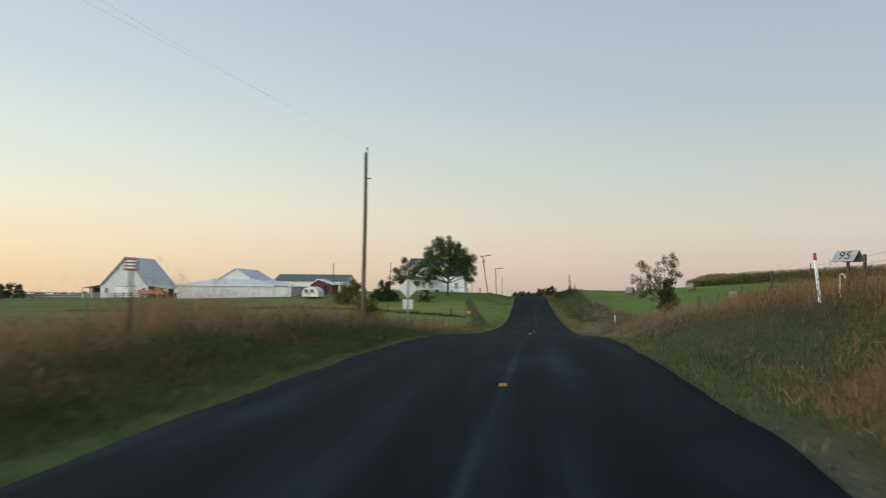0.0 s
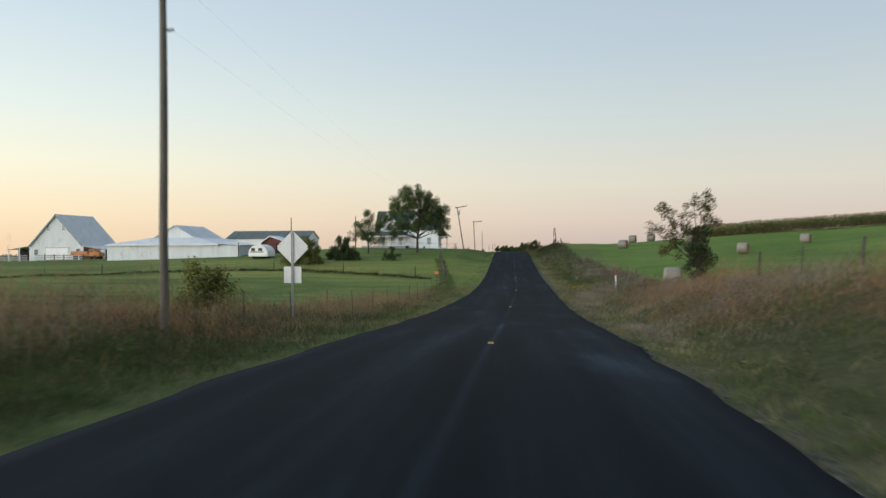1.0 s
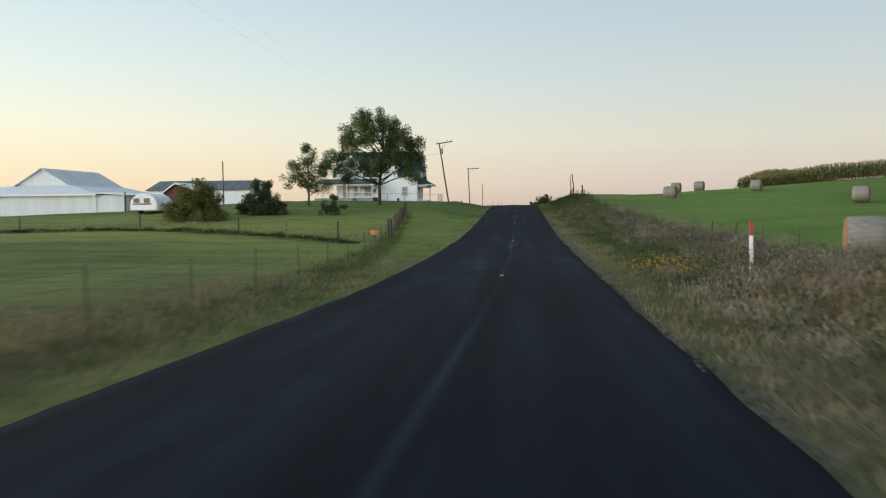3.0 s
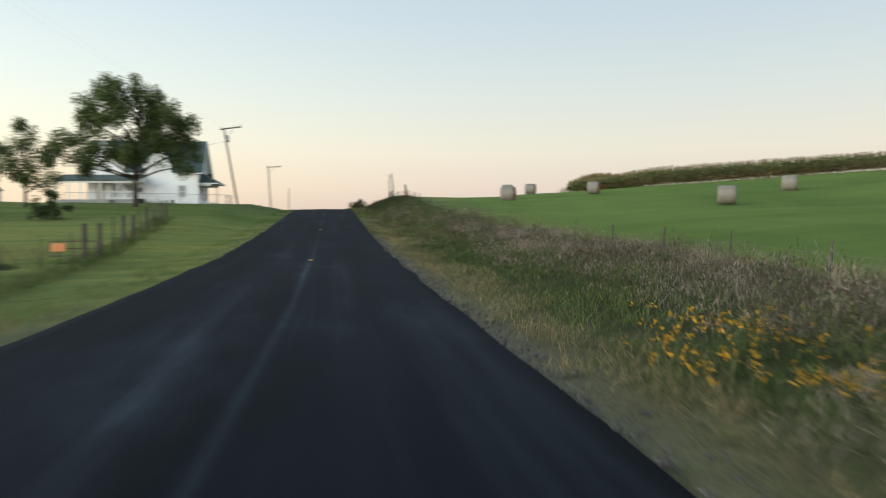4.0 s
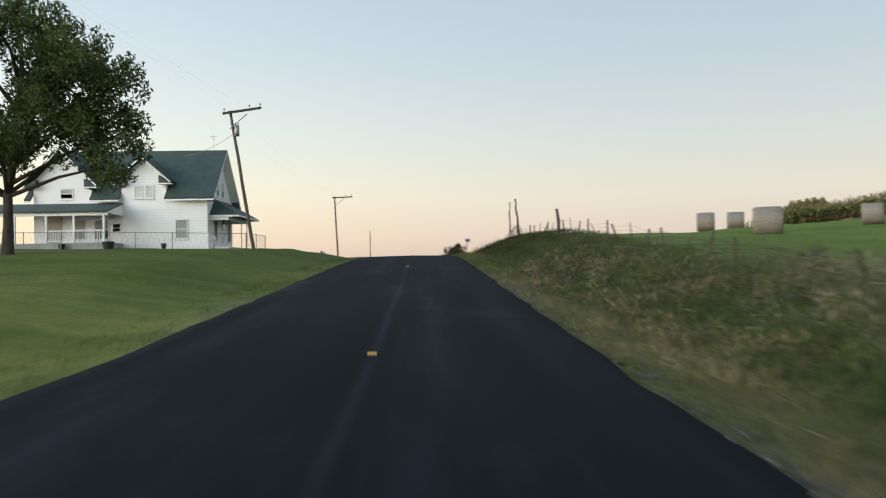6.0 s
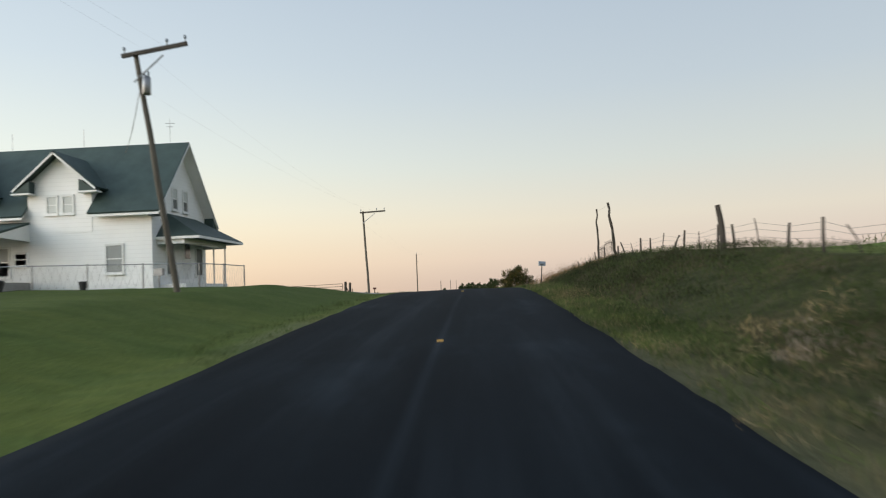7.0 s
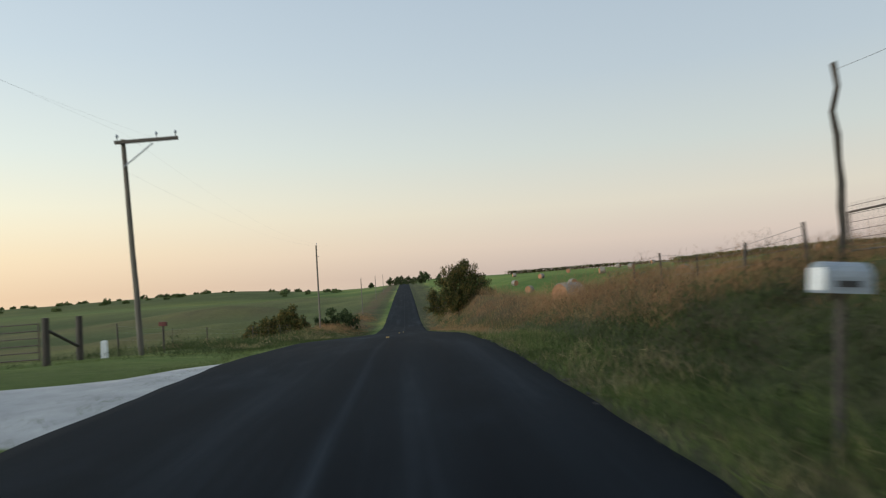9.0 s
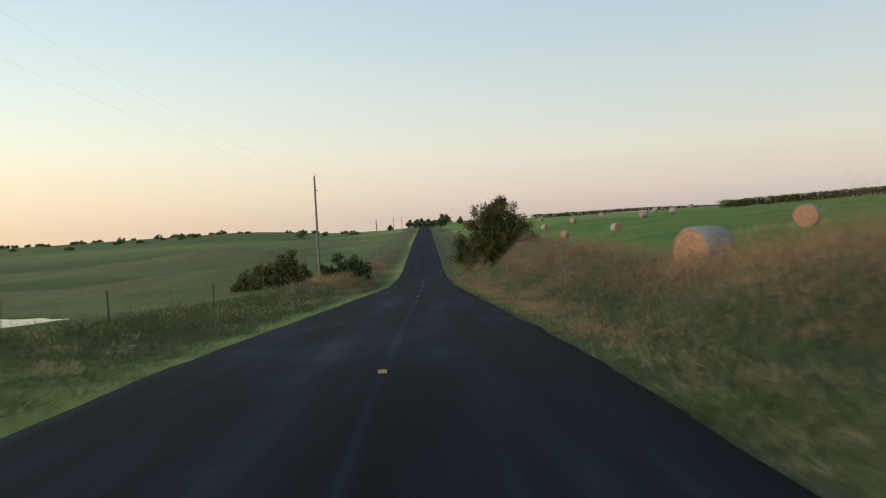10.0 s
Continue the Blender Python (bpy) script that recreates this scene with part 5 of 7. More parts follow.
bm = bmesh.new()
tube(bm, [(lx1 - o + 3.4, -.1, -.6), (lx1 - o + 3.4, -.1, 2.9)], .09, 6)
part("post", bm, M["post"], shed)
# Darker strip along the foot of the front wall.
bm = bmesh.new()
box(bm, lx0 - o, lx1 - o, -.03, .01, -.5, -.02)
part("base_strip", bm, M["post"], shed, "dark strip along the foot of the wall")

# long shed with a green roof
t = thing("long_shed", (-50.4, 163.7, .7), "long white farm shed with dark green roof", "shed", turn=2)
bm = bmesh.new()
prism(bm, [(-5, -.8), (5, -.8), (5, 3.6), (0, 5.1), (-5, 3.6)], -8.3, 8.3, "x")
part("wall", bm, M["siding"], t)
for s in (-1, 1):
    ribbed_roof("roof", t, (-8.5, 0, 5.25), (8.5, 0, 5.25), (8.5, s * 5.3, 3.62), (-8.5, s * 5.3, 3.62), M["dull_roof"])
bm = bmesh.new()
box(bm, -5, -1, -5.06, -4.98, -.5, 2.2)
part("door", bm, M["siding"], t)
bm = bmesh.new()
box(bm, 8.28, 8.36, 2.0, 4.4, -.4, 2.2)
part("door", bm, M["tan"], t, "pale side door")

# small red barn and a white round-topped trailer in front of it
t = thing("red_shed", (-39.6, 131.0, gz(-39.6, 131)), "small weathered red shed with white-trimmed gable", "shed")
bm = bmesh.new()
prism(bm, [(-2.1, -.5), (2.1, -.5), (2.1, 1.9), (-.6, 2.75), (-2.1, 1.75)], 0, 4.5, "y")
part("wall", bm, M["barn_red"], t)
for xa, za in ((-2.35, 1.66), (2.5, 1.84)):
    bm = bmesh.new()
    slab(bm, (-.6, -.3, 2.87), (-.6, 4.8, 2.87), (xa, 4.8, za), (xa, -.3, za), .08)
    roof = part("roof", bm, M["grey_roof"], t)
    bm = bmesh.new()
    slab(bm, (-.6, -.34, 2.85), (-.6, -.305, 2.85), (xa, -.305, za - .02), (xa, -.34, za - .02), .14)
    part("rake_board", bm, M["white"], roof, "white trim board")
# Flat near-black panel: the doorway's inner shade as colour.
bm = bmesh.new()
box(bm, .35, 1.25, -.05, .02, -.3, 1.65)
part("door", bm, M["dark"], t, "near-black panel for the shade inside the doorway")
t = thing("camper_trailer", (-38.4, 120.2, gz(-38.4, 120.2)), "old white round-topped trailer parked on grass", "trailer")
bm = bmesh.new()
arc = [(1.45 * math.cos(a), .95 + 1.2 * math.sin(a)) for a in np.linspace(0, math.pi, 13)]
prism(bm, [(1.45, .4)] + arc + [(-1.45, .4)], 0, 3.4, "y")
bmesh.ops.bevel(bm, geom=bm.edges[:], offset=.04, segments=1, affect="EDGES")
body = part("body", bm, M["white"], t)
bm = bmesh.new()
box(bm, -1.3, 1.3, -.03, .02, .45, .98)
part("lower_panel", bm, M["siding"], body)
bm = bmesh.new()
box(bm, -1.2, .85, -.03, .02, 1.0, 1.12)
part("band", bm, M["barn_red"], body, "faded red band")
for x in (-.75, .35):
    bm = bmesh.new()
    box(bm, x - .3, x + .3, -.035, .02, 1.2, 1.65)
    part("pane", bm, M["glass"], body)
for x in (-1.2, 1.2):
    bm = bmesh.new()
    tube(bm, [(x - .12, 1.6, .36), (x + .12, 1.6, .36)], .36, 16)
    part("wheel", bm, M["black"], t)

# orange truck in the barn's lean-to
t = thing("farm_truck", (-80.7, 145.6, gz(-80.7, 145.6)), "orange farm truck parked at barn lean-to", "truck", turn=0)
bm = bmesh.new()
box(bm, -2.6, .8, -1.0, 1.0, .7, 1.55)
bmesh.ops.bevel(bm, geom=bm.edges[:], offset=.06, segments=2, affect="EDGES")
part("bed", bm, M["orange"], t)
bm = bmesh.new()
prism(bm, [(.85, .6), (3.0, .6), (3.0, 1.25), (2.3, 1.35), (1.9, 2.05), (.95, 2.05)], -.95, .95, "y")
bmesh.ops.bevel(bm, geom=bm.edges[:], offset=.06, segments=2, affect="EDGES")
cab = part("cab", bm, M["orange"], t)
bm = bmesh.new()
box(bm, 1.05, 1.85, -.97, -.94, 1.4, 1.9)
part("window", bm, M["glass"], cab)
for x in (-1.6, 2.2):
    for y in (-.95, .75):
        bm = bmesh.new()
        tube(bm, [(x, y, .42), (x, y + .24, .42)], .42, 16)
        w = part("wheel", bm, M["black"], t)

# board fence of the barn yard
t = thing("board_fence", (-96, 144.6, gz(-96, 144.6)), "grey weathered board fence round barnyard", "fence")
for k in range(-8, 9):
    x = k * 1.9
    if 4.5 < x < 6:
        continue
    bm = bmesh.new()
    box(bm, x - .08, x + .08, -.08, .08, -.5, 1.35)
    part("post", bm, M["post"], t)
for z in (.3, .7, 1.1):
    for a, b in ((-15.3, 4.2), (5.7, 15.2)):
        bm = bmesh.new()
        box(bm, a, b, -.12, -.08, z - .09, z + .09)
        part("board", bm, M["old_tin"], t)
for x, y, h in ((-42.5, 150, 6.4), (-30.5, 152, 6.2)):
    t = thing("yard_pole", (x, y, gz(x, y)), "thin weathered farmyard light pole", "pole")
    bm = bmesh.new()
    tube(bm, crooked((0, 0, -.3), (0, 0, h), 5, .05, x), [.11, .105, .1, .095, .09, .08], 8)
    part("shaft", bm, M["pole"], t)


# ---- hay bales ----
def hay_bale(seed, length):
    rng = random.Random(seed)
    bm = bmesh.new()
    R, n, rings = .76, 40, [(-length / 2, .70), (-length / 2 + .04, .745), (-length * .2, .765), (length * .2, .765), (length / 2 - .04, .745), (length / 2, .70)]
    loops = []
    for x, r in rings:
        loops.append([bm.verts.new((x + rng.uniform(-.012, .012), (r + rng.uniform(-.015, .015)) * math.cos(a), .74 + (r + rng.uniform(-.015, .015)) * max(math.sin(a), -.96))) for a in np.linspace(0, 2 * math.pi, n, False)])
    for a, b in zip(loops, loops[1:]):
        for k in range(n):
            bm.faces.new((a[k], a[(k + 1) % n], b[(k + 1) % n], b[k]))
    me = finish("wrap", bm, M["netting"], True)
    ends = []
    for s in (-1, 1):
        bm = bmesh.new()
        prev = None
        for k, r in enumerate((.70, .62, .52, .42, .32, .22, .12, .04)):
            x = s * (length / 2 + (.0 if k % 2 == 0 else -.025) + .01)
            ring = [bm.verts.new((x + rng.uniform(-.008, .008), r * math.cos(a), .74 + r * math.sin(a))) for a in np.linspace(0, 2 * math.pi, 28, False)]
            if prev:
                for i in range(28):
                    bm.faces.new((prev[i], prev[(i + 1) % 28], ring[(i + 1) % 28], ring[i]))
            prev = ring
        bm.faces.new(prev)
        ends.append(finish("end", bm, M["bale"]))
    return me, ends


def put_bale(x, y, turn, meshes, label):
    t = thing("hay_bale", (x, y, gz(x, y) - .02), label, "hay bale", "round hay bales", turn=turn)
    w = new("wrap", meshes[0])
    w.parent = t
    for e in meshes[1]:
        f = new("end", e)
        f.parent = t


B1, B2 = hay_bale(1, 1.35), hay_bale(2, 1.3)
for k, (x, y, turn, lab) in enumerate([
        (17.5, 137.4, 155, "weathered grey round hay bale in green field"), (22.5, 157.5, 159, "weathered grey round hay bale in green field"),
        (26.8, 161.7, 156, "weathered grey round hay bale in green field"), (31.5, 150.6, 148, "weathered grey round hay bale near corn"),
        (31.5, 121.3, 150, "weathered grey round hay bale in green field"), (44, 131.3, 146, "weathered grey round hay bale near corn"),
        (12.0, 78, 163, "round hay bale beside small roadside tree"), (9.2, 192.0, 208, "straw-coloured round hay bale with grey weathered top"),
        (24.6, 214, 232, "straw-coloured round hay bale showing its spiral end")]):
    put_bale(x, y, turn, (B1, B2)[k % 2], lab)
for k, (x, y) in enumerate([(49, 327), (40, 359), (55, 389), (32, 287), (72, 389), (43, 429), (111, 359), (88, 300), (30, 345), (62, 345), (95, 420), (26, 300)]):
    put_bale(x, y, 37 * k % 180, (B1, B2)[k % 2], "distant pale round hay bale in hillside field")


# ---- trees and bushes ----
def leaf_mesh(name, centres, spread, count, size, mat, rng, droop=0.0):
    """Many small folded leaves round clump centres."""
    c = np.repeat(np.asarray(centres, float), count, axis=0)
    n = len(c)
    off = rng.normal(0, 1, (n, 3))
    off /= np.maximum(np.linalg.norm(off, axis=1, keepdims=True), 1e-6)
    off *= (rng.random((n, 1)) ** 0.5) * np.asarray(spread, float)
    p = c + off
    p[:, 2] -= droop * rng.random(n)
    a = rng.normal(0, 1, (n, 3))
    a /= np.linalg.norm(a, axis=1, keepdims=True)
    b = np.cross(a, rng.normal(0, 1, (n, 3)))
    b /= np.maximum(np.linalg.norm(b, axis=1, keepdims=True), 1e-6)
    s = size * (0.6 + 0.8 * rng.random((n, 1)))
    v = np.stack([p - a * s, p + b * s * 0.38, p + a * s, p - b * s * 0.38], 1).reshape(-1, 3)
    q = np.arange(4 * n).reshape(n, 4)
    return sheet(name, v, q, mat)


def tree(name, base, lobes, r0, fork, clumps, count, size, mat, label, seed, category="tree", clump_r=0.42, bare=0, squash=1.0, leader=None):
    """Trunk and limbs that reach into lobes (x, y, z, radius), with leaf clumps round the ends."""
    rng = np.random.default_rng(seed)
    t = thing(name, base, label, category)
    bm = bmesh.new()
    trunk_top = Vector((0.1 * r0, 0, fork))
    tube(bm, [(0, 0, -0.4), (0, 0, 0.05), (0.03, 0.02, fork * 0.5), trunk_top], [r0 * 1.5, r0 * 1.15, r0 * 0.9, r0 * 0.8], 10)
    if leader:                      # the trunk goes on above its first fork
        tip = Vector(leader)
        bend = trunk_top.lerp(tip, 0.5) + Vector((0.25, 0.1, 0))
        tube(bm, [trunk_top - Vector((0, 0, 0.1)), bend, tip], [r0 * 0.8, r0 * 0.6, r0 * 0.3], 9)
    centres = []
    for x, y, z, r in lobes:
        c = Vector((x, y, z))
        start = trunk_top if z > fork else Vector((0, 0, z * 0.6))
        if leader and z > fork:
            f = min(0.95, max(0, (z - fork) / (leader[2] - fork) * 0.75 - 0.2))
            start = trunk_top.lerp(bend, f * 2) if f < 0.5 else bend.lerp(tip, f * 2 - 1)
        mid = start.lerp(c, 0.5) + Vector((rng.normal(0, 0.12) * r, rng.normal(0, 0.12) * r, 0.15 * r))
        rr = r0 * 0.5
        tube(bm, [start - Vector((0, 0, 0.15)), mid, c], [rr * 0.9, rr * 0.62, rr * 0.34], 7)
        k = max(6, int(clumps * r * r))
        for i in range(k):
            d = rng.normal(0, 1, 3)
            d /= np.linalg.norm(d)
            d[2] *= squash
            q = c + Vector(d) * r * (0.45 + 0.68 * rng.random())
            centres.append(q)
            if i % 2 == 0:
                m = c.lerp(q, 0.5) + Vector(rng.normal(0, 0.08, 3)) * r
                tube(bm, [c.lerp(mid, 0.15 * rng.random()), m, q], [rr * 0.25, rr * 0.15, rr * 0.06], 4)
        for i in range(bare):
            d = Vector(rng.normal(0, 1, 3)).normalized()
            d.z = abs(d.z)
            q = c + d * r * 1.45
            tube(bm, [c, c.lerp(q, 0.55) + Vector(rng.normal(0, 0.06, 3)) * r, q], [rr * 0.2, rr * 0.1, rr * 0.04], 4)
    part("trunk", bm, M["bark"], t, "dark bark trunk and limbs", True)
    crown = new("crown", leaf_mesh("crown", [tuple(c) for c in centres], clump_r, count, size, mat, rng))
    crown.parent = t
    return t


tree("shade_tree", (-15.8, 129.6, gz(-15.8, 129.6)),
     [(-.7, .2, 9.2, 1.9), (-2.2, -.6, 8.2, 1.7), (1.3, .8, 8.7, 1.6), (-3.3, .4, 6.9, 1.5), (2.7, -.3, 7.1, 1.6), (3.4, .4, 5.6, 1.1), (-1.0, -1.5, 7.0, 1.3), (.8, 1.6, 7.4, 1.3),
      (-4.7, .1, 5.1, 1.4), (-5.7, -.4, 4.2, .9), (-2.4, -.8, 4.1, 1.4), (.4, -1.4, 4.0, 1.3), (2.7, .2, 4.2, 1.4), (.6, 1.8, 5.6, 1.5), (-1.2, 2.4, 4.8, 1.4), (-3.9, -.3, 3.2, .9), (4.2, 0, 6.7, 1.1), (4.3, .3, 4.7, 1.0), (3.6, -.2, 3.3, .85), (1.6, -.8, 5.8, 1.2)],
     .2, 2.4, 9.5, 150, .1, M["leaf"], "large spreading dark green tree before farmhouse", 11, clump_r=.6, squash=.85, leader=(.4, .3, 8.6))
tree("young_tree", (-23.2, 127.2, gz(-23.2, 127.2)),
     [(0, 0, 4.2, 1.1), (-1.2, 0.17, 3.6, 1), (1.1, -0.17, 3.1, 1), (0.086, 0.086, 5.5, 0.69), (-1.7, 0, 4.3, 0.6), (1.5, 0.17, 4.2, 0.6), (0.34, -0.34, 2.2, 0.95), (2, 0, 2, 0.69), (-0.17, 0, 6.2, 0.34), (-2.1, 0, 2.8, 0.77), (-1, 0.26, 2.1, 0.77)],
     .12, 2.0, 10, 100, .1, M["leaf"], "ragged young green tree beside the porch", 12, clump_r=.58)
tree("shrub", (-18.2, 117.5, gz(-18.2, 117.5)), [(0, 0, .9, .8), (-.6, .1, .6, .7), (.7, 0, .7, .7), (.1, .3, 1.5, .5)], .06, .3, 22, 60, .09, M["leaf_dark"],
     "low dark rounded yard shrub", 13, "shrub", clump_r=.3)
tree("round_bush", (-29.7, 113, gz(-29.7, 113)), [(0, 0, 1.6, 1.4), (-1.4, 0, 1.3, 1.2), (1.5, .2, 1.3, 1.2), (.2, .2, 2.7, 1.1), (-.9, 0, 2.5, .9), (1.1, 0, 2.3, .9), (-1.2, -.6, .5, .9), (0, -.8, .5, 1.0), (1.2, -.6, .5, .9), (-2.1, 0, .7, .7), (2.2, 0, .7, .7)],
     .12, .5, 12, 150, .09, M["leaf_light"], "big rounded olive-green bush by farmyard", 14, "bush", clump_r=.55)
tree("dark_bush", (-25.0, 117.5, gz(-25, 117.5)), [(0, 0, 1.2, 1.2), (-1.0, 0, 1.0, 1.0), (1.0, .1, 1.0, 1.0), (0, 0, 2.2, .8), (-.6, .1, 2.8, .4), (.5, 0, 2.8, .4), (-1.7, 0, .6, .8), (1.7, 0, .6, .8), (0, -.7, .5, .9)],
     .1, .4, 14, 140, .09, M["leaf_dark"], "spiky very dark evergreen bush", 15, "bush", clump_r=.45)
tree("verge_bush", (-10.3, 37.0, gz(-10.3, 37.0)), [(0, 0, 1.2, .5), (-.5, .2, 1.0, .45), (.5, .1, 1.0, .45), (-.2, 0, 1.6, .35), (.3, .1, 1.5, .35), (0, -.1, .5, .6)], .03, .2, 40, 60, .06, M["leaf_light"],
     "yellow-green bush in tall roadside grass", 16, "bush", clump_r=.3)
tree("roadside_tree", (8.15, 55, gz(8.15, 55)),
     [(.35, 0, 4.95, .34), (-.25, .1, 4.6, .4), (-.7, 0, 4.1, .45), (-1.85, .1, 4.4, .28), (-1.55, 0, 3.85, .4), (-2.3, .1, 3.25, .42), (-1.5, -.2, 3.25, .5), (-.85, .2, 3.5, .45), (.5, .1, 4.35, .4),
      (0, -.2, 4.0, .45), (-1.8, 0, 2.1, .42), (-1.1, .2, 2.3, .42), (-1.25, 0, 2.8, .4), (.75, .1, 3.6, .3), (-.4, .3, 3.1, .5)],
     .08, 1.4, 34, 40, .06, M["leaf_autumn"], "thin scraggly roadside tree with bare twigs", 17, clump_r=.24, bare=9)
tree("roadside_bush", (8.25, 55.3, gz(8.25, 55.3)), [(-.2, 0, 1.3, .5), (0, 0, 2.05, .68), (-.1, 0, 2.75, .55), (.45, 0, 1.7, .42), (-.35, 0, 2.1, .5), (.1, 0, 3.2, .35), (0, 0, .7, .35)], .08, .5, 30, 90, .07, M["leaf_dark"],
     "dense dark evergreen under roadside tree", 19, "bush", clump_r=.26)
tree("hedge_bush", (6.1, 231.5, gz(6.1, 231.5)),
     [(0, 0, 1.9, 1.9), (-1.7, -.2, 1.6, 1.6), (1.7, .2, 1.5, 1.6), (.3, .1, 3.5, 1.6), (-1.1, .1, 3.2, 1.4), (1.5, 0, 3.0, 1.3), (.5, 0, 4.7, 1.15), (-.7, 0, 4.4, 1.0), (1.5, .1, 4.2, 1.0), (.7, 0, 5.4, .6), (2.9, 0, .9, .9), (-2.6, 0, 1.0, 1.0), (3.0, .2, 2.2, .9), (2.6, 0, 3.3, .7), (-2.7, .1, 2.1, .8)],
     .2, .8, 11, 100, .11, M["leaf_autumn"], "dense dark roadside bush with bare top twigs", 18, "bush", clump_r=.52, bare=22)
for k, (x, y, s) in enumerate(((-15.2, 246, 1.25), (-18.0, 248, .95), (-9.8, 251, .95), (-8.2, 253, .8), (-20.6, 250, .6), (-16.6, 251, 1.1))):
    tree("thicket", (x, y, gz(x, y)), [(0, 0, 1.3 * s, 1.3 * s), (-1.4 * s, .2, 1.1 * s, 1.1 * s), (1.4 * s, 0, 1.1 * s, 1.1 * s), (.2, .2, 2.3 * s, .9 * s)], .1, .3, 12, 50, .18,
         M["leaf_dark"] if k in (2, 3) else M["leaf_autumn"], "low dark thicket in pasture hollow", 30 + k, "bush", clump_r=.5)
rng = np.random.default_rng(5)
FAR = [(-9, 610, 5), (-5, 640, 6), (-2, 655, 6.5), (3, 650, 6), (11, 600, 7.5), (14, 620, 7), (-22, 630, 3), (24, 640, 4), (6.5, 640, 4.5)]
for k, (x, y, h) in enumerate(FAR):
    tree("far_tree", (x, y, gz(x, y) + float(ridges(x, y))), [(0, 0, h * .5, h * .32), (-h * .3, 0, h * .35, h * .24), (h * .28, 0, h * .4, h * .25), (h * .05, 0, h * .8, h * .17), (-h * .1, 0, h * .2, h * .2)], h * .03, h * .12, 5, 22, .45,
         M["leaf_dark"], "distant dark tree on the far hill road", 50 + k, clump_r=.9)
for k in range(150):
    x = -40 - 560 * rng.random()
    y = 520 + 430 * rng.random() ** .7
    h = 1.8 + 2.6 * rng.random()
    if k > 30:              # scrub along the far skyline
        y = 585 + (y - 520) * .17
        h *= .62
    z = gz(x, y) + float(ridges(x, y)) + rolling(x, y)
    tree("far_bush", (x, y, z - .3), [(0, 0, h * .45, h * .5), (-h * .6, 0, h * .35, h * .4), (h * .6, 0, h * .35, h * .42)], .15, .4, 3.0, 22, .5, M["leaf"],
         "distant dark bush on rolling pasture", 100 + k, "bush", clump_r=.9)
for k, (x, y, h) in enumerate([(-112, 142, 4), (-119, 139, 3.6), (-126, 136, 4.2), (-133, 140, 3.5), (-140, 133, 4)]):
    tree("far_bush", (x, y, gz(x, y) - .2), [(0, 0, h * .45, h * .5), (-h * .8, 0, h * .35, h * .45), (h * .8, 0, h * .35, h * .45)], .15, .4, 4, 30, .4, M["leaf_dark"],
         "dark hedge clump beyond the barnyard", 170 + k, "bush", clump_r=.7)


for k, (x, y, h) in enumerate([(-150, 408, 4.6), (-160, 402, 4.2), (-143, 398, 3.6), (-170, 412, 5), (-182, 405, 4)]):
    tree("far_tree", (x, y, gz(x, y) + float(ridges(x, y)) + rolling(x, y) - .3), [(0, 0, h * .45, h * .42), (-h * .5, 0, h * .38, h * .36), (h * .5, 0, h * .38, h * .36), (0, 0, h * .72, h * .25)], .2, .8, 4, 34, .45, M["leaf_dark"],
         "dark round-topped tree in pasture grove", 190 + k, clump_r=.9)


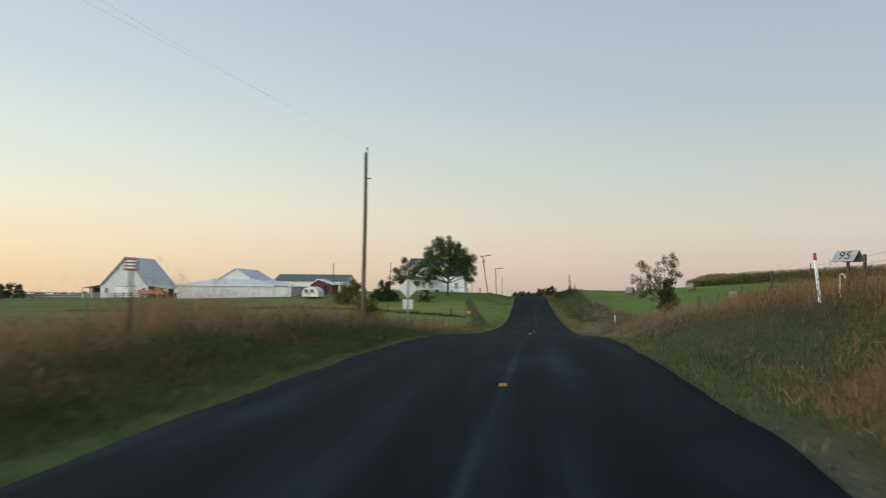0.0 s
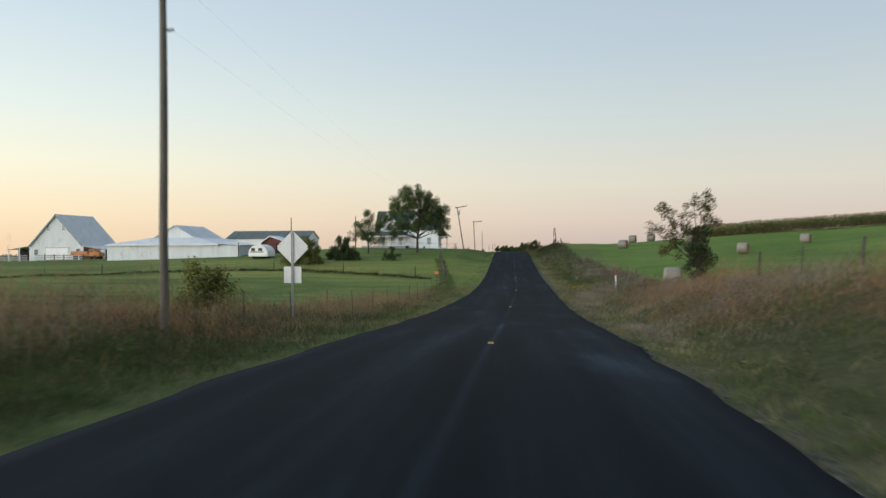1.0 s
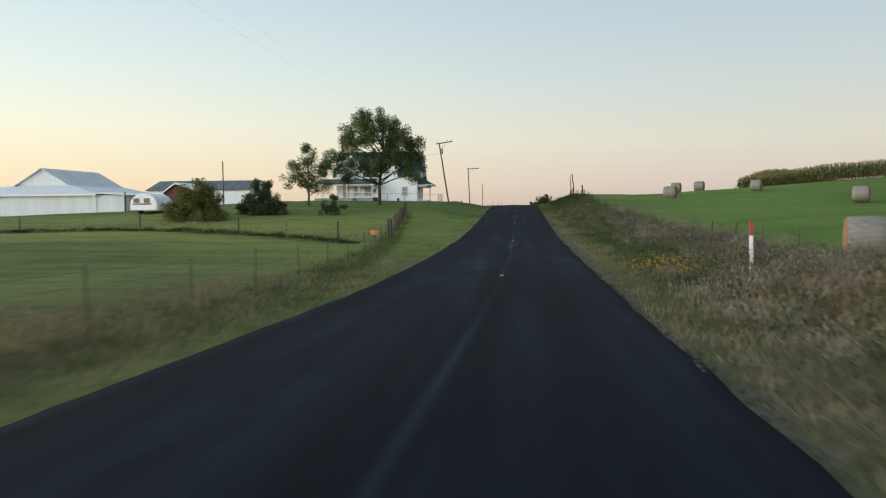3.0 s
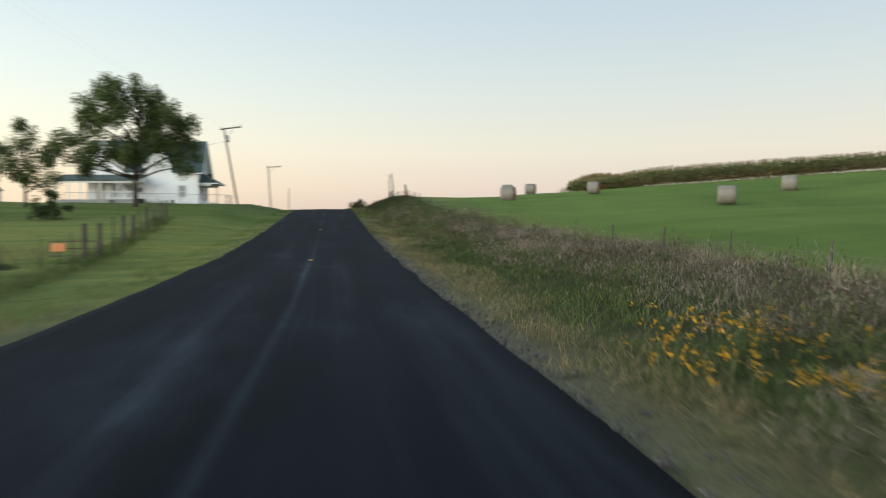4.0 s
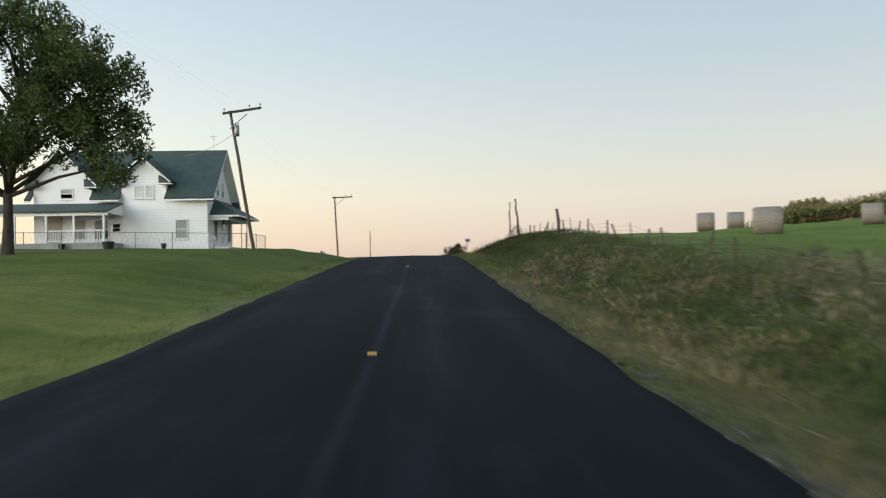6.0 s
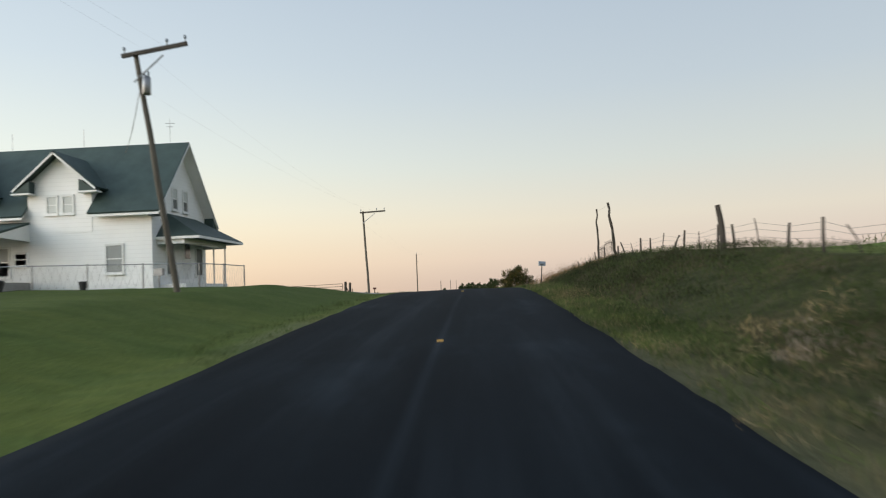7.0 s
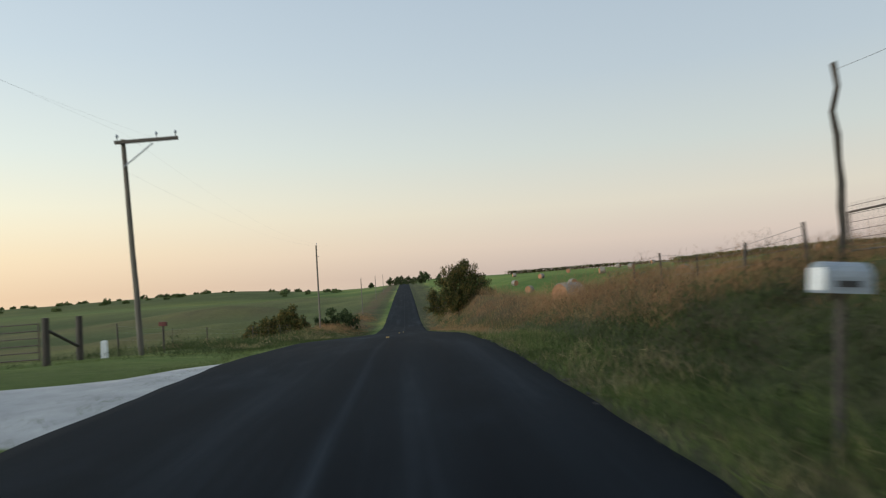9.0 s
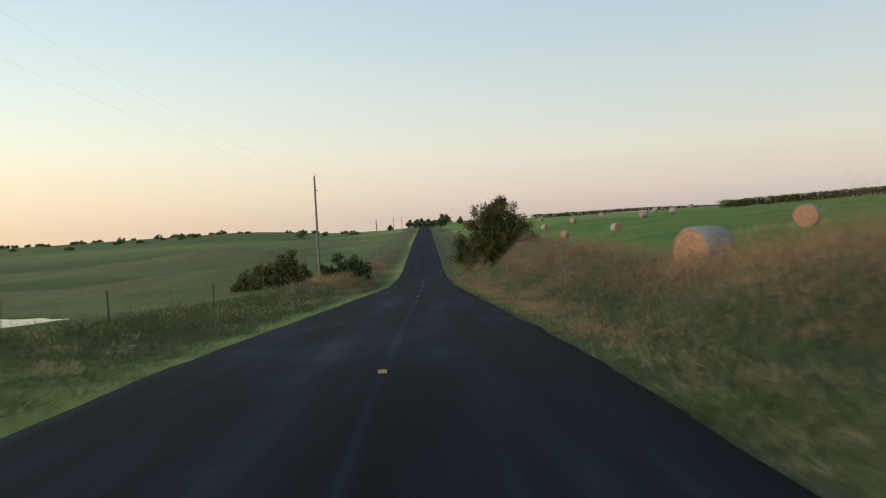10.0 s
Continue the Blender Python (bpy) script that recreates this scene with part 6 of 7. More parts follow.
# ---- corn ----
M["tassel"] = blades("corn_tassel", (0.16, 0.13, 0.06), (0.24, 0.19, 0.09), (0.32, 0.25, 0.13))
def corn_patch(name, p0, p1, depth, rows, step, height, label, seed, stunt=0.0):
    """Rows of maize behind the line p0 to p1; stems with arching leaves and tassels."""
    rng = np.random.default_rng(seed)
    a, b = np.array(p0, float), np.array(p1, float)
    u = (b - a) / np.linalg.norm(b - a)
    nrm = np.array([-u[1], u[0]])
    if nrm[1] < 0:
        nrm = -nrm
    L = np.linalg.norm(b - a)
    V, Q, tops, dead = [], [], [], []
    base = 0
    for r in range(rows):
        dd = .75 * r if r < 6 else 4 + (depth - 4) * ((r - 5) / max(rows - 6, 1)) ** 1.3
        s = np.arange(0, L, step * (1 + 0.15 * r)) + rng.uniform(-.1, .1)
        pos = a + np.outer(s, u) + nrm * dd + rng.normal(0, .07, (len(s), 2))
        z = ground_z(pos[:, 0], pos[:, 1])
        for (x, y), g, along in zip(pos, z, s):
            h = height * rng.uniform(.86, 1.08) * (1 - stunt * (1 - float(fade(along, 0, 10))))
            w = .026 * step / .2
            ang = rng.uniform(0, math.pi)
            dx, dy = math.cos(ang) * w, math.sin(ang) * w
            V += [(x - dx, y - dy, g - .1), (x + dx, y + dy, g - .1), (x + dx * .15, y + dy * .15, g + h), (x - dx * .15, y - dy * .15, g + h)]
            Q.append((base, base + 1, base + 2, base + 3))
            base += 4
            for k in range(8):
                zz = g + h * (.12 + .8 * (k + rng.uniform(0, .6)) / 8)
                an = ang + math.pi * k + rng.normal(0, .5)
                ln = rng.uniform(.4, .7) * max(1, step / .3)
                cx, cy = math.cos(an), math.sin(an)
                wx, wy = -cy * .085 * max(1, step / .25), cx * .085 * max(1, step / .25)
                up, dn = rng.uniform(.12, .3), rng.uniform(-.25, .1)
                V += [(x - wx, y - wy, zz), (x + wx, y + wy, zz), (x + cx * ln * .5 + wx, y + cy * ln * .5 + wy, zz + up), (x + cx * ln * .5 - wx, y + cy * ln * .5 - wy, zz + up), (x + cx * ln, y + cy * ln, zz + dn), (x + cx * ln + .01, y + cy * ln, zz + dn)]
                if k < 3 and r < 3:
                    dead += [len(Q), len(Q) + 1]
                Q += [(base, base + 1, base + 2, base + 3), (base + 3, base + 2, base + 5, base + 4)]
                base += 6
            for k in range(3 if step < .5 else 0):
                an = rng.uniform(0, 2 * math.pi)
                cx, cy, w = math.cos(an) * .12, math.sin(an) * .12, .02 * step / .2
                tops.append(len(Q))
                V += [(x - w, y, g + h - .1), (x + w, y, g + h - .1), (x + cx + w * .6, y + cy, g + h + .3), (x + cx - w * .6, y + cy, g + h + .3)]
                Q.append((base, base + 1, base + 2, base + 3))
                base += 4
    me = sheet(name, np.array(V), np.array(Q), M["corn"])
    me.materials.append(M["tassel"])
    which = np.zeros(len(Q), np.int32)
    me.materials.append(M["corn_dry"])
    which[tops] = 1
    which[dead] = 2
    me.polygons.foreach_set("material_index", which)
    return tagged(new(name, me), label, "corn field", kind="stuff")


corn_patch("corn_field", (37.2, 167.3), (84, 158.5), 34, 11, .24, 2.4, "tall ripening corn field with brown lower leaves", 1, .4)
corn_patch("corn_field", (37.2, 167.3), (82, 240), 5, 5, .4, 2.4, "tall ripening corn field with brown lower leaves", 2, .4)
corn_patch("far_corn_field", (77, 350), (230, 330), 26, 6, .8, 2.1, "distant dark strip of standing corn", 3)
corn_patch("far_corn_field", (60, 560), (330, 540), 26, 4, 1.5, 2.2, "distant dark strip of standing corn", 4)


# ---- grasses ----
def turf(name, xs, ys, hs, lean, width, mat, label, seed):
    """Bent, tapering blades, one for each x, y, height; rooted in the ground."""
    rng = np.random.default_rng(seed)
    n = len(xs)
    zs = ground_z(xs, ys)
    an = rng.uniform(0, 2 * math.pi, n)
    cx, cy = np.cos(an), np.sin(an)
    wind = np.array([noise.noise(Vector((a * .3, b * .3, seed))) for a, b in zip(xs, ys)])
    hs = hs * np.clip(0.78 + 0.9 * wind, 0.35, 1.35) * rng.uniform(0.6, 1.1, n)
    w = width * (0.7 + 0.7 * rng.random(n)) * np.clip(hs / 0.5, 0.6, 1.6)
    ln = lean * hs * (0.3 + 1.9 * rng.random(n) ** 1.6)
    root = np.stack([xs, ys, zs - 0.04], 1)
    side = np.stack([-cy * w, cx * w, np.zeros(n)], 1)
    mid = root + np.stack([cx * ln * .3, cy * ln * .3, hs * .55], 1)
    top = root + np.stack([cx * ln, cy * ln, hs], 1)
    v = np.stack([root - side, root + side, mid + side * .8, mid - side * .8, top + side * .12, top - side * .12], 1).reshape(-1, 3)
    k = np.arange(n)[:, None] * 6
    q = np.concatenate([k + np.array([[0, 1, 2, 3]]), k + np.array([[3, 2, 4, 5]])], 1).reshape(-1, 4)
    return tagged(new(name, sheet(name, v, q, mat)), label, "grass", kind="stuff")


def clumped(n, y0, y1, d0, d1, seed, keep, tuft=9, spread=.22):
    """Plan points in tufts between offsets d0 and d1 of the road, thinned by keep(d, y)."""
    rng = np.random.default_rng(seed)
    m = int(n / tuft)
    y = rng.uniform(y0, y1, m)
    d = rng.uniform(d0, d1, m)
    ok = rng.random(m) < keep(d, y)
    y, d = y[ok], d[ok]
    y = np.repeat(y, tuft) + rng.normal(0, spread, len(y) * tuft)
    d = np.repeat(d, tuft) + rng.normal(0, spread, len(d) * tuft)
    d = np.where(np.abs(d) < 3.12, np.sign(d) * (3.12 + 0.2 * rng.random(len(d))), d)
    tall = np.repeat(rng.uniform(.7, 1.15, m)[ok], tuft) * rng.uniform(.6, 1.1, len(y))
    return d + road_x(y), y, d, tall


def spots(x, y, s, seed):
    return np.array([noise.noise(Vector((a * s, b * s, seed))) for a, b in zip(x, y)])


def brush(name, xs, ys, hs, count, spread, size, mat, label, seed, low=0.0, slim=0.3):
    """Rough weeds: sprays of small leaves and seed heads that fill the height from low to 1 of each stand."""
    rng = np.random.default_rng(seed)
    wave = np.clip(0.8 + 1.0 * spots(xs, ys, .35, seed + .5) + 0.5 * spots(xs, ys, 1.1, seed + .2), .3, 1.5)
    n = len(xs) * count
    h = np.repeat(hs * wave * rng.uniform(.7, 1.15, len(xs)), count)
    u = low + (1 - low) * rng.random(n) ** .8
    r = spread * rng.random(n) ** .5
    an = rng.uniform(0, 2 * math.pi, n)
    x, y = np.repeat(xs, count) + r * np.cos(an), np.repeat(ys, count) + r * np.sin(an)
    p = np.stack([x, y, np.repeat(ground_z(xs, ys), count) + h * u * (1 - .35 * (r / spread) ** 2)], 1)
    a = rng.normal(0, .42, (n, 3)) + np.array([0, 0, .85])
    a /= np.linalg.norm(a, axis=1, keepdims=True)
    b = np.cross(a, rng.normal(0, 1, (n, 3)))
    b /= np.maximum(np.linalg.norm(b, axis=1, keepdims=True), 1e-6)
    s = (size * (.6 + .9 * rng.random(n)))[:, None]
    v = np.stack([p - a * s, p + b * s * slim, p + a * s, p - b * s * slim], 1).reshape(-1, 3)
    return tagged(new(name, sheet(name, v, np.arange(4 * n).reshape(n, 4), mat)), label, "weeds", kind="stuff")


# left verge before the sign: low green edge, then deep olive weeds under russet and tan heads
def left_keep(d, y):
    return (1 - fade(y, 66, 82)) * (1 - fade(-d, 11 - 4.2 * fade(y, 26, 44), 12.5 - 4.2 * fade(y, 26, 44)) * (y < 120)) * (0.45 + 0.55 * fade(-d, 3.6, 6.5)) + 0.8 * fade(y, 178, 190)


def left_height(d, y):
    deep = fade(-d, 3.5, 6.0)
    rank = .62 * fade(-d, 5.2, 8.0) * fade(y, 9, 18) * (1 - fade(y, 31, 42))          # rank growth on the brow by the first pole
    return np.where(y < 120, (.13 + .62 * deep * (.5 + .5 * fade(y, 9, 20))) * (1 - .4 * fade(y, 44, 66)) + rank, .12 + .4 * deep * fade(-d, 5.5, 7.5))


def near_brow(d, y):
    """1 on the dark inner slopes of the first crest, 0 elsewhere."""
    return (1 - fade(np.abs(d), 5.8, 7.8)) * (1 - fade(y, 28, 42))


x, y, d, tl = clumped(38000, -4, 95, -12.5, -3.15, 1, left_keep)
turf("verge_grass", x, y, left_height(d, y) * tl * .8, .8, .008, M["grass"], "deep green roadside verge grass", 1)
x, y, d, tl = clumped(14000, -4, 84, -12.5, -3.7, 2, lambda d, y: left_keep(d, y) * (spots(d, y, .25, 3) > -.1) * (1 - .9 * near_brow(d, y)), 5, .3)
turf("tan_grass", x, y, left_height(d, y) * tl * 1.2, .6, .005, M["grass_pale"], "dry tan seed grass on the verge", 2)
x, y, d, tl = clumped(6000, -4, 72, -7.5, -3.6, 41, lambda d, y: left_keep(d, y) * (1 - .8 * fade(-d, 5, 6)), 1, .1)
brush("olive_weeds", x, y, left_height(d, y) * .75, 8, .28, .075, M["weed_olive"], "dark olive weeds deep in the verge", 41, 0, .09)
x, y, d, tl = clumped(6000, -4, 40, -8.5, -3.5, 47, lambda d, y: 1 - fade(y, 24, 36), 1, .1)
brush("olive_weeds", x, y, .14 + .4 * fade(-d, 3.5, 5.5), 12, .3, .08, M["weed_olive"], "dark green weeds by the roadside", 47, 0, .08)
x, y, d, tl = clumped(7500, -4, 78, -12.0, -4.6, 42, lambda d, y: left_keep(d, y) * (1 - .93 * fade(y, 52, 64)) * (.15 + .85 * (spots(d, y, .2, 9) > -.08)), 1, .1)
brush("russet_grass", x, y, left_height(d, y) * 1.2, 10, .26, .11, M["grass_red"], "russet bluestem grass on the verge", 42, .1, .035)
x, y, d, tl = clumped(7000, -4, 84, -12.0, -3.6, 43, lambda d, y: left_keep(d, y) * (.1 + .9 * (spots(d, y, .25, 19) > 0)) * (1 - .92 * near_brow(d, y)), 1, .1)
brush("tan_heads", x, y, left_height(d, y) * 1.1, 9, .26, .11, M["grass_pale"], "pale tan seed heads on the verge", 43, .1, .035)
x, y, d, tl = clumped(4200, -4, 47, -12.6, -5.6, 44, lambda d, y: (1 - fade(y, 36, 47)) * (.35 + .65 * (spots(d, y, .3, 29) > -.15)), 1, .1)
brush("dark_weeds", x, y, left_height(d, y) * .95, 13, .3, .09, M["weed_dark"], "dark brown weeds under the tall grass heads", 44, 0, .06)
x, y, d, tl = clumped(4200, -4, 47, -12.8, -6.4, 45, lambda d, y: (1 - fade(y, 38, 47)) * fade(-d, 6.2, 7.4) * (.3 + .7 * (spots(d, y, .2, 39) > -.1)), 1, .1)
brush("russet_grass", x, y, left_height(d, y) * 1.2, 12, .28, .11, M["grass_red"], "tall russet grass heads on the brow", 45, .5, .035)
x, y, d, tl = clumped(3000, -4, 47, -12.8, -6.4, 48, lambda d, y: (1 - fade(y, 38, 47)) * fade(-d, 6.2, 7.4) * (.2 + .8 * (spots(d, y, .2, 49) > 0)), 1, .1)
brush("tan_heads", x, y, left_height(d, y) * 1.25, 11, .28, .1, M["weed_grey"], "pale pinkish seed heads on the brow", 48, .6, .035)
x, y, d, tl = clumped(3000, 34, 66, -8.8, -4.4, 68, lambda d, y: left_keep(d, y) * (.25 + .75 * (spots(d, y, .25, 97) > -.1)), 1, .1)
brush("tan_heads", x, y, left_height(d, y) * 1.15, 10, .28, .1, M["grass_pale"], "sunburnt tan grass before the meadow", 68, .25, .035)
x, y, d, tl = clumped(26000, 178, 300, -10.5, -3.15, 4, left_keep)
turf("verge_grass", x, y, left_height(d, y) * tl, .8, .010, M["grass"], "green roadside verge grass by pasture", 4)
x, y, d, tl = clumped(6000, 192, 300, -9.5, -4.4, 5, lambda d, y: (.12 + .88 * fade(y, 214, 228)) * (spots(d, y, .12, 2) > -.2) * fade(-d, 4.2, 6.5), 1, .1)
brush("russet_grass", x, y, left_height(d, y) * 1.5, 10, .3, .11, M["grass_red"], "reddish dry grass beside pasture road", 5, .1, .035)


x, y, d, tl = clumped(7600, 174, 250, -10.5, -3.5, 46, lambda d, y: (.2 + .8 * (spots(d, y, .3, 66) > 0)) * (1 - .6 * fade(y, 194, 208)), 1, .1)
brush("olive_weeds", x, y, .13 + .3 * fade(-d, 3.7, 6), 12, .35, .07, M["weed_olive"], "rough dark green weeds above the pasture fence", 46, 0, .07)


# right verge: tan-green edge by the asphalt, dark green hollow, brown and pale weeds behind
def bank(y):
    return fade(y, 108, 128) * (1 - fade(y, 160, 172))


def right_height(d, y):
    deep = fade(d, 3.6, 7.5)
    mid = fade(y, 55, 68) * (1 - fade(y, 150, 170))
    return (.12 + deep * (.72 - .22 * mid - .12 * mid * (1 - fade(d, 6.5, 9)) * (1 - bank(y)))) * (1 - .6 * bank(y) * fade(y, 118, 130) * fade(d, 6.6, 7.6))


x, y, d, tl = clumped(28000, -4, 235, 3.08, 12.2, 11, lambda d, y: .9 * (1 - .6 * bank(y)) * (1 - .7 * fade(d, 5, 6) * fade(y, 58, 70)))
turf("verge_grass", x, y, right_height(d, y) * tl * .75, .8, .008, M["grass"], "deep green roadside verge grass", 11)
for k, (mat, word) in enumerate((("grass_pale", "short tan"), ("grass", "short green"))):
    x, y, d, tl = clumped(7000, -4, 236, 3.12, 5.2, 51 + 20 * k, lambda d, y: (.3 + .7 * (spots(d, y, .3, 71 + k) > -.1)) * (1 - .6 * bank(y)) * (1 - (.85 if k == 0 else 0) * near_brow(d, y)) * (1 - .85 * (d < 3.75) * (y > 66) * (y < 104)) * (1 - (.92 if k == 0 else .2) * fade(y, 134, 146) * (1 - fade(y, 166, 174))), 1, .05)
    brush("edge_grass", x, y, .1 + .14 * fade(d, 3.2, 4.6), 10, .2, .075, M[mat], word + " grass along the asphalt edge", 51 + 20 * k, 0, .06)
    x, y, d, tl = clumped(5000, -4, 180, -4.6, -3.12, 151 + 20 * k, lambda d, y: (.3 + .7 * (spots(d, y, .3, 75 + k) > -.1)) * (1 - (1 if k == 0 else .4) * fade(y, 76, 84)) * (1 - (.85 if k == 0 else 0) * near_brow(d, y)), 1, .05)
    brush("edge_grass", x, y, .06 + (.1 + .1 * fade(-d, 3.2, 4.6)) * (1 - .7 * fade(y, 76, 84)), 9, .2, .06, M[mat], word + " grass along the asphalt edge", 151 + 20 * k, 0, .06)
x, y, d, tl = clumped(15000, -4, 290, 3.5, 6.4, 52, lambda d, y: (.3 + .7 * (spots(d, y, .3, 72) > -.05)) * (.06 + .94 * fade(y, 26, 42)) * (1 - .65 * bank(y)) * (1 - .7 * fade(y, 136, 148) * (1 - fade(y, 176, 186))) * (1 - fade(d, 4.2, 5.0) * fade(y, 56, 66)) * (1 - .45 * fade(y, 170, 180)) * (1 - .5 * fade(y, 100, 115) * (1 - fade(y, 150, 160))), 1, .1)
brush("tan_heads", x, y, right_height(d, y) * 1.0 + .03, 6, .25, .11, M["grass_pale"], "thin tan weeds beside the asphalt", 52, .1, .035)
x, y, d, tl = clumped(17500, -4, 172, 3.8, 9.4, 53, lambda d, y: np.clip(.15 + .85 * (spots(d, y, .25, 73) > -.05) + bank(y), 0, 1) * fade(d, 3.6, 5.4 - 1.2 * bank(y)) * (1 - .75 * fade(d, 6.4 + 2 * (y < 30), 7.6 + 2 * (y < 30)) * (1 - bank(y))), 1, .1)
brush("olive_weeds", x, y, right_height(d, y) * .9, 6, .3, .075, M["weed_olive"], "dark olive weeds in the verge hollow", 53, 0, .09)
x, y, d, tl = clumped(6800, 164, 290, 3.6, 7.6, 57, lambda d, y: (.2 + .8 * (spots(d, y, .2, 77) > -.1)) * np.where(y < 192, 1, (d > 5.4) * (d < 7.0)), 1, .1)
brush("olive_weeds", x, y, right_height(d, y) * .8, 7, .3, .075, M["weed_olive"], "dark green weeds on the roadside bank", 57, 0, .09)
x, y, d, tl = clumped(10500, -4, 68, 5.0, 12.0, 54, lambda d, y: (.12 + .88 * (spots(d, y, .16, 23) > -.08)) * fade(d, 4.6 + 2.4 * (1 - fade(y, 22, 40)), 7.2 + 2.2 * (1 - fade(y, 22, 40))), 1, .1)
brush("russet_grass", x, y, right_height(d, y) * 1.25, 11, .28, .11, M["grass_red"], "reddish-brown tall bluestem grass", 54, .1, .035)
x, y, d, tl = clumped(10000, 40, 134, 6.0, 12.0, 55, lambda d, y: (1 - .9 * fade(y, 112, 128)) * (1 - fade(y, 100, 110) * fade(d, 7.6, 9)) * (.2 + .8 * (spots(d, y, .2, 33) > -.1)) * fade(d, 6.8, 8.8), 1, .1)
brush("grey_weeds", x, y, right_height(d, y) * 1.15, 10, .3, .1, M["weed_grey"], "grey-brown withered weeds along field edge", 55, .05, .045)
x, y, d, tl = clumped(3200, 60, 105, 8.4, 12.0, 56, lambda d, y: (1 - .85 * bank(y)) * (1 - fade(y, 90, 104)) * (.15 + .85 * (spots(d, y, .15, 34) > 0)), 1, .1)
brush("dark_weeds", x, y, right_height(d, y) * 1.15, 10, .3, .1, M["weed_dark"], "dark withered weeds along field edge", 56, .05, .045)
x, y, d, tl = clumped(3400, 30, 62, 3.6, 9.5, 67, lambda d, y: (.3 + .7 * (spots(d, y, .25, 87) > -.1)) * fade(y, 28, 38), 1, .1)
brush("tan_heads", x, y, right_height(d, y) * 1.1 + .04, 9, .3, .1, M["weed_grey"], "mauve-brown dry grass beside the road", 67, .1, .04)
x, y, d, tl = clumped(4600, 60, 122, 4.3, 8.6, 65, lambda d, y: (.25 + .75 * (spots(d, y, .3, 85) > -.1)) * fade(d, 4.2, 5) * (1 - fade(d, 7.6, 8.6)), 1, .1)
brush("green_weeds", x, y, right_height(d, y) * 1.0 + .05, 9, .3, .085, M["grass"], "fresh green weeds in the verge hollow", 65, .05, .09)
x, y, d, tl = clumped(4200, 126, 176, 3.12, 5.0, 70, lambda d, y: fade(y, 124, 134) * (.35 + .65 * (spots(d, y, .4, 91) > -.1)), 1, .06)
brush("edge_grass", x, y, .13 + .16 * fade(d, 3.2, 4.4), 12, .22, .08, M["grass"], "short green grass under the cut bank", 70, 0, .06)
x, y, d, tl = clumped(1100, 126, 178, 3.2, 5.0, 71, lambda d, y: fade(y, 124, 134) * (.2 + .8 * (spots(d, y, .3, 92) > 0)), 1, .06)
brush("tan_heads", x, y, .2 + .2 * fade(d, 3.2, 4.4), 10, .24, .09, M["grass_pale"], "dry tan grass under the cut bank", 71, .1, .04)
x, y, d, tl = clumped(1500, 174, 250, 3.5, 5.4, 69, lambda d, y: fade(y, 172, 186) * (.2 + .8 * (spots(d, y, .25, 89) > -.1)), 1, .1)
brush("russet_grass", x, y, .3 + .2 * fade(d, 3.6, 5), 11, .28, .085, M["grass_red"], "low russet grass along the asphalt edge", 69, .1, .04)
x, y, d, tl = clumped(700, 166, 186, 5.6, 7.8, 66, lambda d, y: fade(d, 5.0, 5.8), 1, .1)
brush("russet_grass", x, y, .8 + .25 * fade(d, 5.4, 6.6), 16, .3, .09, M["grass_red"], "dense russet grass on the bank shoulder", 66, .25, .035)
x, y, d, tl = clumped(3200, 124, 166, 3.8, 9.0, 58, lambda d, y: (.1 + .9 * (spots(d, y, .25, 83) > .02)) * fade(y, 132, 142), 1, .1)
brush("dark_weeds", x, y, right_height(d, y) * .95, 8, .3, .1, M["weed_dark"], "dark brown weeds on the cut bank", 58, .05, .045)
x, y, d, tl = clumped(16500, 160, 290, 4.4, 12.2, 59, lambda d, y: (.12 + .88 * (spots(d, y, .14, 43) > -.1)) * np.maximum(fade(d, 5.6 + 1.5 * (1 - fade(y, 184, 198)), 7.2 + 1.5 * (1 - fade(y, 184, 198))), .5 * (d < 5.8) * fade(y, 188, 200)) * fade(y, 158, 170), 1, .1)
brush("russet_grass", x, y, right_height(d, y) * (1.5 - .55 * (1 - fade(y, 172, 182))), 11, .3, .1, M["grass_red"], "tall russet grass on the roadside bank", 59, .1, .035)
x, y, d, tl = clumped(4200, 158, 194, 5.0, 11.6, 63, lambda d, y: fade(d, 6.4, 8.0) * fade(y, 156, 166), 1, .1)
brush("russet_grass", x, y, right_height(d, y) * .95, 12, .3, .09, M["grass_red"], "russet grass tops on the roadside bank", 63, .3, .035)
x, y, d, tl = clumped(1800, 168, 222, 5.8, 9.6, 62, lambda d, y: (.1 + .9 * (spots(d, y, .2, 54) > .05)) * 1.0, 1, .1)
brush("dark_weeds", x, y, right_height(d, y) * 1.1, 11, .3, .09, M["weed_dark"], "dark brown weeds among russet grass", 62, .05, .05)
x, y, d, tl = clumped(7000, 166, 290, 6.0, 12.0, 60, lambda d, y: (.15 + .85 * (spots(d, y, .2, 53) > 0)), 1, .1)
brush("tan_heads", x, y, right_height(d, y) * (1.2 - .4 * (1 - fade(y, 184, 198))), 9, .3, .1, M["grass_pale"], "tall tan grass on the roadside bank", 60, .1, .035)
x, y, d, tl = clumped(16000, -4, 290, 6.0, 12.0, 61, lambda d, y: (.3 + .7 * (spots(d, y, .3, 93) > 0)) * (1 - .9 * bank(y)) * (1 - .9 * fade(y, 152, 166) * (1 - fade(y, 196, 210))), 4, .25)
turf("tall_stalks", x, y, right_height(d, y) * tl * 1.4, .45, .0028, M["weed_dark"], "thin withered stalks over the weeds", 61)
x, y, d, tl = clumped(4600, 3, 15, 4.2, 10, 64, lambda d, y: (.35 + .65 * (spots(d, y, .3, 63) > -.1)) * fade(d, 4.0, 5.2) * (1 - .6 * fade(y, 11, 15)), 1, .1)
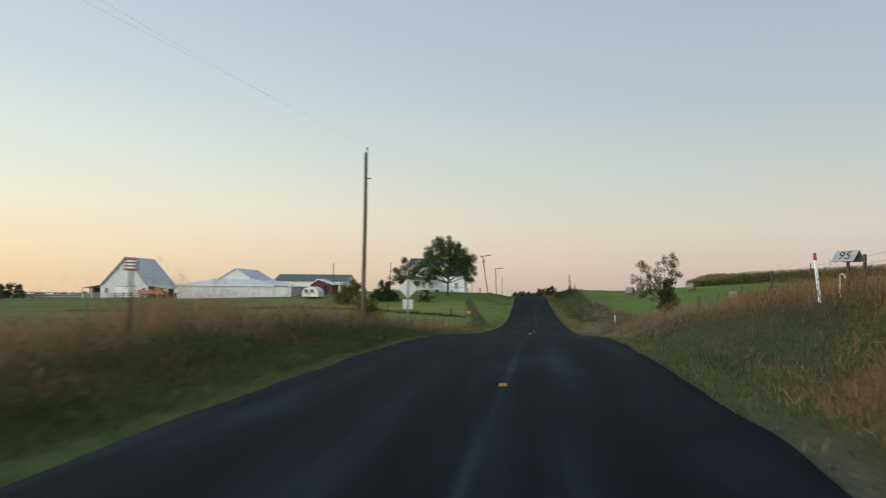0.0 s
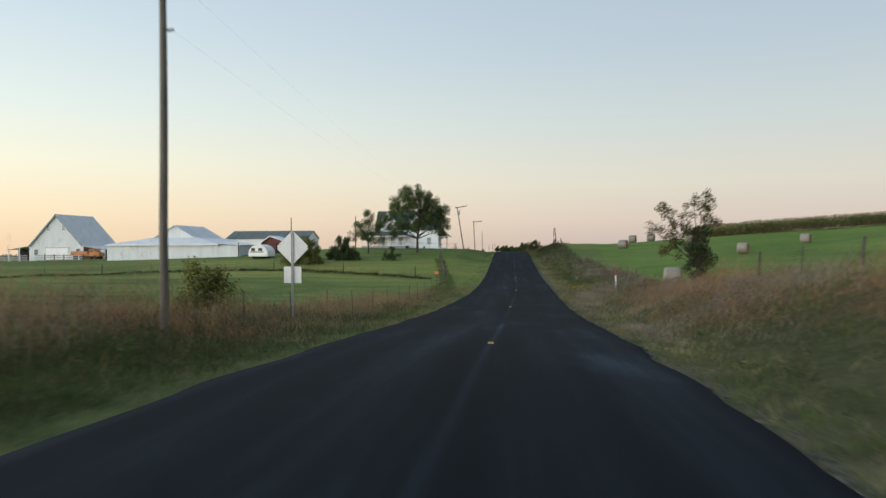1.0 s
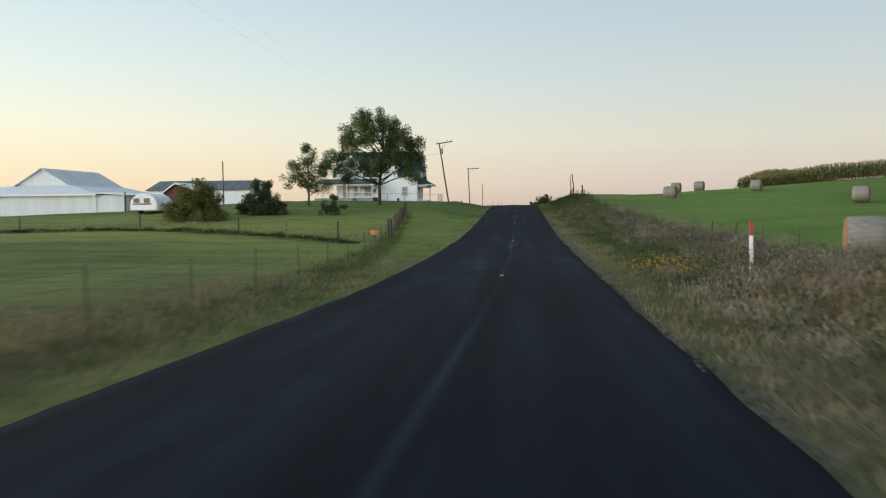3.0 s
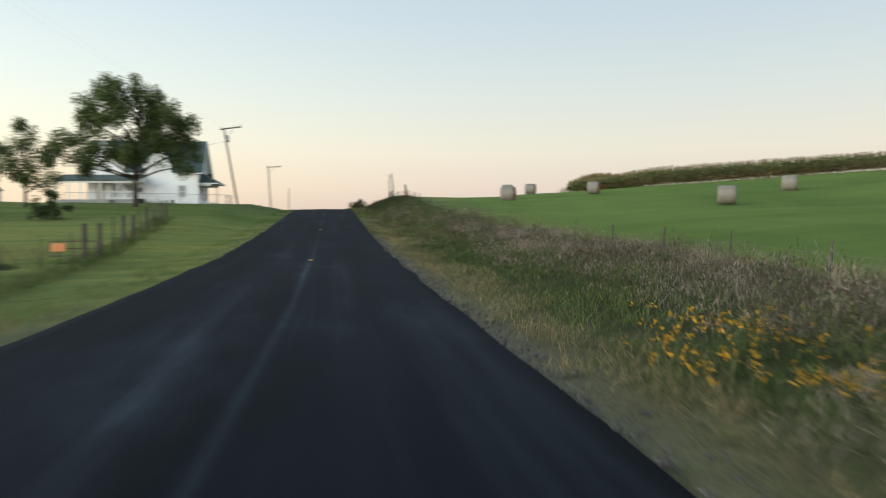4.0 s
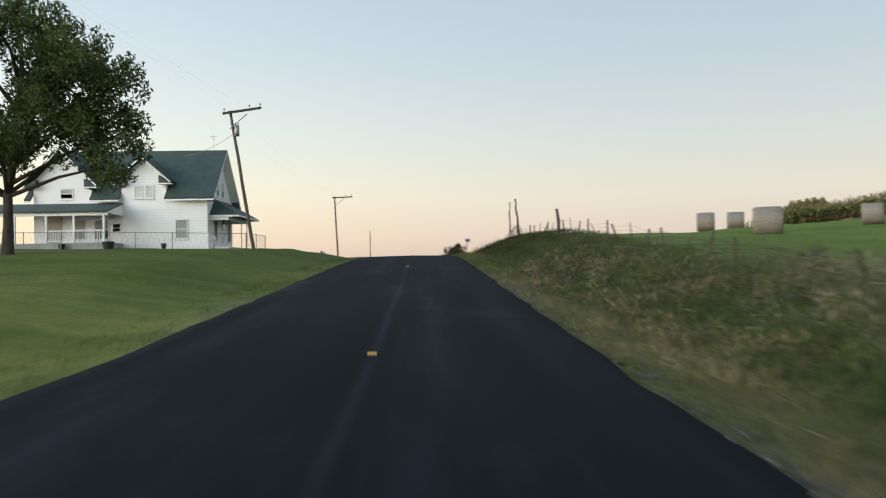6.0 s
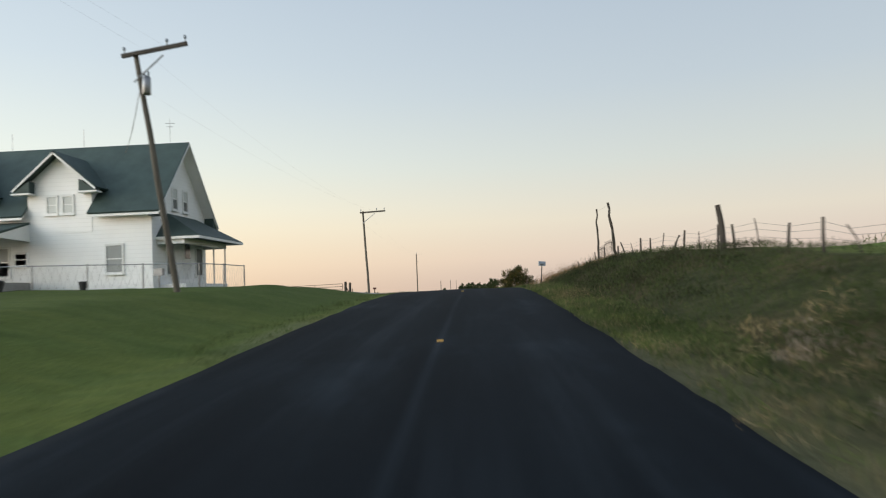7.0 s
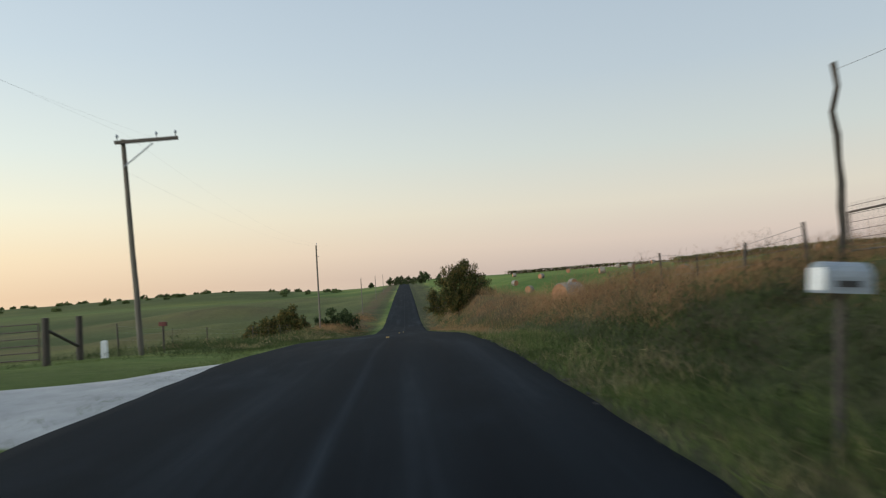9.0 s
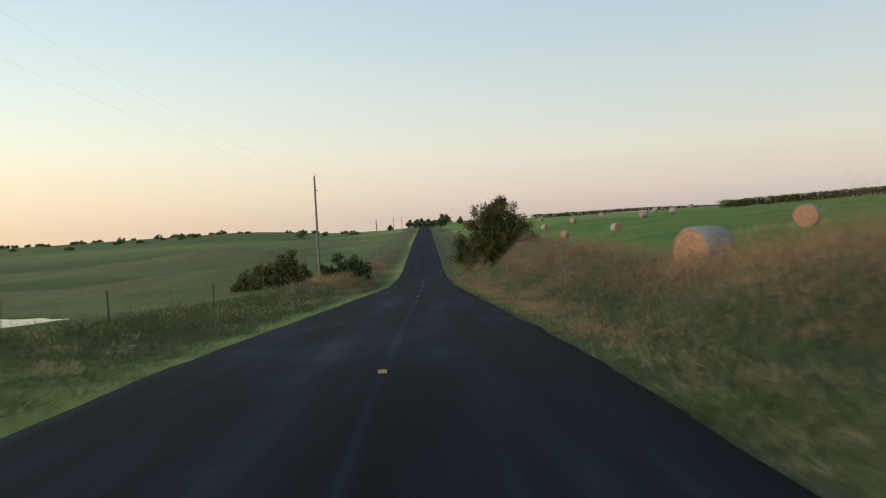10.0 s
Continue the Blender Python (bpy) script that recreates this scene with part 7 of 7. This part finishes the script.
brush("russet_grass", x, y, .45 + .45 * fade(d, 4.6, 7), 13, .28, .085, M["grass_red"], "tall russet bluestem beside the road", 64, .15, .035)
# tall bushy weeds that stand out of the verge
for k, (mat, word) in enumerate((("weed_olive", "bushy dark green"), ("weed_grey", "bushy pale withered"), ("weed_dark", "bushy dark brown"))):
    x, y, d, tl = clumped(330, 58, 118, 5.4 + .7 * k, 10.6, 81 + k, lambda d, y: .9 + 0 * d, 1, .1)
    brush("bushy_weeds", x, y, right_height(d, y) * 1.3 + .1, 46, .34, .06, M[mat], word + " weeds standing in the verge", 81 + k, .1, .16)
for k, (mat, word) in enumerate((("weed_olive", "bushy dark green"), ("weed_grey", "bushy withered grey"), ("grass_pale", "bushy tan"))):
    x, y, d, tl = clumped((300, 110, 170)[k], 100, 131, 4.6, 8.0, 95 + k, lambda d, y: .9 + 0 * d, 1, .1)
    brush("bushy_weeds", x, y, .28 + .22 * fade(d, 4.6, 6) - .2 * fade(d, 6.6, 7.6), 46, .34, .06, M[mat], word + " weeds on the road bank", 95 + k, 0, .14)
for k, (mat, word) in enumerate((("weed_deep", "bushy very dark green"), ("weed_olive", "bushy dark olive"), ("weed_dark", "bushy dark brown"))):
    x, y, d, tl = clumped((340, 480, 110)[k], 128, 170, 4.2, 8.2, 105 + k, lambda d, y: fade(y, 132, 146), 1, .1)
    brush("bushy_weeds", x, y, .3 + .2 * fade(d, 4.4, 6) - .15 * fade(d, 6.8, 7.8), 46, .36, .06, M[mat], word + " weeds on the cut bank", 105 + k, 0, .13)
for k, (mat, word) in enumerate((("weed_olive", "bushy dark green"), ("grass_pale", "bushy pale dry"))):
    x, y, d, tl = clumped(150 - 70 * k, 180, 226, -9.5, -4.6, 91 + k, lambda d, y: .9 + 0 * d, 1, .1)
    brush("bushy_weeds", x, y, .5 + 0 * y, 60, .42, .06, M[mat], word + " weeds above the pasture", 91 + k, 0, .16)
x, y, d, tl = clumped(230, 58, 73.5, 4.4, 9.6, 86, lambda d, y: .9 + 0 * d, 1, .1)
brush("bushy_weeds", x, y, .62 + .35 * fade(d, 4.4, 6), 70, .42, .06, M["weed_grey"], "bushy grey withered weeds beside the road", 86, .05, .1)
# mown lawn and meadow on the left
x, y, d, tl = clumped(52000, 70, 178, -11, -3.12, 21, lambda d, y: fade(y, 66, 84) * (1 - ((y > 160.9) & (y < 165.4 + 5 * np.exp((d + 2.9) / 2.6))) * 1.0), 7, .3)
turf("lawn", x, y, .09 * tl + .02, .5, .008, M["lawn"], "short mown roadside lawn", 21)
x, y, d, tl = clumped(26000, 34, 112, -42, -8, 22, lambda d, y: .9 + 0 * d, 8, .35)
turf("meadow", x, y, .14 * tl + .03, .7, .011, M["lawn"], "freshly mown green meadow", 22)
x, y, d, tl = clumped(34000, 84, 114, -64, -9, 23, lambda d, y: np.abs(y - DITCH(d + road_x(y)) - 3.2) < 2.7, 8, .35)
turf("ditch_grass", x, y, .45 * tl, .5, .013, M["hay_green"], "longer uncut grass along fence line", 23)
x, y, d, tl = clumped(26000, 82, 108, -62, -8.6, 25, lambda d, y: np.abs(y - DITCH(d + road_x(y))) < .5, 1, .1)
brush("ditch_weeds", x, y, .3 + 0 * y, 16, .3, .08, M["weed_deep"], "dark line of weeds along the meadow ditch", 25, 0, .12)
x, y, d, tl = clumped(9500, 74, 120, -13, -4, 26, lambda d, y: np.abs(d + road_x(y) - LINE(y)) < .55 + .5 * fade(y, 84, 76), 1, .1)
brush("fence_weeds", x, y, .3 + 0 * y, 12, .25, .08, M["grass"], "dark uncut weeds along fence posts", 26, 0, .08)
# orange flowers in the right verge
x, y, d, tl = clumped(520, 72.5, 78, 4.4, 7.2, 24, lambda d, y: spots(d, y, .5, 73) > -.1, 9, .3)
h = np.maximum(right_height(d, y), .46) * tl
turf("flower_stems", x, y, h, .3, .006, M["grass"], "thin green stems of wildflowers", 24)
pts = np.stack([x, y, ground_z(x, y) + h * .97], 1)[::2]
tagged(new("wildflowers", leaf_mesh("wildflowers", pts, .05, 5, .027, M["flower"], np.random.default_rng(9))), "orange-yellow wildflowers in roadside weeds", "flowers", kind="stuff")
